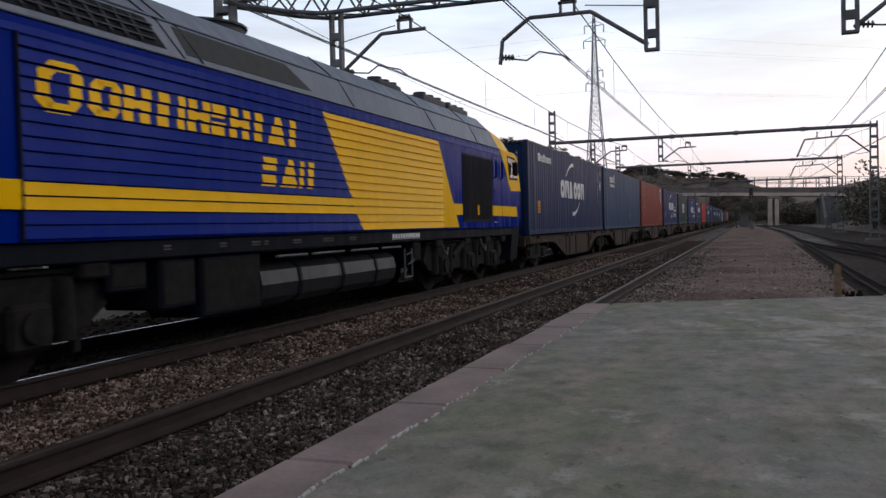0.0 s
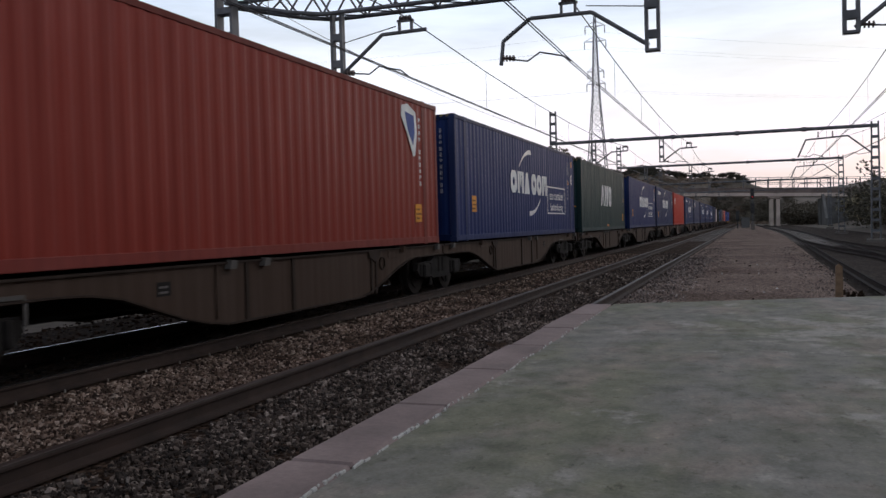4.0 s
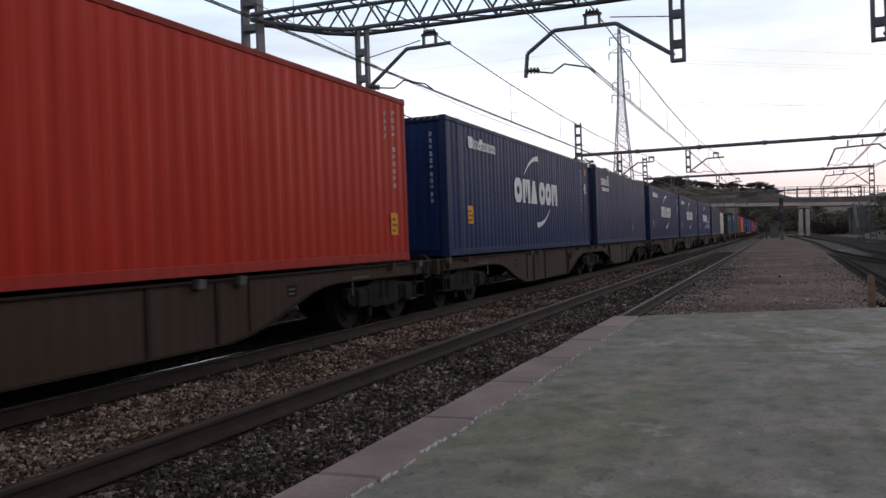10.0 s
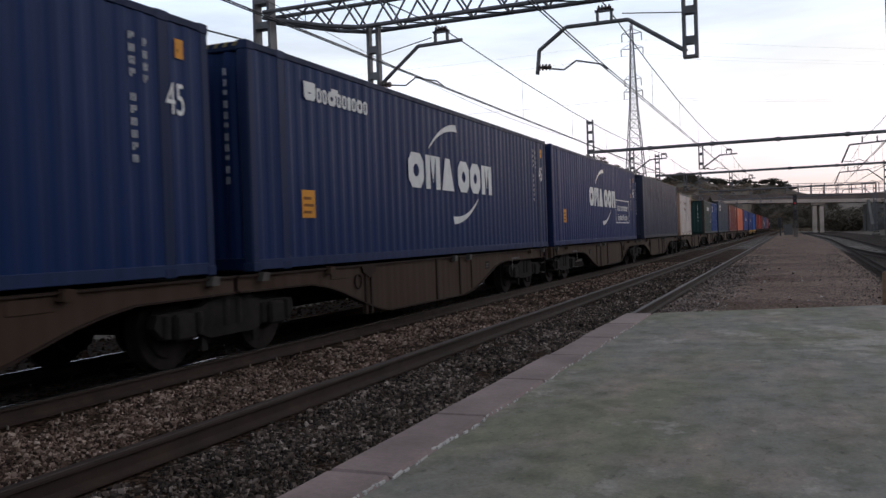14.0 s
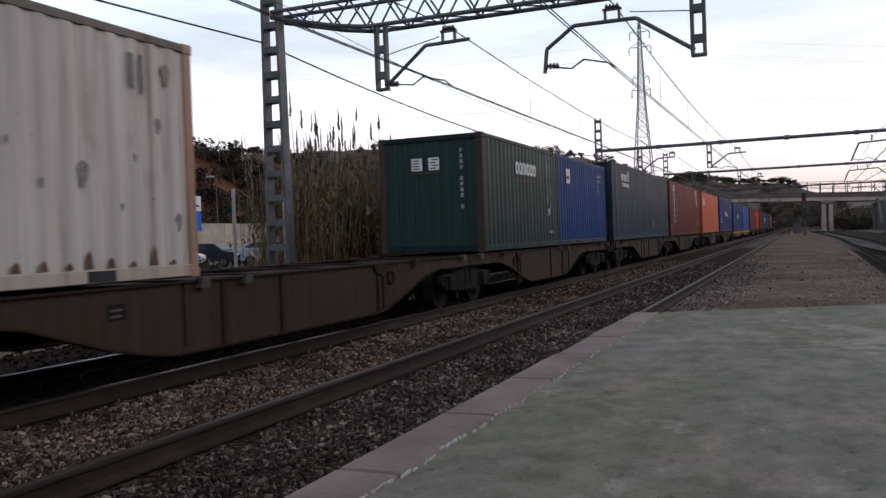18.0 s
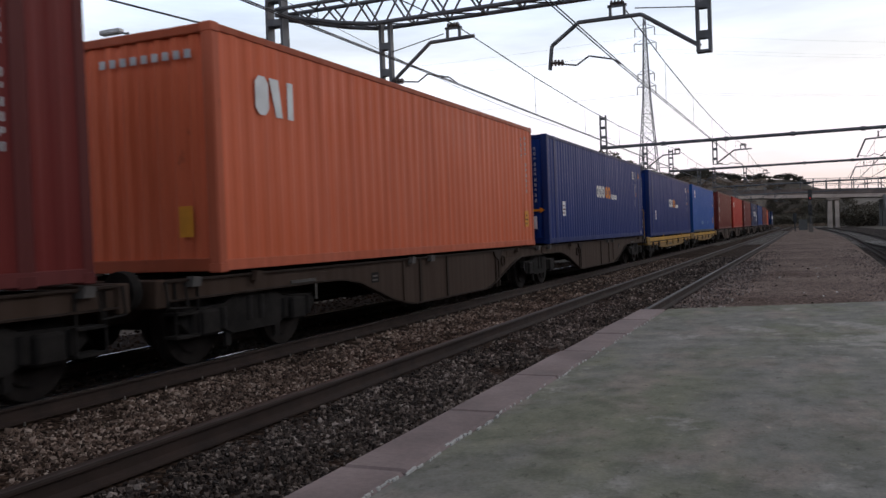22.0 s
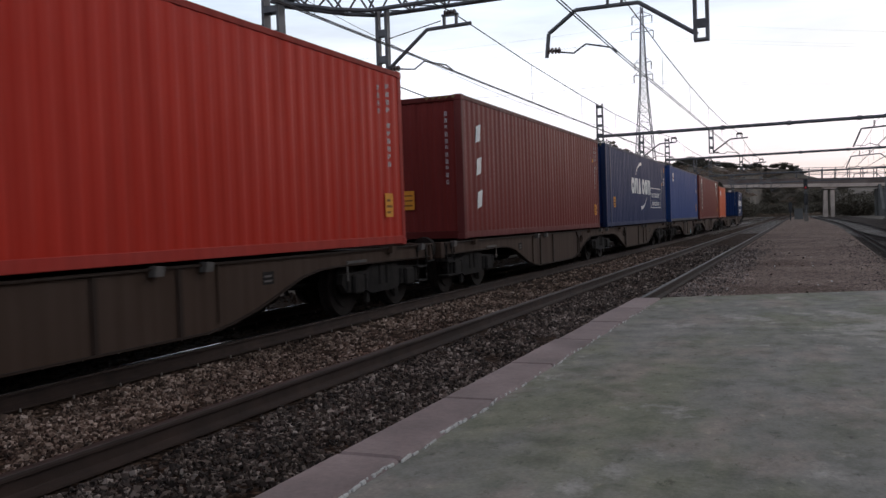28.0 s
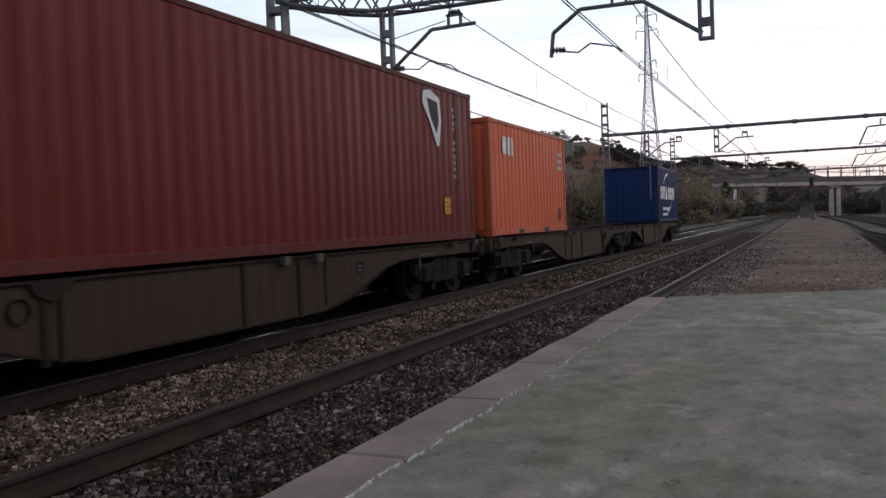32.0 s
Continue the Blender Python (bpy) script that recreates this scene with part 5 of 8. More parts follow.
def wagon(y0, y1, label, k):
    """Half of an articulated pair: it shares the bogie at its end u = -h and has buffers at u = h, with u = k * y."""
    c, h = (y0 + y1) / 2, (y1 - y0) / 2
    w = thing("container_wagon", label, "railway wagon", (TRAIN_X, c, 0), "container wagons of the train")
    TRAIN.append((w, c, 0.0))
    e, m = h - 0.32, M["wagon"]

    def along(u0, u1):
        return min(k * u0, k * u1), max(k * u0, k * u1)
    under = [(-h + 0.04, 0.79), (-h + 1.7, 0.78), (-h + 2.1, 0.72), (-h + 2.5, 0.63), (-h + 2.9, 0.51), (-h + 3.4, 0.36), (-h + 3.8, 0.26), (-h + 4.15, 0.21),
             (h - 6.5, 0.21), (h - 6.05, 0.27), (h - 5.55, 0.38), (h - 5.0, 0.55), (h - 4.55, 0.69), (h - 4.1, 0.76), (h - 3.7, 0.78), (e, 0.77)]
    for s in (-1, 1):
        x = s * 1.17
        sill = part("side_sill", Build().prism([(-k * -u, z) for u, z in under] + [(k * e, 0.98), (k * (-h + 0.04), 0.98)], 0, x - 0.012, x + 0.012), m, w, "rust-brown fish-bellied side sill")
        fl = Build().box(x - 0.09, along(-h + 0.04, e)[0], 0.965, x + 0.05 if s > 0 else x + 0.09, along(-h + 0.04, e)[1], 0.99)
        for (u0, z0), (u1, z1) in zip(under, under[1:]):
            fl.prism([(k * u0, z0 - 0.012), (k * u1, z1 - 0.012), (k * u1, z1 + 0.01), (k * u0, z0 + 0.01)], 0, x - 0.06, x + 0.05)
        part("flange", fl, M["wagon_dark"], sill)
        for u, half in ((-3.74, 0.03), (-3.55, 0.03), (-0.86, 0.035), (0.34, 0.035), (1.0, 0.02)):
            z = 0.22 if u < 0.9 else 0.3
            part("rib", Build().box(x - 0.035, k * u - half, z, x + 0.035, k * u + half, 0.965), M["wagon_dark"] if half > 0.025 else m, sill)
        if s > 0:
            part("gusset", Build().prism([(k * (-3.9), 0.965), (k * (-3.4), 0.965), (k * (-3.45), 0.87), (k * (-3.65), 0.78), (k * (-3.85), 0.87)], 0, x + 0.013, x + 0.05), M["wagon_dark"], sill, "greasy gusset plate")
            part("side_plate", Build().box(x + 0.013, k * (-4.55) - 0.26, 0.81, x + 0.022, k * (-4.55) + 0.26, 0.955, 0.004), m, sill, "bolted side plate")
            part("lashing_ring", Build().line([(x + 0.03, k * (-4.0) + 0.11 * math.cos(t), 0.74 + 0.11 * math.sin(t)) for t in (2 * math.pi * i / 12 for i in range(13))], 0.014, 5), M["wagon_dark"], sill)
            data = part("data_plate", Build().box(x + 0.013, k * 2.0 - 0.12, 0.66, x + 0.018, k * 2.0 + 0.12, 0.82), M["grime"], w, "dark data plate")
            for i in range(2):
                part("print", Build().box(x + 0.018, k * 2.0 - 0.09, 0.69 + i * 0.06, x + 0.02, k * 2.0 + 0.07, 0.715 + i * 0.06), M["pale_print"], data)
        for u, tone in ((-h + 0.5, "latch"), (-4.9, "wagon"), (-0.05, "latch"), (0.75, "latch"), (h - 1.9, "wagon"), (h - 0.75, "latch")):
            b = Build().prism([(k * u - 0.07, 0.9), (k * u + 0.07, 0.9), (k * u + 0.09, 1.0), (k * u - 0.04, 1.015)], 0, x + s * 0.06 - 0.045, x + s * 0.06 + 0.045)
            part("container_latch", b, M[tone], w, "worn grey container latch" if tone == "latch" else "")
    for u in (-h + 0.7, -4.4, -2.9, -1.3, 0.3, 1.9, 3.4, 4.9, h - 0.7):
        part("cross_member", Build().box(-1.13, k * u - 0.1, 0.82, 1.13, k * u + 0.1, 0.972), M["wagon_dark"], w)
    part("centre_beam", Build().box(-0.28, along(-h + 0.1, e)[0], 0.5, 0.28, along(-h + 0.1, e)[1], 0.95), M["wagon_dark"], w)
    y = k * (e + 0.06)
    part("headstock", Build().box(-1.22, y - 0.08, 0.7, 1.22, y + 0.08, 1.0, 0.015), m, w)
    for x in (-0.95, 0.95):
        b = Build().tube((x, k * (e + 0.1), 0.9), (x, k * (h - 0.05), 0.9), 0.09, 10).tube((x, k * (h - 0.06), 0.9), (x, k * (h - 0.005), 0.9), 0.21, 14)
        part("buffer", b, M["grime"], w, "round greasy buffer")
    part("coupling_hook", Build().box(-0.06, k * (e + 0.14) - 0.12, 0.84, 0.06, k * (e + 0.14) + 0.12, 0.97, 0.02), M["grime"], w)
    y = k * (e - 0.35)
    step = Build().box(1.0, y - 0.18, 0.35, 1.22, y + 0.18, 0.38).box(1.0, y - 0.18, 0.6, 1.22, y + 0.18, 0.63)
    step.line([(1.2, y - 0.18, 0.95), (1.2, y - 0.18, 0.35)], 0.014).line([(1.2, y + 0.18, 0.95), (1.2, y + 0.18, 0.35)], 0.014)
    part("footstep", step, M["grime"], w)
    y = k * (e + 0.02)
    part("handrail", Build().line([(1.24, y, 0.98), (1.27, y, 0.7), (1.27, y - 0.3 * k, 0.68), (1.24, y - 0.3 * k, 0.95)], 0.014), M["grime"], w)
    part("brake_lever", Build().box(1.185, k * (h - 3.0) - 0.3, 0.8, 1.2, k * (h - 3.0) + 0.3, 0.84).box(1.185, k * (h - 3.3) - 0.02, 0.55, 1.2, k * (h - 3.3) + 0.02, 0.8), M["latch"], w, "worn brake lever")
    bogie(w, k * (h - 2.0))
    if k > 0:
        bogie(w, -h)
    rods = Build().line([(0.5, -4.5, 0.5), (0.5, 4.5, 0.5)], 0.03).tube((0.2, -1.2, 0.55), (0.2, -0.3, 0.55), 0.19, 12)
    part("brake_gear", rods, M["grime"], w)
    return w


def yellow_wagon(y0, y1, label):
    c, h = (y0 + y1) / 2, (y1 - y0) / 2
    w = thing("container_wagon", label, "railway wagon", (TRAIN_X, c, 0), "container wagons of the train")
    TRAIN.append((w, c, 0.0))
    e = h - 0.35
    m = M["wagon_yellow"]
    for s in (-1, 1):
        x = s * 1.14
        b = Build()
        b.box(x - 0.06, -e, 0.745, x + 0.06, e, 0.9, 0.012)
        sill = part("side_sill", b, m, w, "chipped yellow side sill")
        web = Build().prism([(-e, 0.7), (e, 0.7), (e, 0.6), (4.9, 0.56), (3.6, 0.44), (2.4, 0.4), (-2.4, 0.4), (-3.6, 0.44), (-4.9, 0.56), (-e, 0.6)], 0, x - 0.035, x + 0.035)
        part("web", web, M["dirty_yellow"], sill, "scraped greasy yellow web plate")
        part("flange", Build().box(x - 0.05, -e, 0.655, x + 0.055, e, 0.685, 0.006), m, sill, "pale yellow flange strip")
        part("groove", Build().box(x - 0.02, -e, 0.69, x + 0.02, e, 0.75), M["wagon"], sill, "rusty groove under the deck strip")
        for y, half, tone in ((-5.9, 0.16, "wagon"), (-4.3, 0.2, "wagon_dark"), (-1.9, 0.12, "wagon"), (0.15, 0.16, "dirty_yellow"), (1.9, 0.12, "wagon"), (4.3, 0.2, "wagon_dark"), (5.9, 0.16, "wagon")):
            br = Build().prism([(y - half, 0.66), (y - half * 0.6, 0.74), (y + half * 0.6, 0.74), (y + half, 0.66), (y + half * 0.7, 0.5), (y - half * 0.7, 0.5)], 0, x + s * 0.03 - 0.04, x + s * 0.03 + 0.04)
            k = part("bracket", br, M[tone], sill, "greasy dark bracket across the sill" if tone == "wagon_dark" else "rusted bracket across the sill")
            part("bolt", Build().tube((x + s * 0.05, y, 0.62), (x + s * 0.085, y, 0.62), 0.03, 8), M["grime"], k)
        for y in (-3.1, 3.1):
            part("lug", Build().box(x + s * 0.07 - 0.02, y - 0.08, 0.86, x + s * 0.07 + 0.02, y + 0.08, 1.0, 0.015), m, sill, "yellow container lug")
        ink = Build()
        for i in range(9):
            ink.box(x + 0.0352 if s > 0 else x - 0.037, -1.2 + i * 0.13, 0.5, x + 0.037 if s > 0 else x - 0.035, -1.1 + i * 0.13, 0.56)
        part("print", ink, M["black_mark"], sill)
    for i in range(9):
        y = -e + 0.5 + i * (2 * e - 1) / 8
        part("cross_member", Build().box(-1.07, y - 0.09, 0.7, 1.07, y + 0.09, 0.9), M["wagon_dark"], w)
    part("centre_beam", Build().box(-0.26, -e, 0.5, 0.26, e, 0.85), M["wagon_dark"], w)
    for s in (-1, 1):
        part("headstock", Build().box(-1.25, s * (e - 0.1) - 0.32, 0.62, 1.25, s * (e - 0.1) + 0.32, 0.95, 0.03), M["dirty_yellow"], w, "rusted yellow end block")
        for x in (-0.95, 0.95):
            b = Build().tube((x, s * e, 0.9), (x, s * (h - 0.05), 0.9), 0.1, 10).tube((x, s * (h - 0.06), 0.9), (x, s * (h - 0.005), 0.9), 0.21, 14)
            part("buffer", b, M["grime"], w, "round greasy buffer")
        y = s * (e + 0.12)
        rail_ = Build()
        for x in (0.45, 1.1):
            rail_.line([(x, y, 0.95), (x, y, 2.0), (x + 0.06, y, 2.1), (x + 0.24, y, 2.1), (x + 0.3, y, 2.0), (x + 0.3, y, 0.95)] if x < 1 else [(x, y, 0.9), (x, y, 2.05), (x - 0.06, y, 2.12), (x - 0.14, y, 2.05), (x - 0.14, y, 0.9)], 0.014)
        if (s > 0) == (y0 > 325):
            part("handrail", rail_, m, w, "tall yellow handrail hoop")
        bogie(w, s * (h - 1.95))
    return w


M["latch"] = plain("worn_latch_grey", (0.075, 0.065, 0.058), 0.7, vary=0.3)
M["pale_print"] = plain("pale_print", (0.1, 0.085, 0.078), 0.8, vary=0.2)
# the joints between wagons, halfway between their loads
JOINTS = [24.0, 38.7, 53.0, 67.5, 82.6, 97.0, 112.0, 126.6, 140.7, 155.9, 169.7, 184.75, 198.9, 213.3, 228.0, 243.3, 257.0, 271.6, 286.4, 300.5, 315.6, 331.1, 345.5, 360.6, 375.2, 389.3, 404.5, 418.2, 433.0, 447.6, 462.4]
for i, (a, b) in enumerate(zip(JOINTS, JOINTS[1:])):
    if i in (20, 21):
        yellow_wagon(a, b, "low flat wagon with a chipped yellow frame and hoops")
    else:
        w = wagon(a, b, "rust-brown fish-bellied articulated container wagon", 1 if i % 2 else -1)
        if i == 26:
            k = 2.34
            part("placard", Build().prism([(k - 0.15, 0.35), (k, 0.22), (k + 0.15, 0.35), (k, 0.48)], 0, 1.185, 1.192), plain("teal_placard", (0.1, 0.3, 0.32), 0.6), w, "teal diamond placard")


# ---------------------------------------------------------------- locomotive
SLAT0, SLAT = 1.33, 0.13     # foot and pitch of the ribbed side's slats


def clipped(pts, z, keep_above):
    """A convex outline cut off at a height."""
    out = []
    for (y0, z0), (y1, z1) in zip(pts, pts[1:] + pts[:1]):
        in0, in1 = (z0 >= z) == keep_above, (z1 >= z) == keep_above
        if in0:
            out.append((y0, z0))
        if in0 != in1:
            k = (z - z0) / (z1 - z0)
            out.append((y0 + (y1 - y0) * k, z))
    return out


def slat_x(x, z):
    """How far the ribbed side stands out at a height: each slat leans out towards its foot."""
    f = ((z - SLAT0) / SLAT) % 1.0
    return x + 0.034 - 0.028 * f


def on_slats(b, pts, x):
    """Paint a convex outline onto the slats, slat by slat."""
    lo, hi = min(p[1] for p in pts), max(p[1] for p in pts)
    i = math.floor((lo - SLAT0) / SLAT)
    while SLAT0 + i * SLAT < hi:
        z0, z1 = SLAT0 + i * SLAT + 0.004, SLAT0 + (i + 1) * SLAT - 0.02
        piece = clipped(pts, z0, True)
        piece = clipped(piece, z1, False) if len(piece) > 2 else piece
        if len(piece) > 2:
            n = len(piece)
            vs = [(slat_x(x, z) + 0.005, y, z) for y, z in piece] + [(slat_x(x, z) - 0.002, y, z) for y, z in piece]
            b.add(vs, [tuple(range(n)), tuple(range(n, 2 * n))[::-1]] + [(k, n + k, n + (k + 1) % n, (k + 1) % n) for k in range(n)])
        i += 1
    return b


def locomotive():
    c = 11.5
    w = thing("locomotive", "blue and yellow diesel locomotive with ribbed sides and grey roof", "locomotive", (TRAIN_X, c, 0))
    TRAIN.append((w, c, 0.0))
    blue, yellow, grey, black = (paint("loco_blue", (0.0006, 0.016, 0.2), 0.0, 0.0, 0.16, 0.022, 0.15), paint("loco_yellow", (0.95, 0.5, 0.003), 0.0, 0.0, 0.25, 0.03, 0.2),
                                 paint("loco_grey", (0.13, 0.145, 0.185), 0.3, 0.05, 0.35, 0.2, 0.3), paint("loco_black", (0.008, 0.009, 0.014), 0.2, 0.1, 0.5, 0.06))
    S = lambda s: s - c
    X = 1.41
    prof = [(-11.3, 1.3), (11.3, 1.3), (11.5, 1.5), (11.55, 2.3), (11.25, 3.2), (11.1, 3.27), (-11.1, 3.27), (-11.25, 3.2), (-11.55, 2.3), (-11.5, 1.5)]
    part("body", Build().prism(prof, 0, -X, X), blue, w, "deep blue body side")
    part("cantrail", Build().prism([(X - 0.06, 3.13), (X + 0.016, 3.13), (X + 0.004, 3.2), (X - 0.03, 3.285), (X - 0.1, 3.285)], 1, -9.6, 9.6), blue, w, "rounded blue shoulder under the roof")
    # roof: sloping lower flank, steeper upper flank, flat top
    sect = [(-1.4, 3.29), (1.4, 3.29), (1.3, 3.68), (1.24, 3.74), (0.98, 4.02), (-0.98, 4.02), (-1.24, 3.74), (-1.3, 3.68)]
    r = part("roof", Build().prism(sect, 1, -8.95, 8.95), grey, w, "grey sloping roof")
    part("gutter", Build().line([(1.405, -9.5, 3.297), (1.405, 9.5, 3.297)], 0.018, 6), grey, r, "narrow roof gutter")
    flank = lambda z: 1.4 - (z - 3.29) * 0.256
    for s0, s1, t0, t1, n in ((2.6, 7.84, 2.4, 7.56, 22), (8.2, 11.15, 8.02, 10.5, 0)):
        z0, z1 = 3.37, 3.67
        g = Build().add([(flank(z0) + d, S(s0), z0) if k == 0 else (flank(z0) + d, S(s1), z0) if k == 1 else (flank(z1) + d, S(t1), z1) if k == 2 else (flank(z1) + d, S(t0), z1) for d in (0.006, -0.02) for k in range(4)],
                        [(0, 1, 2, 3), (7, 6, 5, 4), (0, 4, 5, 1), (1, 5, 6, 2), (2, 6, 7, 3), (3, 7, 4, 0)])
        p = part("grille", g, black if n else M["roof_panel"], r, "dark louvred roof grille" if n else "dull dark roof panel")
        for i in range(n):
            y = S(s0 + 0.1 + (s1 - s0 - 0.3) * i / n)
            part("louvre", Build().line([(flank(z0) + 0.012, y, z0 + 0.02), (flank(z1) + 0.012, y - 0.12, z1 - 0.02)], 0.02, 5), M["dark_steel"], p)
        if n:
            for z in (3.44, 3.52, 3.6):
                part("louvre", Build().line([(flank(z) + 0.02, S(s0 + 0.05), z), (flank(z) + 0.02, S(s1 - 0.2), z)], 0.014, 5), M["dark_steel"], p)
    for y in (-3.85, -3.5, 0.55, 4.35, 7.2):
        j = Build().line([(1.4, y + 0.5, 3.3), (1.295, y + 0.12, 3.69), (1.235, y, 3.75), (0.98, y - 0.25, 4.03)], 0.011, 5)
        part("roof_seam", j, black, r)
    part("roof_step", Build().line([(1.275, -8.9, 3.72), (1.275, 8.9, 3.72)], 0.016, 6), grey, r, "step along the roof flank")
    for y in (-6.5, -4.2, -1.5):
        f = part("roof_fan", Build().tube((0.3, y, 4.0), (0.3, y, 4.14), 0.6, 18), M["dark_steel"], r, "dark roof fan drum")
        part("fan_rim", Build().tube((0.3, y, 4.14), (0.3, y, 4.17), 0.64, 18), M["dark_steel"], f)
    for y0, y1, h in ((3.0, 4.1, 0.1), (5.3, 6.7, 0.14), (6.9, 8.3, 0.12)):
        hs = part("roof_housing", Build().box(0.1, y0, 4.0, 0.98, y1, 4.02 + h, 0.03), M["dark_steel"], r, "dark roof housing")
        for k in range(3):
            y = y0 + (y1 - y0) * (k + 0.5) / 3
            part("wide_bar", Build().tube((0.8, y, 4.02 + h), (0.8, y, 4.08 + h), 0.14, 10), M["dark_steel"], hs)
    for s in (-1, 1):
        # tapering cab roof whose painted edge slants forward towards its foot
        ring = lambda *p: [(-x, s * y, z) for x, y, z in p] + [(x, s * y, z) for x, y, z in p[::-1]]
        rings = [ring((1.4, 9.54, 3.28), (1.3, 9.08, 3.68), (1.24, 9.0, 3.75), (0.98, 8.9, 4.02)), ring((1.39, 10.1, 3.28), (1.28, 9.8, 3.63), (1.2, 9.8, 3.7), (0.95, 9.75, 3.9)),
                 ring((1.385, 10.6, 3.24), (1.26, 10.5, 3.5), (1.17, 10.5, 3.56), (0.92, 10.5, 3.7)), ring((1.38, 11.05, 3.14), (1.24, 11.02, 3.27), (1.15, 11.02, 3.3), (0.9, 11.02, 3.36)), ring((1.37, 11.4, 2.86), (1.22, 11.42, 2.92), (1.13, 11.42, 2.94), (0.88, 11.42, 2.96))]
        rear = ring((1.4, 8.9, 3.28), (1.3, 8.9, 3.68), (1.24, 8.9, 3.75), (0.98, 8.85, 4.02))
        part("roof_end", Build().sheet([rear, rings[0]] if s < 0 else [rings[0], rear]), grey, r, "slanted end of the grey roof")
        b = Build().sheet(rings if s < 0 else rings[::-1])
        part("cab_roof", b, grey if s < 0 else yellow, w, "grey tapered cab roof" if s < 0 else "yellow tapered cab roof")
        part("cab_mask", Build().prism([(s * 9.52, 3.285), (s * 10.95, 3.285), (s * 11.26, 3.15), (s * 11.57, 2.28), (s * 10.56, 2.25), (s * 10.28, 2.5), (s * 10.02, 2.87)], 0, X - 0.01, X + 0.006), yellow, w, "yellow cab mask")
        win = Build().prism([(s * 10.2, 3.17), (s * 10.95, 3.15), (s * 11.08, 3.08), (s * 11.23, 2.56), (s * 10.42, 2.55)], 0, X + 0.002, X + 0.014)
        wi = part("cab_window", win, M["rubber"], w, "cab side window")
        part("pane", Build().prism([(s * 10.26, 3.12), (s * 10.66, 3.105), (s * 10.72, 2.6), (s * 10.46, 2.6)], 0, X + 0.01, X + 0.018), M["cab_glass"], wi, "pale reflecting window glass")
        part("pane", Build().prism([(s * 10.71, 3.105), (s * 10.94, 3.095), (s * 11.03, 3.05), (s * 11.17, 2.61), (s * 10.77, 2.6)], 0, X + 0.01, X + 0.018), M["cab_glass"], wi, "pale reflecting window glass")
        part("windscreen", Build().add([(-1.2, s * 11.31, 3.0), (1.2, s * 11.31, 3.0), (1.25, s * 11.53, 2.45), (-1.25, s * 11.53, 2.45), (-1.2, s * 11.36, 3.0), (1.2, s * 11.36, 3.0), (1.25, s * 11.57, 2.45), (-1.25, s * 11.57, 2.45)],
             [(0, 1, 2, 3), (4, 7, 6, 5), (0, 4, 5, 1), (1, 5, 6, 2), (2, 6, 7, 3), (3, 7, 4, 0)]), M["glass"], w)
        part("band", Build().prism([(s * 8.77, 1.59), (s * 11.18, 1.57), (s * 11.09, 1.84), (s * 8.77, 1.84)], 0, X, X + 0.006), yellow, w, "yellow waist band")
        mirror = Build().box(X + 0.05, s * 10.62 - 0.09, 2.66, X + 0.19, s * 10.62 + 0.09, 3.02, 0.04).line([(X, s * 10.6, 2.9), (X + 0.1, s * 10.6, 2.9)], 0.015, 6)
        part("mirror", mirror, black, w, "black wing mirror")
        for y in (8.95, 9.52):
            g = Build().line([(X, s * y, 2.52), (X + 0.05, s * y, 2.55), (X + 0.05, s * y, 2.92), (X + 0.05, s * (y + 0.05), 2.98), (X + 0.05, s * (y + 0.1), 2.92), (X + 0.05, s * (y + 0.1), 2.55)], 0.016)
            part("grab_rail", g, blue, w)
        door = part("cab_door", Build().box(X, min(s * 8.86, s * 9.64), 1.4, X + 0.004, max(s * 8.86, s * 9.64), 3.1, 0.002), blue, w, "blue cab door")
        part("seam", Build().line([(X + 0.004, s * 8.86, 1.4), (X + 0.004, s * 8.86, 3.1), (X + 0.004, s * 9.64, 3.1), (X + 0.004, s * 9.64, 1.4)], 0.007, 4), black, door)
        part("door_latch", Build().box(X + 0.005, s * 9.02 - 0.06, 2.18, X + 0.03, s * 9.02 + 0.06, 2.22, 0.008), M["latch"], door)
        part("door_stencil", Build().box(X + 0.004, s * 9.05 - 0.12, 1.42, X + 0.007, s * 9.05 + 0.14, 1.44), M["white"], door)
        panel = part("door_panel", Build().box(X, min(s * 6.45, s * 8.74), 1.44, X + 0.012, max(s * 6.45, s * 8.74), 2.98, 0.004), black, w, "black louvred access panel")
        for i in range(24):
            y = s * (6.53 + i * 0.094)
            part("louvre", Build().box(X + 0.01, y - 0.018, 1.5, X + 0.02, y + 0.018, 2.93), black, panel)
        part("handle_plate", Build().box(X + 0.02, s * 7.55 - 0.05, 1.6, X + 0.026, s * 7.55 + 0.05, 1.83), yellow, panel, "small yellow plate")
        part("skirt", Build().prism([(-1.3, 0.42), (1.3, 0.42), (1.38, 1.3), (-1.38, 1.3)], 1, *sorted((s * 10.75, s * 11.45))), black, w, "black end skirt")
        for x in (-0.95, 0.95):
            part("buffer", Build().tube((x, s * 11.4, 1.02), (x, s * 11.85, 1.02), 0.1, 10).tube((x, s * 11.84, 1.02), (x, s * 11.9, 1.02), 0.24, 14), M["grime"], w)
        # three-axle bogie with springs, axle boxes, dampers and sand pipes
        bg, y0 = Build(), s * 7.4
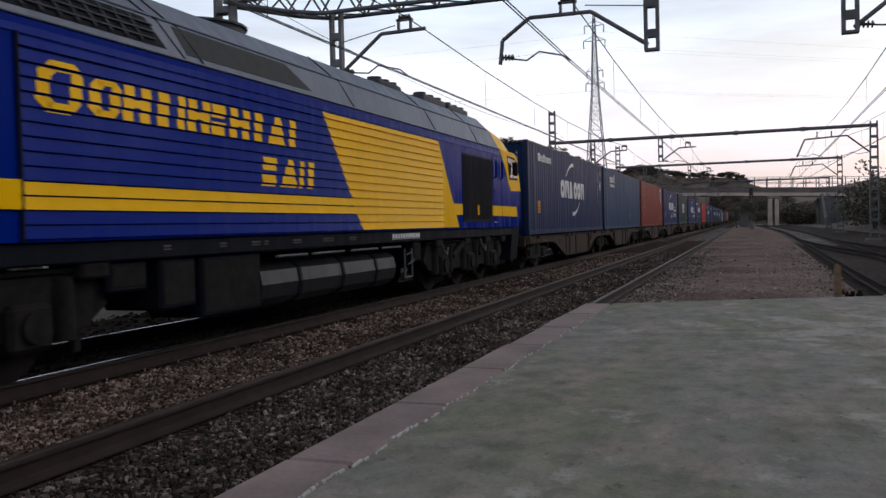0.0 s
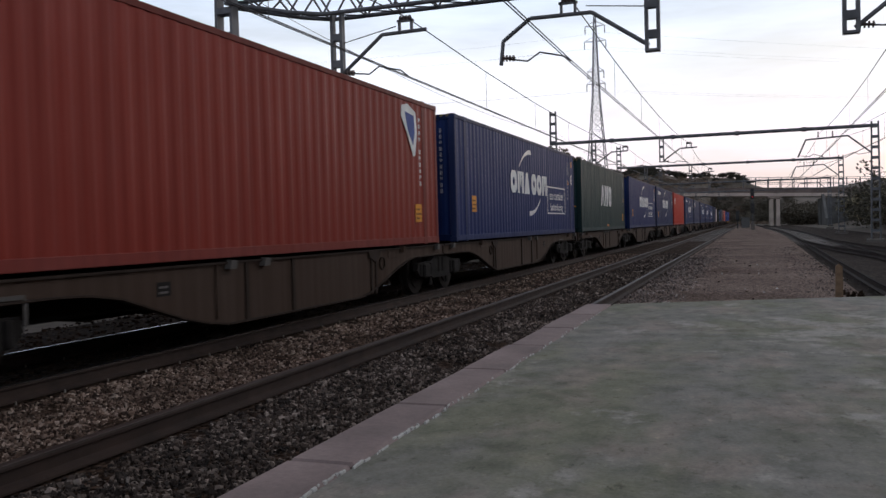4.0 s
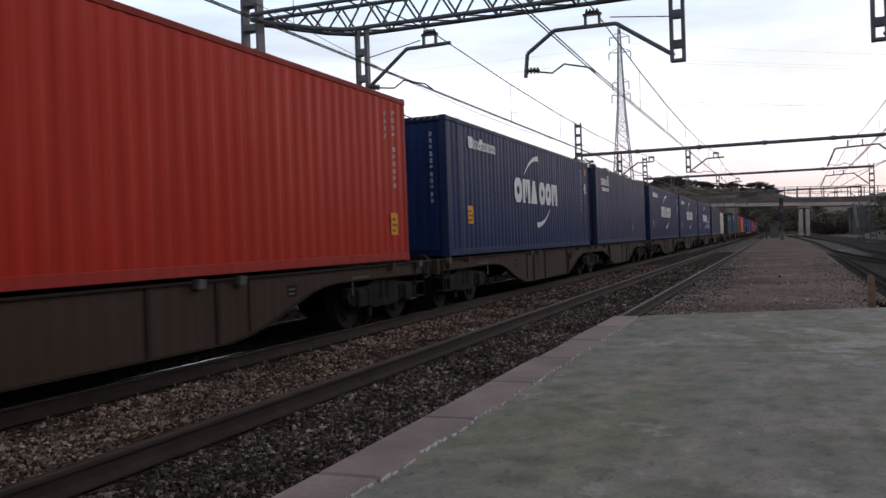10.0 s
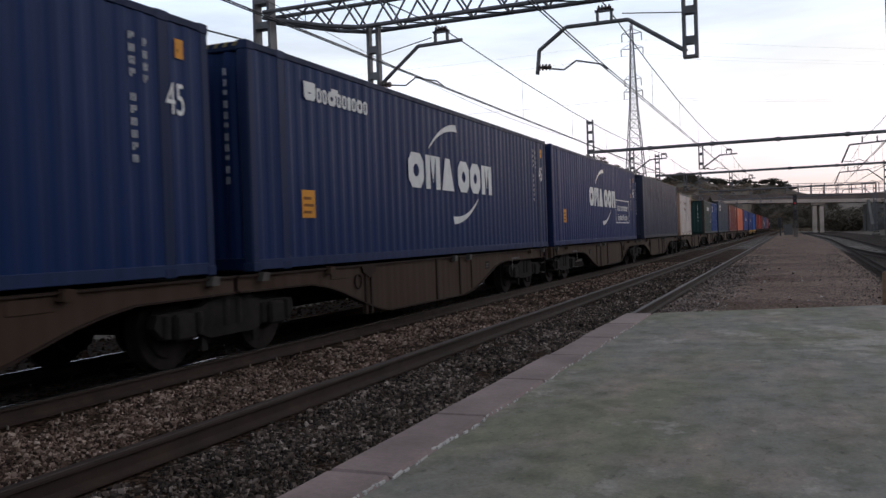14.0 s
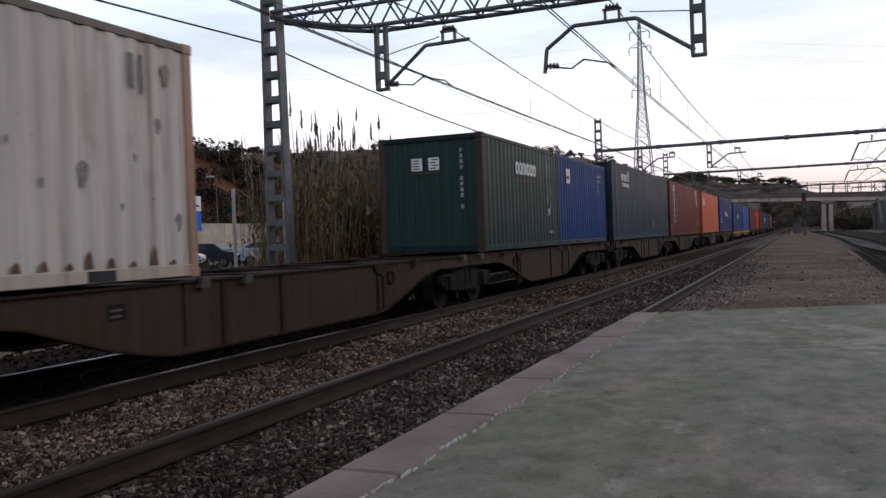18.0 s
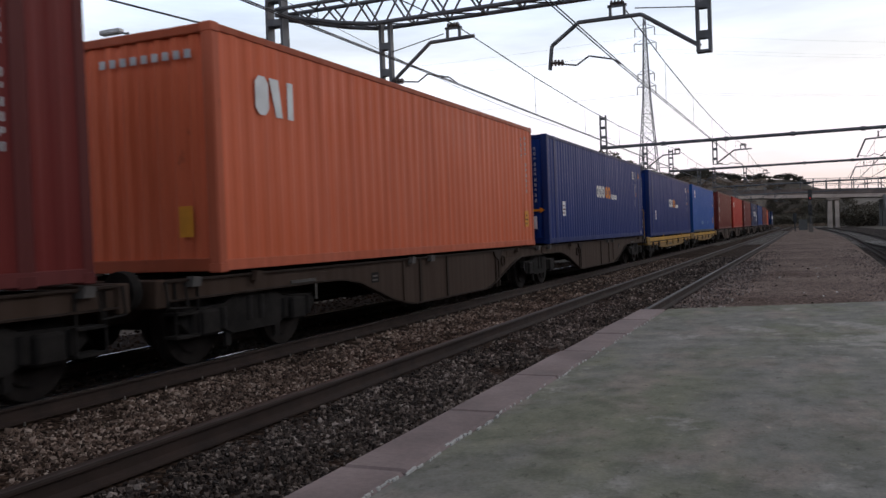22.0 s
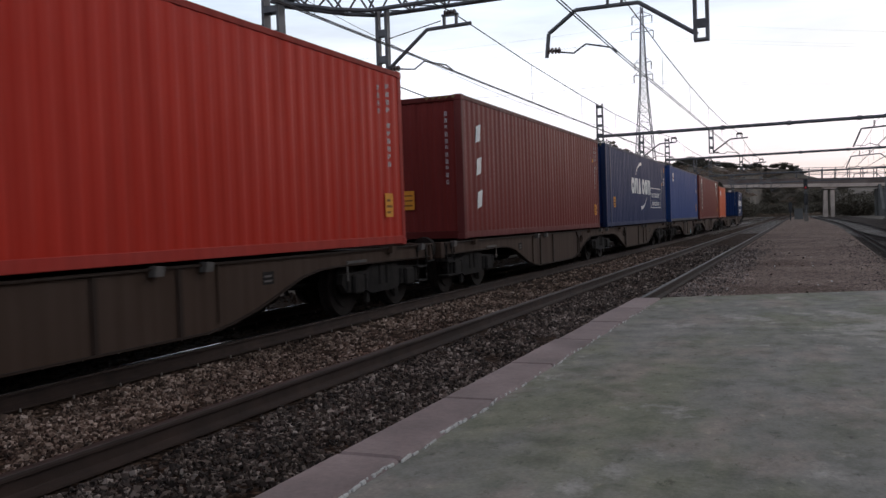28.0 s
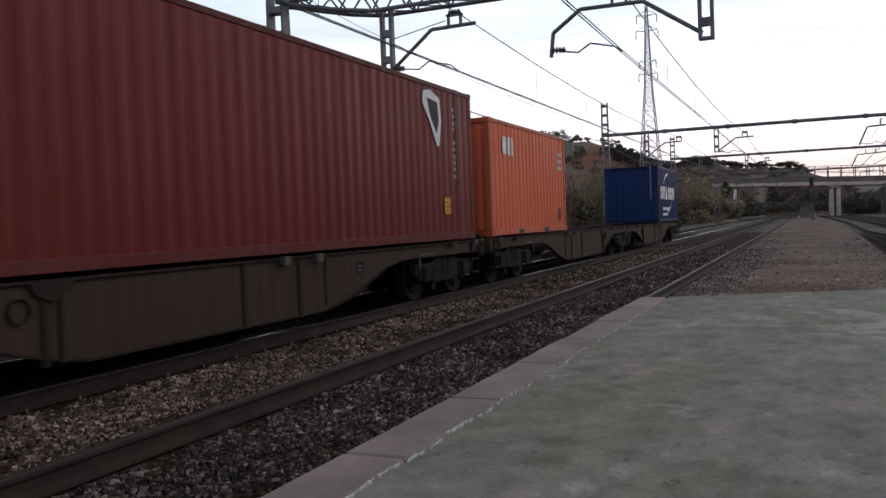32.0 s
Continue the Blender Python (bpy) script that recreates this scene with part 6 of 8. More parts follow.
        for k in (-1, 1):
            x = k * 1.12
            bg.prism([(y0 - 2.9, 0.66), (y0 - 2.6, 0.46), (y0 - 2.3, 0.42), (y0 + 2.3, 0.42), (y0 + 2.6, 0.46), (y0 + 2.9, 0.66), (y0 + 2.7, 0.98), (y0 - 2.7, 0.98)], 0, x - 0.07, x + 0.07)
            for dy in (-1.85, 0, 1.85):
                bg.box(x - 0.17, y0 + dy - 0.26, 0.3, x + 0.17, y0 + dy + 0.26, 0.74, 0.05)
                bg.tube((x + k * 0.1, y0 + dy, 0.53), (x + k * 0.21, y0 + dy, 0.53), 0.15, 12)
                for d in (-0.45, 0.45):
                    bg.tube((x + k * 0.05, y0 + dy + d, 0.36), (x + k * 0.05, y0 + dy + d, 0.96), 0.12, 10)
                bg.box(x - 0.06, y0 + dy + 0.62, 0.2, x + 0.02, y0 + dy + 0.74, 0.8, 0.02)
            for dy in (-0.95, 0.95):
                bg.tube((x + k * 0.14, y0 + dy - 0.36, 0.7), (x + k * 0.14, y0 + dy + 0.5, 1.02), 0.07, 8)
            bg.line([(x + k * 0.08, y0 - 2.8, 1.02), (x + k * 0.08, y0 + 2.8, 1.02)], 0.035, 6)
        frame_ = part("bogie", bg, M["grime"], w, "black three-axle bogie")
        for dy in (-1.85, 0, 1.85):
            for k in (-1, 1):
                part("wheel", WHEEL, None, frame_, at=Matrix.Translation((k * 0.83, y0 + dy, 0.53)) @ Matrix.Scale(1.16, 4) @ pose(0, 0, 0, 0, 0, 0 if k > 0 else 180))
        for k in (-2.3, -0.4, 1.2, 2.6):
            part("brake_unit", Build().box(1.05, y0 + k - 0.2, 0.92, 1.34, y0 + k + 0.2, 1.1, 0.03), M["grime"], frame_, "grimy brake unit")
        for k in (-2.2, 0.6):
            part("air_hose", Build().line([(1.3, y0 + k, 1.06), (1.36, y0 + k + 0.05, 0.85), (1.34, y0 + k + 0.3, 0.74), (1.3, y0 + k + 0.5, 0.9)], 0.025, 6), M["pale_print"], frame_)
    # slatted engine room side, painted in blue with a yellow flash and a yellow waist band
    edge = lambda z: 11.35 + (3.11 - z) * 0.74
    far = lambda z: 16.45 + (3.09 - z) * 0.69
    flash = part("yellow_panel", Build().prism([(S(edge(1.33)), 1.33), (S(far(1.33)), 1.33), (S(far(3.1)), 3.1), (S(edge(3.1)), 3.1)], 0, X, X + 0.004), yellow, w, "slanted yellow panel")
    for i in range(14):
        z0 = SLAT0 + i * SLAT
        z1 = min(z0 + SLAT - 0.014, 3.1)
        for side, a, b_ in ((0, lambda z: 5.75, edge), (1, edge, lambda z: min(far(z) - 0.12, 16.62))):
            vs = [(x, S(f(z)), z) for z, x in ((z0, X + 0.034), (z1, slat_x(X, z1)), (z0, X - 0.01), (z1, X - 0.01)) for f in (a, b_)]
            sl = Build().add(vs, [(0, 1, 3, 2), (4, 5, 1, 0), (2, 3, 7, 6), (0, 2, 6, 4), (1, 5, 7, 3)])
            part("slat", sl, yellow if side or i in (2, 3) else blue, flash if side else w)
    part("band", Build().prism([(S(0.6), 1.59), (S(5.72), 1.59), (S(5.72), 1.85), (S(0.6), 1.85)], 0, X, X + 0.03), yellow, w, "yellow waist band")
    part("band", Build().prism([(S(17.3), 1.6), (S(17.92), 1.6), (S(17.92), 1.84), (S(17.16), 1.84)], 0, X, X + 0.006), yellow, w)
    for s0 in (5.35, 5.72):
        part("joint", Build().box(X, S(s0), 1.3, X + 0.034, S(s0 + 0.025), 3.14), black, w)
    # the owner's name, as leaning plain shapes on the slats
    def leaning(y0, z0, k, hh, form):
        q = lambda u, v: (S(y0) + u * k + 0.14 * hh * v, z0 + v * hh)
        box_ = lambda u0, v0, u1, v1: [q(u0, v0), q(u1, v0), q(u1, v1), q(u0, v1)]
        t = min(0.42, 0.15 / k)
        return {"ring": [[q(0.0, 0.22), q(0.25, 0.0), q(0.25 + t * 0.6, 0.2), q(t, 0.32), q(t, 0.68), q(0.25 + t * 0.6, 0.8), q(0.25, 1.0), q(0.0, 0.78)], box_(0.25, 0.0, 0.78, 0.2), box_(0.25, 0.8, 0.78, 1.0), [q(1.0, 0.22), q(1.0, 0.78), q(0.78, 1.0), q(1 - t, 0.7), q(1 - t, 0.3), q(0.78, 0.0)]],
                "twin": [box_(0, 0, t, 1), box_(1 - t, 0, 1, 1), box_(t, 0.4, 1 - t, 0.6)], "bar": [box_(0.1, 0, 0.9, 1)], "wide_bar": [box_(0.22, 0, 0.72, 1)], "stack": [box_(0, 0, 0.8, 0.42), box_(0, 0.55, 0.8, 1)],
                "wedge": [[q(0, 0), q(1, 0), q(0.68, 1), q(0.42, 1)]]}[form]
    for y0, z0, hh, row in ((5.9, 2.47, 0.48, ((0.55, "ring"),)), (6.55, 2.49, 0.4, ((0.43, "ring"), (0.41, "twin"), (0.36, "wide_bar"), (0.15, "bar"), (0.41, "twin"), (0.33, "stack"), (0.42, "twin"), (0.36, "wide_bar"), (0.44, "wedge"), (0.32, "wide_bar"))), (9.62, 1.94, 0.38, ((0.42, "stack"), (0.44, "wedge"), (0.15, "bar"), (0.32, "wide_bar")))):
        for k, form in row:
            b = Build()
            for pts in leaning(y0, z0, k, hh, form):
                if form == "ring" and len(pts) > 4:
                    for tri in ([pts[0], pts[1], pts[2], pts[3]], [pts[0], pts[3], pts[4], pts[-1]], [pts[-1], pts[4], pts[5], pts[-2]]) if len(pts) == 8 else ([pts[0], pts[1], pts[3], pts[4]], [pts[1], pts[2], pts[3]], [pts[0], pts[4], pts[5]]):
                        on_slats(b, tri, X)
                else:
                    on_slats(b, pts, X)
            each_mark("name_strip", b, yellow, w)
            y0 += k + 0.045
    # underframe, tank, equipment boxes
    part("underframe", Build().box(-1.36, -11.2, 1.08, 1.36, 11.2, 1.3, 0.02), black, w, "black underframe")
    hull = [(1.22 * math.copysign(abs(math.cos(a)) ** 0.6, math.cos(a)), 0.62 + 0.38 * math.copysign(abs(math.sin(a)) ** 0.6, math.sin(a))) for a in (2 * math.pi * k / 20 for k in range(20))]
    tank = part("fuel_tank", Build().prism(hull, 1, S(9.9), S(14.5)), paint("tank_grey", (0.012, 0.012, 0.014), 0.3, 0.2, 0.35, 0.35), w, "dark rounded fuel tank")
    for y in (10.9, 12.3, 13.6):
        part("strap", Build().prism([(x * 1.012, 0.62 + (z - 0.62) * 1.03) for x, z in hull], 1, S(y), S(y + 0.09)), black, tank)
    # Pale bars stand in for the broken highlight along the tank's top edge.
    for y0, y1 in ((10.15, 11.0), (11.15, 12.2), (12.45, 13.5), (13.7, 14.55)):
        part("pipe", Build().line([(1.3, S(y0), 1.0), (1.3, S(y1), 1.0)], 0.022), M["steel"], w)
    for y0, y1, z0 in ((6.9, 7.5, 0.75), (7.7, 8.35, 0.5), (8.45, 9.75, 0.34), (15.2, 15.6, 0.7)):
        box_ = part("equipment_box", Build().box(0.5, S(y0), z0, 1.3, S(y1), 1.08, 0.03), black, w, "black equipment box")
        part("lid", Build().box(1.3, S(y0) + 0.05, z0 + 0.06, 1.31, S(y1) - 0.05, 1.02, 0.004), M["grime"], box_)
    part("step_loop", Build().line([(1.32, S(14.7), 0.95), (1.32, S(14.7), 0.42), (1.32, S(15.05), 0.42), (1.32, S(15.05), 0.95)], 0.02), M["steel"], w)
    part("step_loop", Build().line([(1.34, S(14.75), 0.84), (1.38, S(14.85), 0.88), (1.38, S(15.0), 0.72), (1.34, S(14.8), 0.66)], 0.015), M["steel"], w)
    b = Build()
    for i in range(11):
        b.box(1.36, S(14.05 + i * 0.125), 1.16, 1.364, S(14.14 + i * 0.125), 1.24)
    b.box(1.36, S(14.03), 1.14, 1.364, S(15.4), 1.148)
    part("number_bars", b, M["white"], w, "row of small white bars")
    for y, k in ((7.7, 0.12), (8.75, 0.14), (9.45, 0.2), (9.75, 0.1), (10.5, 0.24), (11.4, 0.34), (12.3, 0.24)):
        part("stencil", Build().box(1.36, S(y), 1.17, 1.364, S(y + k), 1.185).box(1.36, S(y), 1.2, 1.364, S(y + k), 1.225), M["pale_print"], w)


M["roof_panel"] = plain("dull_roof_panel", (0.05, 0.05, 0.05), 0.8, vary=0.15, relief=0.05)
M["cab_glass"] = plain("cab_glass", (0.05, 0.06, 0.07), 0.06, vary=0.05, relief=0, gloss=1.0)
locomotive()


# ---------------------------------------------------------------- overhead line
def ladder_post(b, x, y, z0, z1, w0, w1, deep=0.2):
    """Two steel channels joined by flat plates."""
    for s in (-1, 1):
        xa, xb = x + s * w0 / 2, x + s * w1 / 2
        t = 0.035
        b.add([(xa - t, y - deep / 2, z0), (xa + t, y - deep / 2, z0), (xa + t, y + deep / 2, z0), (xa - t, y + deep / 2, z0), (xb - t, y - deep / 2, z1), (xb + t, y - deep / 2, z1), (xb + t, y + deep / 2, z1), (xb - t, y + deep / 2, z1)],
              [(3, 2, 1, 0), (4, 5, 6, 7), (0, 1, 5, 4), (1, 2, 6, 5), (2, 3, 7, 6), (3, 0, 4, 7)])
    z = z0 + 0.25
    while z < z1 - 0.1:
        w = w0 + (w1 - w0) * (z - z0) / (z1 - z0)
        b.box(x - w / 2, y - deep / 2 - 0.008, z, x + w / 2, y - deep / 2 + 0.004, z + 0.16)
        b.box(x - w / 2, y + deep / 2 - 0.004, z, x + w / 2, y + deep / 2 + 0.008, z + 0.16)
        z += 0.62


def insulator(b, p, q, r=0.05, n=5):
    """A rod with sheds, turned in one piece."""
    p, q = Vector(p), Vector(q)
    d = q - p
    u = d.orthogonal().normalized()
    w = d.normalized().cross(u)
    rows = []
    for i in range(n):
        for f, k in ((0.0, 0.4), (0.28, 0.4), (0.3, 1.0), (0.7, 1.0), (0.72, 0.4), (1.0, 0.4)):
            at = p + d * ((i + f) / n)
            rows.append([at + (u * math.cos(a) + w * math.sin(a)) * (r * k) for a in (2 * math.pi * j / 10 for j in range(11))])
    return b.sheet(rows)


def hanger(g, y, post_x, pts, wire_x, arm, bracket_x, low, top):
    """A dropper post below the beam with its bracket and registration arm."""
    b = Build()
    ladder_post(b, post_x, y, low, top, 0.24, 0.24, 0.16)
    b.box(post_x - 0.15, y - 0.1, low - 0.03, post_x + 0.15, y + 0.1, low + 0.02)
    d = part("dropper_post", b, M["steel"], g, "short laddered steel dropper post")
    b = Build().line([(x, y, z) for x, z in pts], 0.045, 8)
    part("bracket_tube", b, M["steel"], d, "bent bracket tube")
    zt = max(z for _, z in pts)
    b = Build()
    for s in (-1, 1):
        b.box(bracket_x + s * 0.15 - 0.025, y - 0.04, zt, bracket_x + s * 0.15 + 0.025, y + 0.04, zt + 0.26)
    b.box(bracket_x - 0.2, y - 0.04, zt + 0.22, bracket_x + 0.2, y + 0.04, zt + 0.27)
    part("saddle", b, M["steel"], d)
    b = Build()
    insulator(b, (bracket_x - 0.15, y, zt + 0.3), (bracket_x + 0.15, y, zt + 0.3), 0.07, 4)
    part("insulator", b, M["insulator"], d, "dark ribbed insulator")
    b = Build()
    s = 1 if arm[-1][0] > arm[0][0] else -1
    insulator(b, (arm[0][0], y, arm[0][1]), (arm[0][0] + s * 0.3, y, arm[0][1] - 0.02), 0.07, 4)
    part("insulator", b, M["insulator"], d, "dark ribbed insulator")
    part("registration_arm", Build().line([(x, y, z) for x, z in arm], 0.018, 6), M["steel"], d, "thin bent registration arm")


def stay(g, a, b_):
    part("stay", Build().line([a, b_], 0.012, 5), M["wire"], g)


def portal_truss():
    y = 18.3
    g = thing("catenary_portal", "grey steel portal with latticed beam over the tracks", "catenary portal", (0, 0, 0), "overhead line portals")
    for x in (-12.15, 9.6):
        b = Build()
        ladder_post(b, x, y, -0.3, 7.7, 0.62, 0.40, 0.3)
        p = part("mast", b, M["steel"], g, "laddered steel mast")
        part("footing", Build().box(x - 0.5, y - 0.4, -0.45, x + 0.5, y + 0.4, 0.02, 0.04), M["sleeper"], p, "concrete footing")
    chords, web = {}, Build()
    def low(x):
        return 6.98 - 0.56 * min(1.0, (x + 12.0) / 2.4, (9.6 - x) / 2.4)
    n = 24
    xs = [-12.0 + 21.4 * i / n for i in range(n + 1)]
    for yy in (y - 0.28, y + 0.28):
        for x0, x1 in zip(xs, xs[1:]):
            chords.setdefault((yy, 0), Build()).tube((x0, yy, low(x0)), (x1, yy, low(x1)), 0.05, 6)
            chords.setdefault((yy, 1), Build()).tube((x0, yy, 7.12), (x1, yy, 7.12), 0.05, 6)
        for i, (x0, x1) in enumerate(zip(xs, xs[1:])):
            if 7.12 - low((x0 + x1) / 2) > 0.2:
                xm = (x0 + x1) / 2
                web.tube((x0, yy, low(x0)), (xm, yy, 7.12), 0.026, 5)
                web.tube((xm, yy, 7.12), (x1, yy, low(x1)), 0.026, 5)
    for i, x in enumerate(xs):
        web.tube((x, y - 0.28, low(x)), (x, y + 0.28, low(x)), 0.022, 5)
        web.tube((x, y - 0.28, 7.12), (x, y + 0.28, 7.12), 0.022, 5)
        if i:
            web.tube((xs[i - 1], y - 0.28, low(xs[i - 1])), (x, y + 0.28, low(x)), 0.018, 5)
    for b in chords.values():
        part("beam_chord", b, M["steel"], g, "truss chord")
    part("beam_lattice", web, M["steel"], g, "truss lattice")
    hanger(g, y, -9.1, [(-9.0, 5.02), (-7.95, 5.86), (-6.85, 5.88)], TRAIN_X, [(-8.98, 5.06), (-8.3, 4.98), (-8.05, 5.14), (-7.5, 5.0), (-7.33, 4.86)], -7.36, 4.95, 6.5)
    stay(g, (-9.0, y, 5.75), (-7.6, y, 6.02))
    hanger(g, y, -1.82, [(-1.9, 5.04), (-3.08, 5.85), (-4.42, 5.86), (-5.04, 5.42), (-5.1, 4.9)], NEAR_X, [(-5.08, 5.05), (-4.5, 4.94), (-4.22, 5.11), (-3.7, 4.98), (-3.54, 4.86)], -3.58, 4.93, 6.5)
    stay(g, (-1.9, y, 5.85), (-3.2, y, 6.0))
    hanger(g, y, 1.93, [(2.0, 5.0), (3.1, 5.85), (4.2, 5.85)], 3.45, [(2.05, 5.05), (2.7, 4.98), (2.95, 5.12), (3.4, 5.0), (3.55, 4.86)], 3.5, 4.92, 6.5)
    return g


def portal_tube(y, left, right, drops, z=6.75, height=8.9):
    g = thing("catenary_portal", "slim grey steel portal with a tubular beam over the tracks", "catenary portal", (0, 0, 0), "overhead line portals")
    for x, top in ((left, height), (right, z + 0.25)):
        b = Build()
        ladder_post(b, x, y, terrain(x, y) - 0.2, top, 0.5, 0.36, 0.26)
        p = part("mast", b, M["steel"], g, "laddered steel mast")
        part("footing", Build().box(x - 0.5, y - 0.4, terrain(x, y) - 0.3, x + 0.5, y + 0.4, terrain(x, y) + 0.25, 0.04), M["sleeper"], p, "concrete footing")
    b = Build().tube((left - 0.2, y, z), (right + 0.2, y, z), 0.11, 10)
    n = 5
    for i in range(1, n):
        x = left + (right - left) * i / n
        b.tube((x - 0.12, y, z), (x + 0.12, y, z), 0.15, 10)
    part("beam", b, M["steel"], g, "tubular beam")
    for post_x, way, wire_x in drops:
        s = way
        hanger(g, y, post_x, [(post_x + s * 0.1, 5.25), (post_x + s * 1.15, 6.0), (post_x + s * 2.2, 6.03)], wire_x,
               [(post_x + s * 0.15, 5.22), (post_x + s * 0.75, 5.1), (post_x + s * 0.95, 5.22), (wire_x - s * 0.1, 5.1), (wire_x, 4.98)], wire_x, 5.2, z)
    return g


portal_truss()
portal_tube(56.5, -12.25, 7.15, [(-9.55, 1, -7.5), (-5.2, 1, -3.5), ])
portal_tube(85.5, -12.0, 8.0, [(-9.4, 1, -7.3), (-5.2, 1, -3.4), ])
portal_tube(128.0, -12.0, 10.5, [(-9.4, 1, -7.5), (-5.2, 1, -3.5), ])
portal_tube(170.0, -12.0, 14.0, [(-9.4, 1, -7.3), (-5.2, 1, -3.4)])


def mast_bracket(y, x, wire_x, k=1.0):
    """A wide bent bracket from a mast over the sidings, with stand-off insulators and two arms."""
    g = thing("catenary_bracket", "wide bent steel bracket carrying wires over the sidings", "catenary bracket", (0, y, 0), "siding wire brackets")
    pts = [(x - 0.2, 5.15), (x - 1.45, 6.22), (x - 3.8, 6.1), (x - 4.25, 5.05)]
    part("bracket_tube", Build().line([(a, 0, z) for a, z in pts], 0.05, 8), M["steel"], g, "bent bracket tube")
    part("stay", Build().line([(x - 0.15, 0, 6.6), (x - 1.45, 0, 6.22)], 0.015, 5), M["wire"], g)
    for dx in (2.3, 3.1):
        b = Build()
        insulator(b, (x - dx, 0, 6.2), (x - dx, 0, 6.55), 0.06, 4)
        part("insulator", b, M["insulator"], g, "dark ribbed insulator")
    for x0, s in ((x - 4.2, 1), (x - 0.3, -1)):
        part("registration_arm", Build().line([(x0, 0, 5.15), (x0 + s * 0.6, 0, 5.08), (x0 + s * 0.85, 0, 5.22), (x0 + s * 1.4, 0, 5.0)], 0.018, 6), M["steel"], g, "thin bent registration arm")


mast_bracket(56.5, 7.15, 3.9)
mast_bracket(85.5, 8.0, 4.3)
mast_bracket(128.0, 10.5, 7.0)


def catenary(label, supports):
    """Contact wire, sagging messenger and droppers between supports (x, y, contact z, messenger z)."""
    g = thing("overhead_wire", label, "overhead wire", (0, 0, 0), "overhead wires")
    contact, mess = Build(), Build()
    for (x0, y0, c0, m0), (x1, y1, c1, m1) in zip(supports, supports[1:]):
        span = y1 - y0
        n = max(6, int(span / 5.5))
        pts = []
        for i in range(n + 1):
            t = i / n
            pts.append((x0 + (x1 - x0) * t, y0 + span * t, m0 + (m1 - m0) * t - 0.5 * (span / 45) * 4 * t * (1 - t)))
        mess.line(pts, 0.014, 5)
        contact.tube((x0 - 0.03, y0, c0), (x1 - 0.03, y1, c1), 0.012, 5).tube((x0 + 0.03, y0, c0), (x1 + 0.03, y1, c1), 0.012, 5)
        for i in range(1, n):
            tt = i / n
            z = m0 + (m1 - m0) * tt - 0.5 * (span / 45) * 4 * tt * (1 - tt)
            x = x0 + (x1 - x0) * tt
            part("dropper", Build().tube((x, y0 + span * tt, c0 + (c1 - c0) * tt), (x, y0 + span * tt, z), 0.006, 4), M["wire"], g)
    part("contact_wire", contact, M["wire"], g)
    part("messenger_wire", mess, M["wire"], g)


catenary("twin contact wire with messenger over the train's track", [(-7.4, -30, 4.84, 6.2), (-7.33, 18.3, 4.84, 6.2), (-7.5, 56.5, 4.96, 6.32), (-7.3, 85.5, 4.96, 6.32), (-7.5, 128, 4.96, 6.32), (-7.3, 170, 4.96, 6.32), (-7.4, 215, 4.96, 5.6)])
catenary("twin contact wire with messenger over the empty track", [(-3.2, -30, 4.84, 6.2), (-3.54, 18.3, 4.84, 6.2), (-3.5, 56.5, 4.96, 6.32), (-3.4, 85.5, 4.96, 6.32), (-3.5, 128, 4.96, 6.32), (-3.4, 170, 4.96, 6.32), (-3.4, 215, 4.96, 5.6)])
catenary("twin contact wire with messenger over the branch siding", [(7.4, -30, 4.84, 6.3), (6.6, 18.3, 4.84, 6.3), (5.6, 56.5, 4.96, 6.5), (5.2, 85.5, 4.96, 6.4)])
catenary("twin contact wire with messenger over the siding", [(3.3, -30, 4.84, 6.2), (3.55, 18.3, 4.84, 6.2), (4.1, 56.5, 4.96, 6.45), (4.4, 85.5, 4.96, 6.45), (4.0, 128, 4.96, 6.4), (3.0, 215, 4.96, 5.6)])


def feeder(label, x, z, r, sag, pts_y):
    b = Build()
    for y0, y1 in zip(pts_y, pts_y[1:]):
        n = 10
        b.line([(x, y0 + (y1 - y0) * i / n, z - sag * 4 * (i / n) * (1 - i / n)) for i in range(n + 1)], r, 5)
    solid("feeder_cable", b, M["wire"], label, "cable")


feeder("black feeder cable slung along the masts", -12.4, 6.45, 0.022, 0.7, [-35, 18.1, 56.5, 85.5, 128, 170])
feeder("thin earth wire along the masts", -11.9, 7.4, 0.008, 0.6, [-35, 18.3, 56.5, 85.5, 128, 170])


# ---------------------------------------------------------------- keyed motion
def motions():
    for ob, along, z in TRAIN:
        walk(ob, [(t, pose(TRAIN_X, along - gone, z)) for t, gone in GONE])


# ---------------------------------------------------------------- foliage tools
def leaf_mat(name, stops):
    m, n, l, b = shader(name, 0.75)
    g = n.new("ShaderNodeNewGeometry")
    o = n.new("ShaderNodeObjectInfo")
    col = ramp(n, l, g.outputs["Random Per Island"], stops).outputs[0]
    tint = ramp(n, l, o.outputs["Random"], ((0.0, (0.7, 0.72, 0.7)), (1.0, (1.15, 1.1, 1.0)))).outputs[0]
    l.new(mix(n, l, 1.0, col, tint, "MULTIPLY"), b.inputs["Base Color"])
    return m


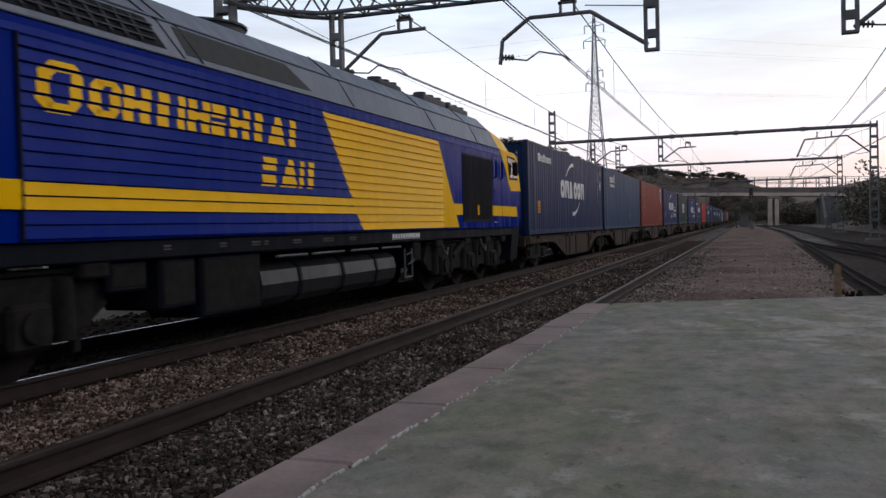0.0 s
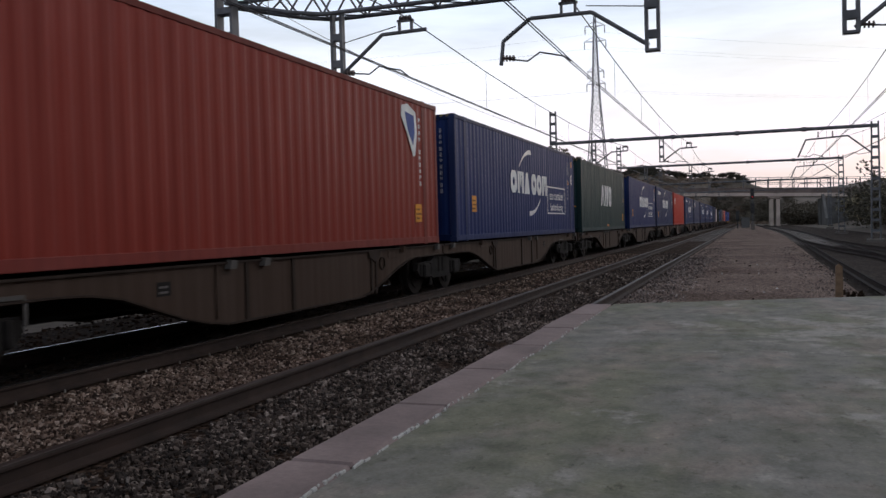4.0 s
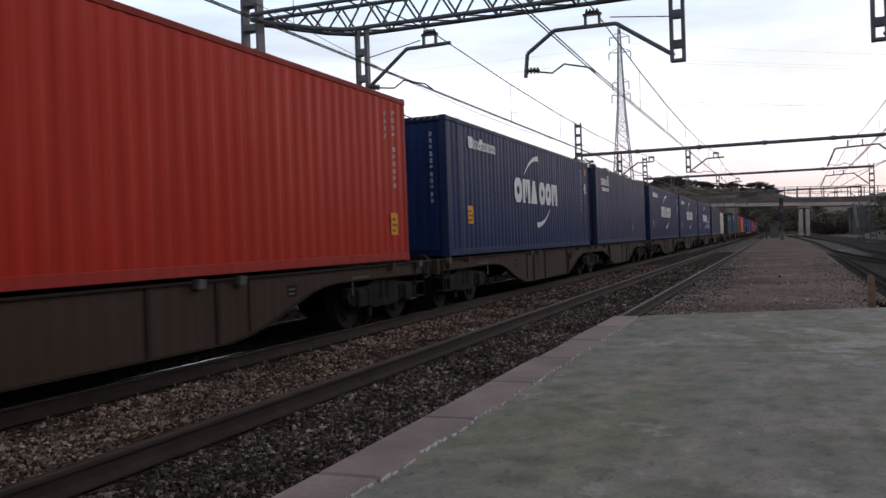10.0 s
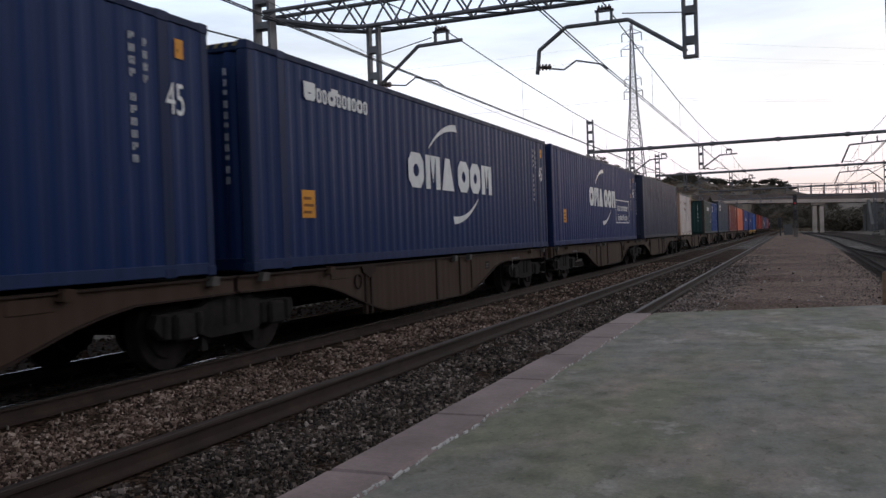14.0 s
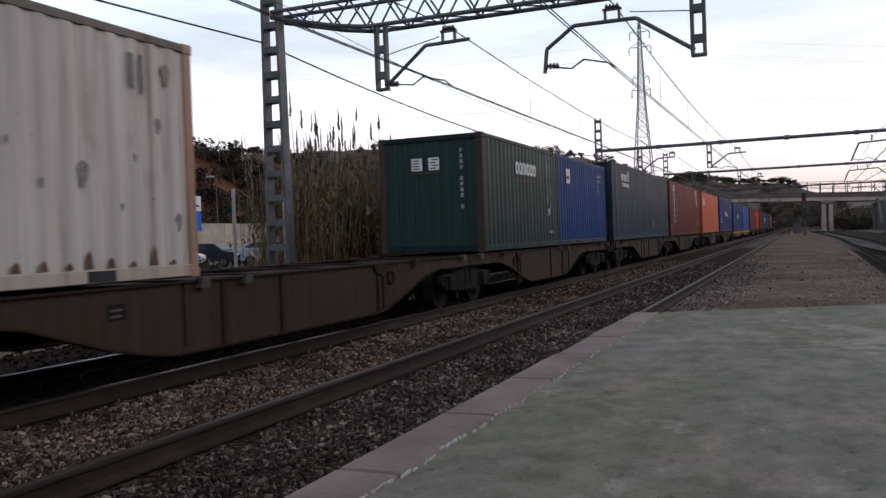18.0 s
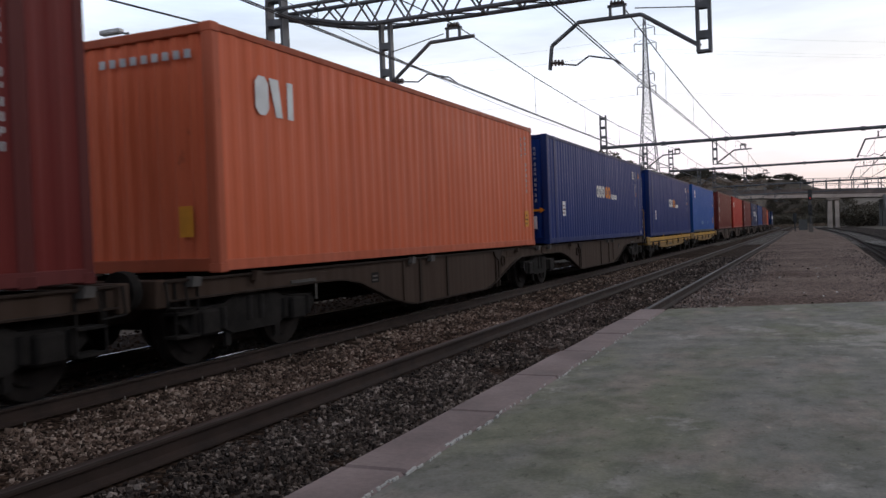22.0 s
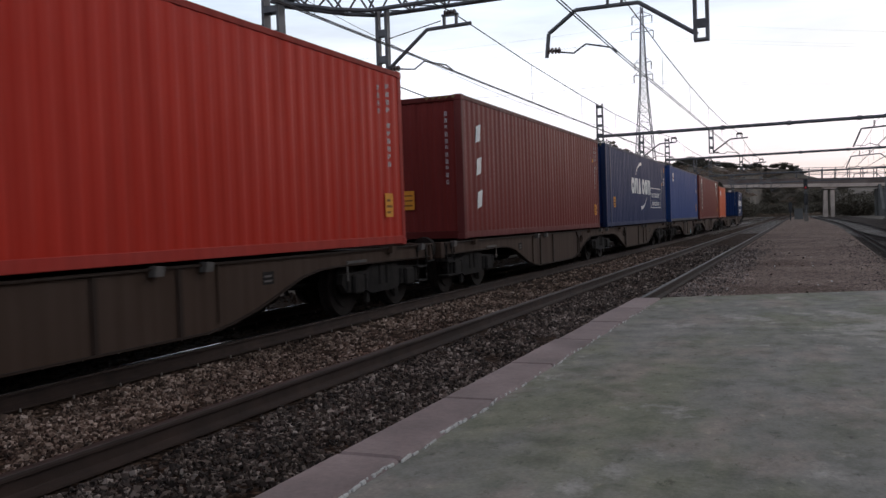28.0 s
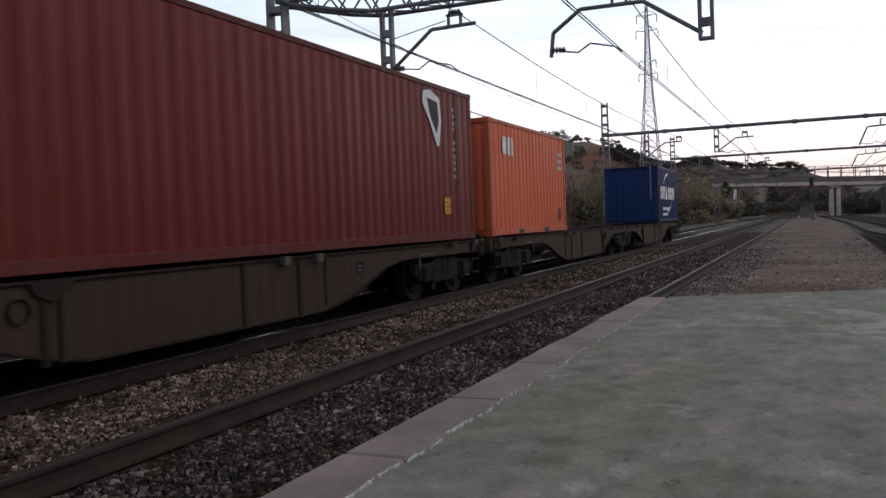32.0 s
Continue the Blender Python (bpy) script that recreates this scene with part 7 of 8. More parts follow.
M["pine"] = leaf_mat("pine_needles", ((0.0, (0.018, 0.019, 0.013)), (0.6, (0.028, 0.031, 0.019)), (1.0, (0.042, 0.045, 0.027))))
M["shrub"] = leaf_mat("shrub_leaves", ((0.0, (0.125, 0.107, 0.066)), (0.5, (0.24, 0.205, 0.13)), (1.0, (0.36, 0.305, 0.2))))
M["dark_shrub"] = leaf_mat("dark_shrub_leaves", ((0.0, (0.034, 0.03, 0.022)), (0.6, (0.06, 0.053, 0.038)), (1.0, (0.09, 0.079, 0.055))))
M["reed"] = leaf_mat("dry_reeds", ((0.0, (0.1, 0.068, 0.04)), (0.45, (0.2, 0.135, 0.08)), (0.8, (0.3, 0.21, 0.13)), (1.0, (0.13, 0.11, 0.06))))
M["plume"] = leaf_mat("reed_plumes", ((0.0, (0.1, 0.085, 0.065)), (1.0, (0.26, 0.22, 0.18))))
M["dry_scrub"] = leaf_mat("dry_scrub", ((0.0, (0.09, 0.066, 0.05)), (0.6, (0.15, 0.112, 0.088)), (1.0, (0.2, 0.152, 0.12))))
M["grey_scrub"] = leaf_mat("grey_scrub", ((0.0, (0.045, 0.039, 0.03)), (0.6, (0.085, 0.074, 0.058)), (1.0, (0.125, 0.11, 0.085))))
M["thicket"] = leaf_mat("hillside_thicket", ((0.0, (0.019, 0.017, 0.012)), (0.6, (0.026, 0.023, 0.0155)), (1.0, (0.034, 0.031, 0.02))))
M["bark"] = plain("bark", (0.06, 0.045, 0.035), 0.95, vary=0.35, scale=8)


def cards(points, half, rng, droop=0.0):
    """One small bent leaf clump (two triangles) at each point."""
    n = len(points)
    u = rng.normal(size=(n, 3))
    u[:, 2] *= 0.6
    u /= np.linalg.norm(u, axis=1)[:, None]
    v = np.cross(u, rng.normal(size=(n, 3)))
    v /= np.linalg.norm(v, axis=1)[:, None]
    s = half * rng.uniform(0.6, 1.4, (n, 1))
    p = np.stack((points - u * s, points + v * s * 0.55, points + u * s, points - v * s * 0.55 - np.array([0, 0, droop])), 1).reshape(-1, 3)
    f = np.arange(4 * n).reshape(-1, 4)
    return p, f


def quads_mesh(name, p, f, material):
    me = bpy.data.meshes.new(name)
    me.vertices.add(len(p))
    me.vertices.foreach_set("co", p.astype(np.float32).ravel())
    me.loops.add(f.size)
    me.loops.foreach_set("vertex_index", f.astype(np.int32).ravel())
    me.polygons.add(len(f))
    me.polygons.foreach_set("loop_start", np.arange(0, f.size, 4, dtype=np.int32))
    me.update(calc_edges=True)
    me.materials.append(material)
    return me


def crown_points(blobs, rng):
    pts = []
    for cx, cy, cz, r, rz, n in blobs:
        d = rng.normal(size=(n, 3))
        d /= np.linalg.norm(d, axis=1)[:, None]
        k = rng.uniform(0.35, 1.0, (n, 1)) ** 0.5 * (1 + 0.25 * np.sin(d[:, :1] * 5 + d[:, 1:2] * 4 + cx))
        pts.append(np.array([cx, cy, cz]) + d * k * np.array([r, r, rz]))
    return np.concatenate(pts)


def tree(name, label, seed, height, spread, material, leaf, at, group, bare=0.45, count=900):
    rng = np.random.default_rng(seed)
    t = thing(name, label, "tree", at, group)
    b = Build()
    pts = [(0, 0, -0.3)]
    for i in range(1, 5):
        pts.append((rng.normal(0, 0.03) * height, rng.normal(0, 0.03) * height, height * 0.2 * i))
    for i, (p, q) in enumerate(zip(pts, pts[1:])):
        b.tube(p, q, 0.03 * height * (1 - 0.2 * i) * 0.7, 7, 0.03 * height * (0.8 - 0.2 * i) * 0.7)
    blobs = []
    for i in range(9):
        z = height * (bare + (0.95 - bare) * (i + 0.5) / 9)
        k = math.sin(math.pi * (0.18 + 0.72 * (i + 0.5) / 9))
        a = rng.uniform(0, 6.28)
        c = (math.cos(a) * spread * 0.5 * k, math.sin(a) * spread * 0.5 * k, z)
        b.tube((0, 0, z - 0.12 * height), c, 0.012 * height, 5, 0.004 * height)
        blobs.append((*c, spread * 0.5 * k * rng.uniform(0.7, 1.1), height * 0.11, count // 9))
    part("trunk", b, M["bark"], t, "grey-brown trunk with limbs")
    p, f = cards(crown_points(blobs, rng), leaf, rng)
    part("crown", quads_mesh("crown", p, f, material), None, t, "ragged dark crown")
    return t


def shrub(label, seed, w, h, material, leaf, at, count=1300):
    rng = np.random.default_rng(seed)
    t = thing("shrub", label, "shrub", at, "shrubs beside the line")
    blobs = []
    for i in range(8):
        blobs.append((rng.uniform(-w, w) * 0.5, rng.uniform(-w, w) * 0.5, h * rng.uniform(0.18, 0.72), w * rng.uniform(0.28, 0.45), h * rng.uniform(0.16, 0.28), count // 8))
    b = Build()
    for cx, cy, cz, *_ in blobs:
        b.tube((cx * 0.2, cy * 0.2, -0.2), (cx, cy, cz), 0.04, 5, 0.012)
    part("stem", b, M["bark"], t)
    p, f = cards(crown_points(blobs, rng), leaf, rng)
    part("foliage", quads_mesh("foliage", p, f, material), None, t, "ragged small leaves")
    return t


def reed_clump(seed, h, w, n, at):
    rng = np.random.default_rng(seed)
    t = thing("reed_clump", "tall dry giant reeds with feathery plumes", "reeds", at, "giant reeds behind the fence")
    base = rng.uniform(-w, w, (n, 2))
    lean = rng.normal(0, 0.12, (n, 2))
    top = h * rng.uniform(0.6, 1.05, n)
    b_p, p_p = [], []
    for i in range(n):
        x, y = base[i]
        dx, dy = lean[i] * top[i]
        a = rng.uniform(0, 6.28)
        ux, uy = math.cos(a) * 0.014, math.sin(a) * 0.014
        b_p += [(x - ux, y - uy, -0.1), (x + ux, y + uy, -0.1), (x + dx + ux * 0.4, y + dy + uy * 0.4, top[i]), (x + dx - ux * 0.4, y + dy - uy * 0.4, top[i])]
        for k in range(7):
            s = rng.uniform(0.15, 0.9)
            a = rng.uniform(0, 6.28)
            px, py, pz = x + dx * s, y + dy * s, top[i] * s
            ln = rng.uniform(0.3, 0.6)
            ex, ey, ez = px + math.cos(a) * ln * 0.8, py + math.sin(a) * ln * 0.8, pz + ln * rng.uniform(0.1, 0.8)
            nx, ny = -math.sin(a) * 0.022, math.cos(a) * 0.022
            b_p += [(px - nx, py - ny, pz), (px + nx, py + ny, pz), (ex + nx * 0.2, ey + ny * 0.2, ez), (ex - nx * 0.2, ey - ny * 0.2, ez)]
        if rng.random() < 0.3:
            for k in range(8):
                a, s = rng.uniform(0, 6.28), rng.uniform(0, 0.45)
                px, py, pz = x + dx, y + dy, top[i] - 0.05 + s
                wd = 0.05 * (1 - s * 1.6)
                ux, uy = math.cos(a) * wd, math.sin(a) * wd
                p_p += [(px - ux, py - uy, pz), (px + ux * 0.3, py + uy * 0.3, pz - 0.05), (px + ux, py + uy, pz + 0.16), (px, py, pz + 0.2)]
    b_p = np.array(b_p)
    part("reed_growth", quads_mesh("reed_growth", b_p, np.arange(len(b_p)).reshape(-1, 4), M["reed"]), None, t, "straw-coloured stalks and blades")["kind"] = "stuff"
    if p_p:
        p_p = np.array(p_p)
        tagged(part("plume", quads_mesh("plume", p_p, np.arange(len(p_p)).reshape(-1, 4), M["plume"]), None, t, "greyish plumes"), kind="stuff")
    return t


def scatter(protos, places, seed, size=1.0):
    rng = random.Random(seed)
    for i, (x, y) in enumerate(places):
        p = protos[i % len(protos)]
        m = pose(x, y, terrain(x, y) - 0.05, 0, 0, rng.uniform(0, 360)) @ Matrix.Scale(size * rng.uniform(0.75, 1.25), 4)
        c = copy_thing(p, m)
        c.matrix_basis = m


rr = random.Random(21)
# reeds close behind the far track
reeds = [reed_clump(31, 4.2, 0.9, 90, (-14.2, 22.5, 0.0)), reed_clump(32, 3.9, 0.9, 90, (-14.8, 24.6, 0.0)), reed_clump(33, 3.7, 1.0, 90, (-14.1, 26.8, 0.0))]
scatter(reeds, [(-15.2 + rr.uniform(-0.8, 0.8), 23.0 + i * 0.62) for i in range(9)] + [(-13.9 + rr.uniform(-0.6, 0.5), 28.0 + i * 1.7 + rr.uniform(-0.4, 0.4)) for i in range(22)], 22)
# greenish scrub in front of and behind the reeds, all the way to the bridge
sh = [shrub("straggling olive-green shrub beside the railway", 41, 2.6, 2.6, M["shrub"], 0.11, (-15.5, 30, 0)), shrub("dense dark green shrub beside the railway", 42, 3.0, 3.2, M["dark_shrub"], 0.13, (-16.5, 37, 0)),
      shrub("low yellowish shrub beside the railway", 43, 2.4, 1.8, M["shrub"], 0.1, (-13.6, 33, 0))]
scatter(sh, [(-15.0 + rr.uniform(-1.8, 0.6), 29.0 + i * 2.3) for i in range(26)] + [(-14.6 + rr.uniform(-2.2, 0.8), 88 + i * 2.6) for i in range(42)], 23)
scatter(reeds, [(-14.2 + rr.uniform(-1.5, 0.8), 64 + i * 1.9) for i in range(46)], 29, 1.15)
big = [shrub("tall dark thicket on the bank", 44, 6.5, 5.2, M["dark_shrub"], 0.17, (-20, 120, 0), 3600), shrub("tall olive thicket on the bank", 45, 6.0, 4.2, M["shrub"], 0.16, (-21, 135, 0), 3600)]
scatter(big[1:], [(-20 - rr.uniform(0, 6), 100 + i * 5.5) for i in range(18)] + [(-15.8 - rr.uniform(0, 4), 124 + i * 3.2) for i in range(20)], 24)
scatter(big, [(12.6 + 0.085 * i * 5 + rr.uniform(0, 6), 84 + i * 5) for i in range(21)] + [(22 + rr.uniform(0, 8), 70 + i * 8) for i in range(14)], 30)


def woods(name, label, places, w, h, material, leaf, count, seed):
    """Growth too far off to tell apart, as one mesh of small clumps."""
    rng = np.random.default_rng(seed)
    blobs = []
    for x, y in places:
        k = rng.uniform(0.55, 1.25)
        z = terrain(x, y)
        for i in range(4):
            blobs.append((x + rng.uniform(-w, w) * 0.35 * k, y + rng.uniform(-w, w) * 0.35 * k, z + h * k * rng.uniform(0.15, 0.8), w * k * rng.uniform(0.25, 0.42), h * k * rng.uniform(0.16, 0.28), count // 4))
    p, f = cards(crown_points(blobs, rng), leaf, rng)
    return tagged(new(name, quads_mesh(name, p, f, material)), label, "woods", kind="stuff")


# trees on the right bank and the hills
pines = [tree("pine_tree", "dark Mediterranean pine on the hillside", 51, 8.0, 5.0, M["pine"], 0.3, (-92, 74, terrain(-92, 74)), "pines on the hills", 0.12, 1500), tree("pine_tree", "dark Mediterranean pine on the hillside", 52, 6.5, 4.4, M["pine"], 0.3, (-88, 72, terrain(-88, 72)), "pines on the hills", 0.1, 1500),
         tree("pine_tree", "tall thin pine on the hillside", 53, 10.0, 4.2, M["pine"], 0.3, (-98, 80, terrain(-98, 80)), "pines on the hills", 0.2, 1500)]
scatter(pines, [(-(78 + i * 0.33), (78 + i * 0.33) * rr.uniform(0.72, 0.87)) for i in range(80)], 25, 0.46)
scatter(pines, [(-87 - rr.uniform(0, 5), y) for y in (81.5, 88, 91.5, 99, 101, 103.5, 109, 112, 119, 123, 130, 141, 150)], 35, 0.34)
scatter(pines[:2], [(-60 - rr.uniform(0, 6), 24 + i * 3.4) for i in range(36)], 26, 0.42)
slope = []
while len(slope) < 1300:
    x, y = rr.uniform(-80, -58.5), rr.uniform(15, 190)
    k = (-58.5 - x) / 25.5
    if rr.random() < (1.0 if k < 0.5 else 0.8 if y < 61 or k < 0.85 and noise.noise((x * 0.09, y * 0.09, 1.0)) > -0.1 else 0.04):
        slope.append((x, y))
woods("hillside_scrub", "dark green scrub clinging to the red hillside", slope, 4.0, 2.8, M["thicket"], 0.17, 360, 73)
# Dark leaf clumps stand in for two eroded gullies, which have no cut themselves.
woods("gully_scrub", "thin dark clumps standing in for two gullies in the red slope", [(-81.5 + k * 5.0, 69 + k * 6.5) for k in np.linspace(0, 1, 34)] + [(-81 + k * 4.0, 68 + k * 2.2) for k in np.linspace(0, 1, 20)], 0.7, 0.6, M["thicket"], 0.12, 60, 84)
woods("crest_scrub", "low dark scrub along the crest of the hill", [(-86 - rr.uniform(0, 6), 70 + i * 0.9) for i in range(120)], 2.6, 1.3, M["pine"], 0.25, 90, 74)
woods("far_pinewood", "scattered dark pines on the far brown hills", [(rr.uniform(-190, -60), rr.uniform(300, 470)) for i in range(210)], 4.2, 4.4, M["grey_scrub"], 0.4, 200, 75)
woods("ridge_trees", "dark trees along the crest of the brown ridge", [(rr.uniform(-75, -34), 356 + rr.uniform(-12, 8)) for i in range(170)] + [(rr.uniform(-34, 4), 360 + rr.uniform(-4, 6)) for i in range(60)], 3.4, 1.9, M["dark_shrub"], 0.26, 260, 77)
woods("ridge_scrub", "low brown scrub over the ridge beyond the bridge", [(rr.uniform(-70, 10), rr.uniform(280, 356)) for i in range(520)], 3.6, 0.9, M["dry_scrub"], 0.26, 90, 79)
woods("cutting_scrub", "dark scrub on the steep cutting beyond the bridge", [(-15.5 - rr.uniform(0, 12), rr.uniform(212, 262)) for i in range(150)], 4.0, 2.2, M["dark_shrub"], 0.26, 200, 80)
# Unseen wood, added so the train's sides mirror dark growth instead of sky.
woods("east_bank_wood", "unseen dark wood east of the sidings, added to darken low reflections", [(rr.uniform(15.5, 27), rr.uniform(-75, 96)) for i in range(230)], 4.6, 4.8, M["dark_shrub"], 0.3, 300, 83)
woods("fence_weeds", "dark straggling weeds along the fence", [(-14.6 - rr.uniform(0, 5), 7 + i * 0.28) for i in range(90)], 1.2, 0.85, M["dark_shrub"], 0.07, 160, 78)
woods("thicket_beyond_bridge", "dark thicket on the cutting beyond the bridge", [(rr.choice((-1, 1)) * rr.uniform(10.8, 34) - 1.5, rr.uniform(211, 270)) for i in range(200)] + [(rr.uniform(-14, 13), rr.uniform(300, 345)) for i in range(90)], 5.0, 4.0, M["grey_scrub"], 0.24, 460, 76)
tall = [tree("bank_tree", "dark broad tree on the bank before the bridge", 81, 7.6, 5.0, M["dark_shrub"], 0.3, (-16.5, 186, 0), "trees on the bank", 0.12, 1500), tree("bank_tree", "olive broad tree on the bank before the bridge", 82, 6.4, 5.4, M["shrub"], 0.3, (-17.5, 172, 0), "trees on the bank", 0.1, 1500)]
scatter(tall[1:], [(-17.5 - rr.uniform(0, 5), 132 + i * 6.0) for i in range(9)], 28)
scatter(tall[:1], [(-18.5, 190), (-20.5, 184)], 38)
tree("bare_tree", "sparse tree with thin branches on the bank", 61, 7.5, 5.0, M["dark_shrub"], 0.2, (12.6, 100, terrain(12.6, 100)), "", 0.3, 380)


# ---------------------------------------------------------------- road bridge, signal, pylon
def bridge():
    y0, y1 = 200.0, 208.0

    def fall(b):
        """The deck falls gently to the east."""
        b.v = [(x, y, z + 0.22 - 0.036 * x) for x, y, z in b.v]
        return b
    g = thing("road_bridge", "concrete road bridge across the railway with steel railing", "bridge", (0, 0, 0))
    part("deck", fall(Build().box(-30, y0 + 0.25, 6.3, 34, y1 - 0.25, 7.3)), M["dark_concrete"], g, "dark concrete deck")
    for y in (y0, y1):
        part("edge_beam", fall(Build().box(-30, y - 0.25, 6.2, 34, y + 0.25, 6.95, 0.03)), M["concrete"], g, "pale concrete edge beam")
        part("fascia", fall(Build().box(-30, y - 0.12, 6.954, 34, y + 0.12, 8.0, 0.02)), M["fascia"], g, "weathered fascia and parapet")
        part("coping", fall(Build().box(-30, y - 0.2, 8.004, 34, y + 0.2, 8.12, 0.03)), M["fascia"], g)
        for i in range(14):
            x = -1.0 + i * 2.6
            part("railing_post", fall(Build().box(x - 0.09, y - 0.07, 8.12, x + 0.09, y + 0.07, 10.4)), M["steel"], g)
        for z in (9.2, 10.35):
            part("rail_bar", fall(Build().box(-1.0, y - 0.05, z - 0.05, 33, y + 0.05, z + 0.05)), M["steel"], g, "steel railing bar")
    for x in (4.75, 6.1):
        part("pier_column", Build().box(x - 0.42, y0 + 0.4, -0.4, x + 0.42, y1 - 0.4, 5.6, 0.06), M["concrete"], g, "pale concrete pier column")
    part("pier_cap", fall(Build().box(4.1, y0 + 0.2, 5.75, 6.8, y1 - 0.2, 6.3, 0.05)), M["concrete"], g)
    for x0, x1, top in ((-34, -14.2, 6.7), (14.6, 36, 5.5)):
        part("abutment", Build().box(x0, y0 + 0.4, -0.5, x1, y1 - 0.4, top, 0.05), M["dark_concrete"], g, "dark concrete abutment")
    for s, x, m in ((-1, -14.4, "concrete"), (1, 14.8, "dark_concrete")):
        wing = Build().prism([(y0 - 10, -0.5), (y0 + 0.5, -0.5), (y0 + 0.5, 6.4), (y0 - 1, 6.4), (y0 - 10, 1.2)], 0, min(x, x + s * 0.5), max(x, x + s * 0.5))
        part("wing_wall", wing, M[m], g, "sloping wing wall")


M["fascia"] = plain("weathered_fascia", (0.145, 0.112, 0.1), 0.92, vary=0.3, scale=0.35, fine=5)
bridge()
# approach banks that carry the road
for s, x0, x1, lab in ((-1, -75, -24, "grassy road bank west of the bridge"), (1, 26, 80, "grassy road bank east of the bridge")):
    xs = np.linspace(x0, x1, 10)
    rows = [[(x, y, h * (0.75 + 0.25 * math.sin(x * 0.3)) if h > 0 else -0.4) for x in xs] for y, h in ((188, -1), (195, 4.5), (200, 7.2), (208, 7.2), (214, 4), (222, -1))]
    solid("road_bank", Build().sheet(rows), M["bank"] if "bank" in M else M["earth"], lab, "bank", kind="structure")


def signal():
    g = thing("railway_signal", "black railway signal with red lens on a thin post", "railway signal", (0.5, 117, -0.1))
    b = Build().tube((0, 0, 0), (0, 0, 5.0), 0.07, 10)
    part("post", b, M["steel"], g, "thin grey post")
    part("base", Build().box(-0.25, -0.25, -0.1, 0.25, 0.25, 1.1, 0.03), M["sleeper"], g, "pale grey base box")
    for z in (2.2, 4.1):
        hd = part("head", Build().box(-0.24, -0.16, z, 0.24, 0.1, z + 1.35, 0.06), M["black_mark"], g, "black lamp head")
        for k in range(3):
            zz = z + 0.25 + k * 0.42
            lit = z > 4 and k == 0
            part("lens", Build().tube((0, -0.2, zz), (0, -0.165, zz), 0.11, 14), M["red_light" if lit else "glass"], hd, "dim red lens" if lit else "")
            part("hood", Build().prism([(-0.16, zz + 0.02), (-0.13, zz + 0.14), (0, zz + 0.19), (0.13, zz + 0.14), (0.16, zz + 0.02), (0.13, zz + 0.03), (0.0, zz + 0.16), (-0.13, zz + 0.03)], 1, -0.34, -0.16), M["black_mark"], hd)
    part("ladder", Build().line([(0.2, 0.15, 0.2), (0.2, 0.15, 4.8)], 0.02, 5).line([(-0.2, 0.15, 0.2), (-0.2, 0.15, 4.8)], 0.02, 5), M["steel"], g)


red, rn, rl, rb = shader("red_signal_light", 0.4)
rb.inputs["Base Color"].default_value = (0.6, 0.02, 0.02, 1)
rb.inputs["Emission Color"].default_value = (1.0, 0.05, 0.08, 1)
rb.inputs["Emission Strength"].default_value = 0.1
M["red_light"] = red
signal()
box = thing("trackside_cabinet", "pale grey equipment cabinet beside the track", "cabinet", (-0.5, 150, -0.1))
part("body", Build().box(-0.65, -0.4, 0, 0.65, 0.4, 1.75, 0.04), plain("cabinet_grey", (0.1, 0.098, 0.095), 0.7), box)
part("roof", Build().box(-0.72, -0.46, 1.752, 0.72, 0.46, 1.84, 0.03), M["dark_concrete"], box)
dwarf = thing("dwarf_signal", "dark dwarf signal on a short post", "railway signal", (-1.6, 140, -0.1))
part("post", Build().tube((0, 0, 0), (0, 0, 1.6), 0.09, 8), M["dark_steel"], dwarf)
part("head", Build().box(-0.26, -0.15, 1.3, 0.26, 0.15, 2.8, 0.06), M["black_mark"], dwarf)


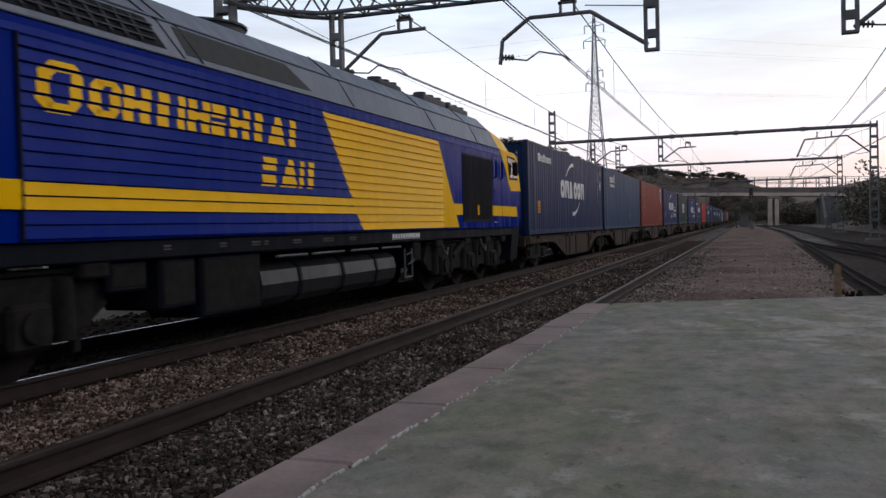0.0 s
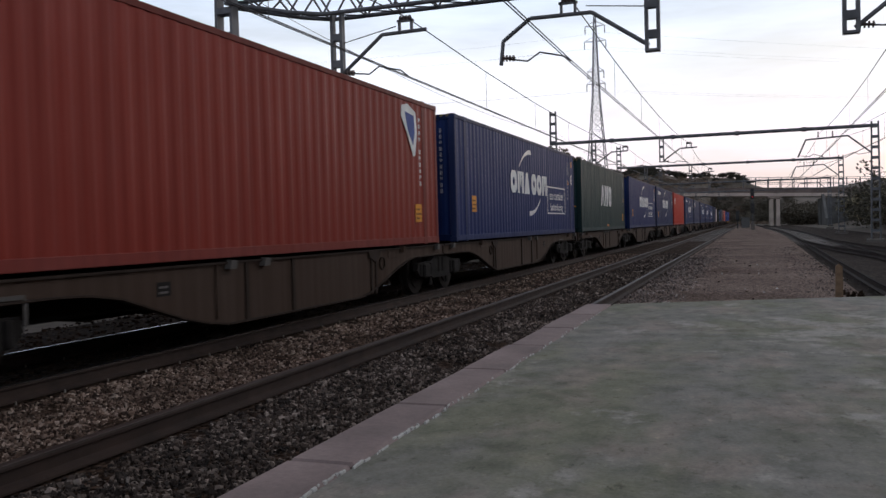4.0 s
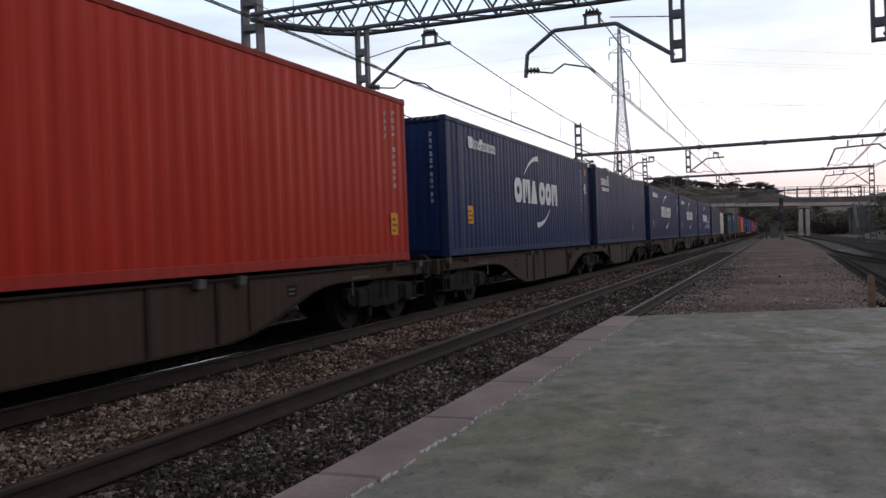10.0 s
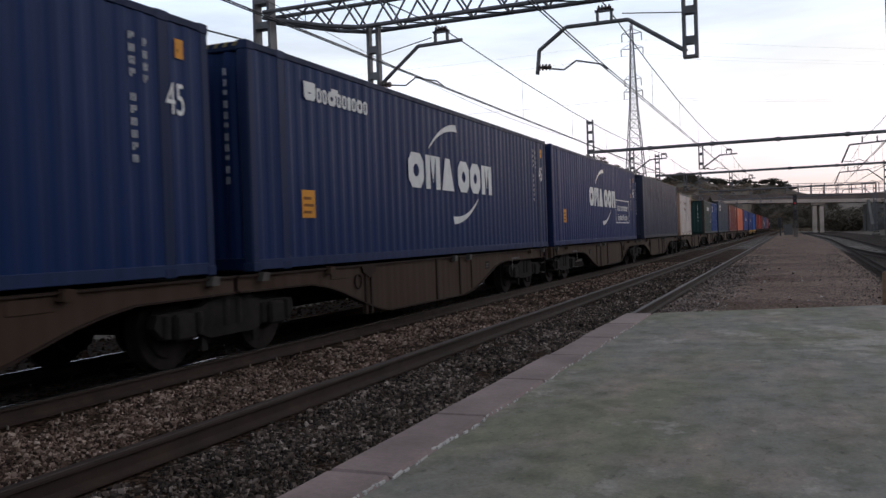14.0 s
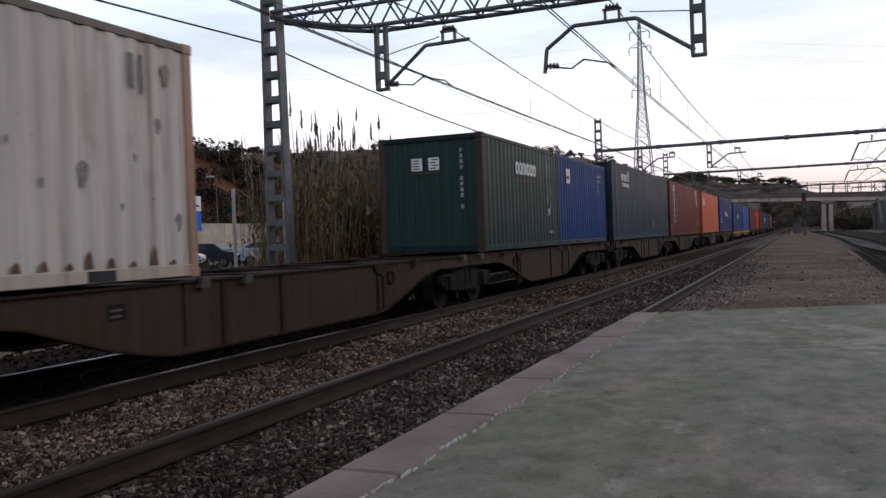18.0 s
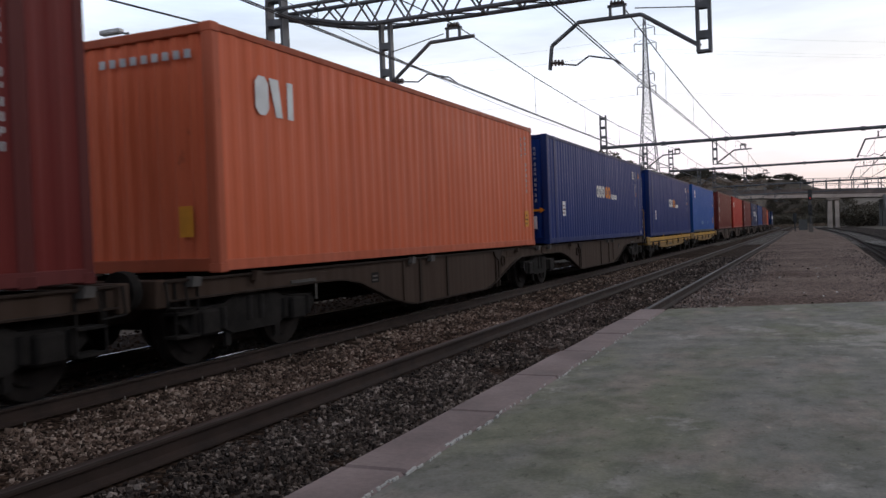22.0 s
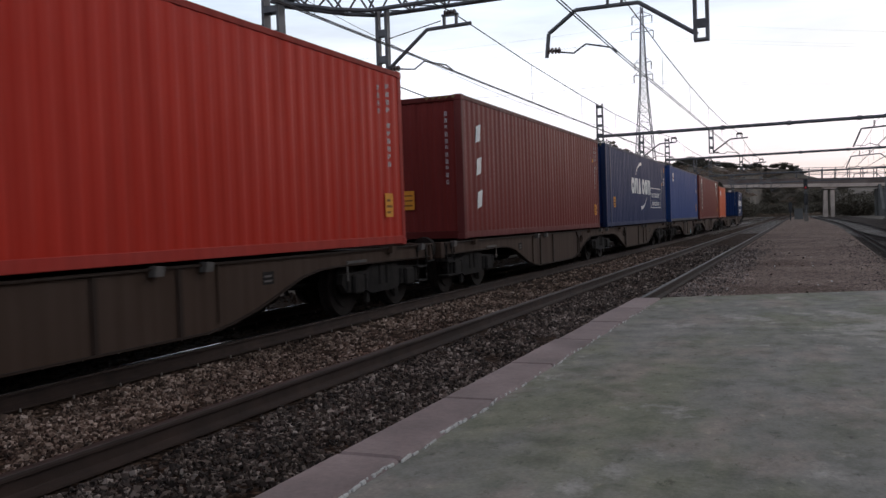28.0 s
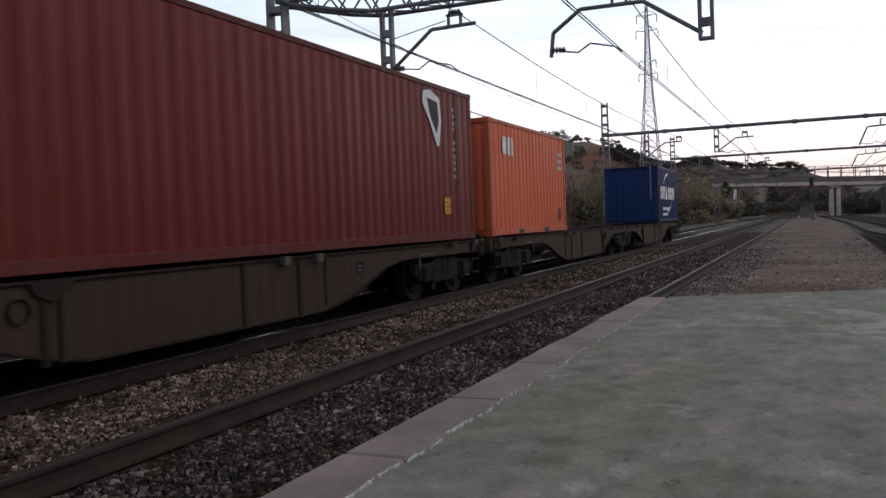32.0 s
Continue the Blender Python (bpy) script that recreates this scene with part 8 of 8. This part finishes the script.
def pylon(label, x, y, z0, top, base, arms, turn=0, tip=0.25, horns=0.0):
    g = thing("electricity_pylon", label, "pylon", (x, y, z0), "electricity pylons", turn=turn)
    H = top - z0
    waist = H * 0.62
    width = lambda z: base + (base * 0.27 - base) * z / waist if z < waist else base * 0.27 * (1 - (1 - tip) * (z - waist) / (H - waist))
    legs, lace = Build(), Build()
    zs = [0]
    while zs[-1] < H * 0.97:
        zs.append(zs[-1] + max(0.8, width(zs[-1]) * 0.85))
    zs[-1] = H
    for sx in (-1, 1):
        for sy in (-1, 1):
            for a, b in zip(zs, zs[1:]):
                legs.tube((sx * width(a) / 2, sy * width(a) / 2, a), (sx * width(b) / 2, sy * width(b) / 2, b), 0.085, 5)
    for a, b in zip(zs, zs[1:]):
        wa, wb = width(a) / 2, width(b) / 2
        for s in (-1, 1):
            for p, q in (((-wa, s * wa, a), (wb, s * wb, b)), ((wa, s * wa, a), (-wb, s * wb, b)), ((s * wa, -wa, a), (s * wb, wb, b)), ((s * wa, wa, a), (s * wb, -wb, b)), ((-wb, s * wb, b), (wb, s * wb, b))):
                lace.tube(p, q, 0.045, 4)
    part("leg", legs, M["pylon_steel"], g, "four tapering lattice legs")
    part("lattice", lace, M["pylon_steel"], g)
    if horns:
        b = Build()
        for s in (-1, 1):
            b.tube((s * 0.3, 0, H - 1.2), (s * horns, 0, H + 1.3), 0.08, 5)
            b.tube((-s * 0.3, 0, H - 0.1), (s * horns, 0, H + 1.3), 0.06, 5)
        part("horn", b, M["pylon_steel"], g, "forked peak for the earth wires")
    for z, reach in arms:
        b = Build()
        w = width(z) / 2
        for s in (-1, 1):
            for d in (-1, 1):
                b.tube((s * w, d * w, z), (s * reach, 0, z + 0.1), 0.05, 5)
            b.tube((s * w, 0, z + 0.9), (s * reach, 0, z + 0.1), 0.05, 5)
        part("cross_arm", b, M["pylon_steel"], g, "lattice cross arm")
        for s in (-1, 1):
            part("insulator", insulator(Build(), (s * reach, 0, z + 0.05), (s * reach, 0, z - 1.3), 0.12, 6), M["insulator"], g)


M["pylon_steel"] = plain("pylon_steel", (0.2, 0.2, 0.22), 0.6, 0.3, vary=0.2, scale=1)
pylon("tall lattice electricity pylon behind the railway", -26.4, 160, 0, 39.8, 5.0, ((27.3, 1.7), (29.6, 1.5), (35.2, 2.0), (38.0, 1.8)))
pylon("lattice electricity pylon on the red hill", -127, 112, terrain(-127, 112), 43.3, 4.6, ((35.4 - terrain(-127, 112), 5.0), (38.2 - terrain(-127, 112), 5.2), (41.3 - terrain(-127, 112), 4.3)), 48, 0.8, 2.5)
hv = Build()
for z, dx in ((26.0, -1.7), (26.0, 1.7), (34.0, -2.0), (34.0, 2.0), (36.7, 1.8)):
    for ex, ey, ez in ((330, 330, 44), (-260, 60, 42)):
        n = 14
        hv.line([(-26.4 + dx + (ex + 26.4) * i / n, 160 + (ey - 160) * i / n, z + (ez - z) * i / n - 9 * 4 * (i / n) * (1 - i / n)) for i in range(n + 1)], 0.009, 4)
solid("power_line", hv, M["wire"], "thin high-voltage lines across the sky", "power line")


# ---------------------------------------------------------------- car park beyond the train
def lamp_post(x, y, h, label):
    g = thing("street_lamp", label, "street lamp", (x, y, terrain(x, y)), "street lamps")
    part("pole", Build().tube((0, 0, -0.1), (0, 0, h), 0.085, 12, 0.045), M["steel"], g, "tapered steel pole")
    part("base", Build().tube((0, 0, -0.1), (0, 0, 0.35), 0.14, 12), M["steel"], g)
    part("arm", Build().tube((0, 0, h - 0.05), (-0.45, -0.1, h + 0.05), 0.035, 8), M["steel"], g)
    part("head", Build().box(-1.15, -0.26, h - 0.02, -0.2, 0.06, h + 0.16, 0.05), plain("lamp_head", (0.5, 0.5, 0.5), 0.5), g, "flat grey lamp head")


lamp_post(-22.3, 24.0, 9.0, "tall slim street lamp over the car park")
lamp_post(-41.0, 37.2, 9.0, "distant slim street lamp over the car park")
lamp_post(-60.0, 78.0, 9.0, "distant slim street lamp beside the road")


def fence():
    g = thing("mesh_fence", "pale steel posts of a mesh fence along the railway", "fence", (0, 0, 0))
    x = -14.4
    pale = plain("weathered_zinc", (0.36, 0.34, 0.32), 0.65, 0.2, vary=0.3, scale=2)
    for i in range(16):
        y = 2.16 + i * 2.47
        z = terrain(x, y)
        post = part("fence_post", Build().tube((x, y, z - 0.2), (x, y, 2.9), 0.05, 10), pale, g, "pale round post")
        part("post_cap", Build().tube((x, y, 2.9), (x, y, 2.93), 0.054, 10, 0.02), pale, post)
    wires = Build()
    z = terrain(x, 10)
    for k in range(7):
        wires.tube((x, 2, z + 0.25 + k * 0.32), (x, 40, z + 0.25 + k * 0.32), 0.003, 4)
    tagged(part("wire", wires, M["steel"], g), kind="stuff")


fence()


def board():
    g = thing("notice_board", "white safety notice board with rows of symbols on the fence", "notice board", (-14.3, 15.77, 0))
    b = Build().box(-0.02, -0.92, 1.26, 0.02, 0.92, 2.31)
    part("panel", b, M["white"], g, "white panel")
    part("header", Build().box(-0.025, -0.92, 2.314, 0.025, 0.92, 2.55), M["black_mark"], g, "dark header strip")
    part("top_edge", Build().box(-0.03, -0.94, 2.553, 0.03, 0.94, 2.585), M["white"], g, "pale top edge")
    part("footer", Build().box(-0.025, -0.92, 1.16, 0.025, 0.92, 1.256), M["black_mark"], g, "dark bottom strip")
    for y0, y1 in ((-0.8, -0.68), (-0.65, -0.42), (0.35, 0.8)):
        part("header_print", Build().box(0.026, y0, 2.4, 0.029, y1, 2.46 if y0 > 0 else 2.47), M["white"], g)
    for i in range(6):
        y = -0.72 + i * 0.28
        part("symbol", Build().prism([(y - 0.08, 1.98), (y + 0.08, 1.98), (y, 2.14)], 0, 0.021, 0.025), M["black_mark"], g, "black triangle symbol")
        if i in (0, 3):
            part("symbol", Build().prism([(y - 0.08, 1.64), (y + 0.08, 1.64), (y, 1.8)], 0, 0.021, 0.025), M["black_mark"], g)
        else:
            part("symbol", Build().tube((0.021, y, 1.72), (0.025, y, 1.72), 0.08, 14), M["black_mark"], g, "round black symbol")
        part("caption_bar", Build().box(0.021, y - 0.09, 1.54, 0.024, y + 0.09, 1.57).box(0.021, y - 0.09, 1.89, 0.024, y + 0.09, 1.92), M["faded_ink"], g)
    part("footer_bar", Build().box(0.021, -0.6, 1.32, 0.024, 0.6, 1.36), M["faded_ink"], g)
    for y in (-0.75, 0.75):
        part("leg", Build().tube((-0.05, y, -0.1), (-0.05, y, 2.5), 0.03, 8), M["steel"], g)


board()


def car(label, x, y, turn, colour):
    g = thing("parked_car", label, "car", (x, y, terrain(x, y)), "cars in the car park", turn=turn)
    m = paint("car_" + colour[0], colour[1], 0.1, 0.0, 0.25)
    body = [(-2.1, 0.35), (2.1, 0.35), (2.15, 0.7), (2.0, 0.88), (1.2, 0.98), (0.55, 1.42), (-1.2, 1.45), (-1.95, 1.0), (-2.15, 0.85)]
    b = Build()
    n = len(body)
    outer = [(px, -0.85, pz) for px, pz in body] + [(px, 0.85, pz) for px, pz in body]
    for i, (px, pz) in enumerate(body):
        if pz > 1.1:
            outer[i], outer[n + i] = (px, -0.62, pz), (px, 0.62, pz)
    b.add(outer, [tuple(range(n))[::-1], tuple(range(n, 2 * n))] + [(i, (i + 1) % n, n + (i + 1) % n, n + i) for i in range(n)])
    part("body", b, m, g)
    for s in (-1, 1):
        w = Build().add([(1.05, s * 0.835, 1.0), (0.5, s * 0.665, 1.38), (-1.1, s * 0.665, 1.4), (-1.75, s * 0.83, 1.02), (1.05, s * 0.815, 1.0), (0.5, s * 0.645, 1.38), (-1.1, s * 0.645, 1.4), (-1.75, s * 0.81, 1.02)],
                        [(0, 1, 2, 3), (7, 6, 5, 4), (0, 4, 5, 1), (1, 5, 6, 2), (2, 6, 7, 3), (3, 7, 4, 0)])
        part("side_window", w, M["glass"], g)
        for wx in (-1.3, 1.35):
            t = part("wheel", Build().tube((wx, s * 0.68, 0.32), (wx, s * 0.87, 0.32), 0.32, 18), M["rubber"], g)
            part("hubcap", Build().tube((wx, s * 0.872, 0.32), (wx, s * 0.885, 0.32), 0.19, 12), M["steel"], t)
        part("headlight", Build().box(1.98, s * 0.62 - 0.15, 0.66, 2.16, s * 0.62 + 0.15, 0.8, 0.03), M["white"], g)
    part("windscreen", Build().add([(1.14, -0.7, 1.03), (1.14, 0.7, 1.03), (0.62, 0.56, 1.4), (0.62, -0.56, 1.4), (1.16, -0.7, 1.04), (1.16, 0.7, 1.04), (0.64, 0.56, 1.41), (0.64, -0.56, 1.41)],
         [(0, 3, 2, 1), (4, 5, 6, 7), (0, 1, 5, 4), (1, 2, 6, 5), (2, 3, 7, 6), (3, 0, 4, 7)]), M["glass"], g)


for i, (x, y, t, c) in enumerate(((-36, 28.5, 20, ("silver", (0.3, 0.36, 0.46))), (-39, 31, 25, ("blue", (0.1, 0.14, 0.24))), (-35, 33, 15, ("grey", (0.2, 0.22, 0.25))), (-31, 35.5, 30, ("white", (0.6, 0.6, 0.6))), (-33, 42, 10, ("black", (0.03, 0.03, 0.035))), (-30, 44, 40, ("silver2", (0.4, 0.42, 0.45))), (-41, 35.5, 20, ("blue2", (0.12, 0.17, 0.28))), (-37, 37.5, 30, ("white2", (0.55, 0.58, 0.62))), (-33, 29.5, 12, ("blue3", (0.13, 0.18, 0.28))))):
    car("parked %s hatchback in the car park" % c[0].rstrip("23"), x, y, t, c)


def hoarding():
    g = thing("hoarding", "blue hoarding with a white band standing over the car park", "hoarding", (-33, 38.2, terrain(-33, 38)), turn=6)
    part("lower_panel", Build().box(-0.05, -3.6, 2.2, 0.05, 3.6, 3.4, 0.01), paint("hoarding_blue", (0.015, 0.13, 0.5), 0.1, 0.05, 0.4), g, "bright blue lower panel")
    part("upper_panel", Build().box(-0.06, -3.6, 3.404, 0.06, 3.6, 4.3, 0.01), M["white"], g, "white upper panel")
    part("emblem", Build().prism([(2.0, 3.6), (2.35, 3.6), (2.18, 3.95)], 0, 0.062, 0.068), M["black_mark"], g, "small dark emblem")
    for y0, y1, z in ((2.5, 3.4, 3.66), (-1.5, 0.6, 2.9), (-1.5, 0.1, 2.7), (1.2, 2.9, 2.75)):
        part("caption_bar", Build().box(0.052, y0, z, 0.068, y1, z + 0.11), M["black_mark" if z > 3.4 else "pale_print"], g)
    for y in (-3.2, 0, 3.2):
        part("leg", Build().box(-0.2, y - 0.06, -0.2, -0.07, y + 0.06, 4.2), M["dark_steel"], g)


hoarding()
# pale road and kerb across the car park
rd = Build()
xs = np.linspace(-56, -30, 12)
rd.sheet([[(x, 60 + (x + 70) * 0.1 + w, terrain(x, 60) + 0.05) for x in xs] for w in (0, 3, 6, 9)])
solid("road", rd, plain("dusty_asphalt", (0.22, 0.2, 0.18), 0.95, vary=0.2, scale=0.4, fine=6), "dusty pale access road below the hill", "road", kind="structure")
wall = thing("retaining_wall", "pale tan retaining wall below the hill", "wall", kind="structure")
stucco = plain("tan_render", (0.42, 0.35, 0.29), 0.95, vary=0.25, scale=0.5, fine=7)
for k in range(24):
    y = 16 + k * 5.0
    part("wall_panel", Build().box(-58.2, y, -0.2, -57.6, y + 4.97, min(3.8, 2.7 + 0.055 * (y - 47)) if y > 47 else 2.7, 0.03), stucco, wall)

motions()
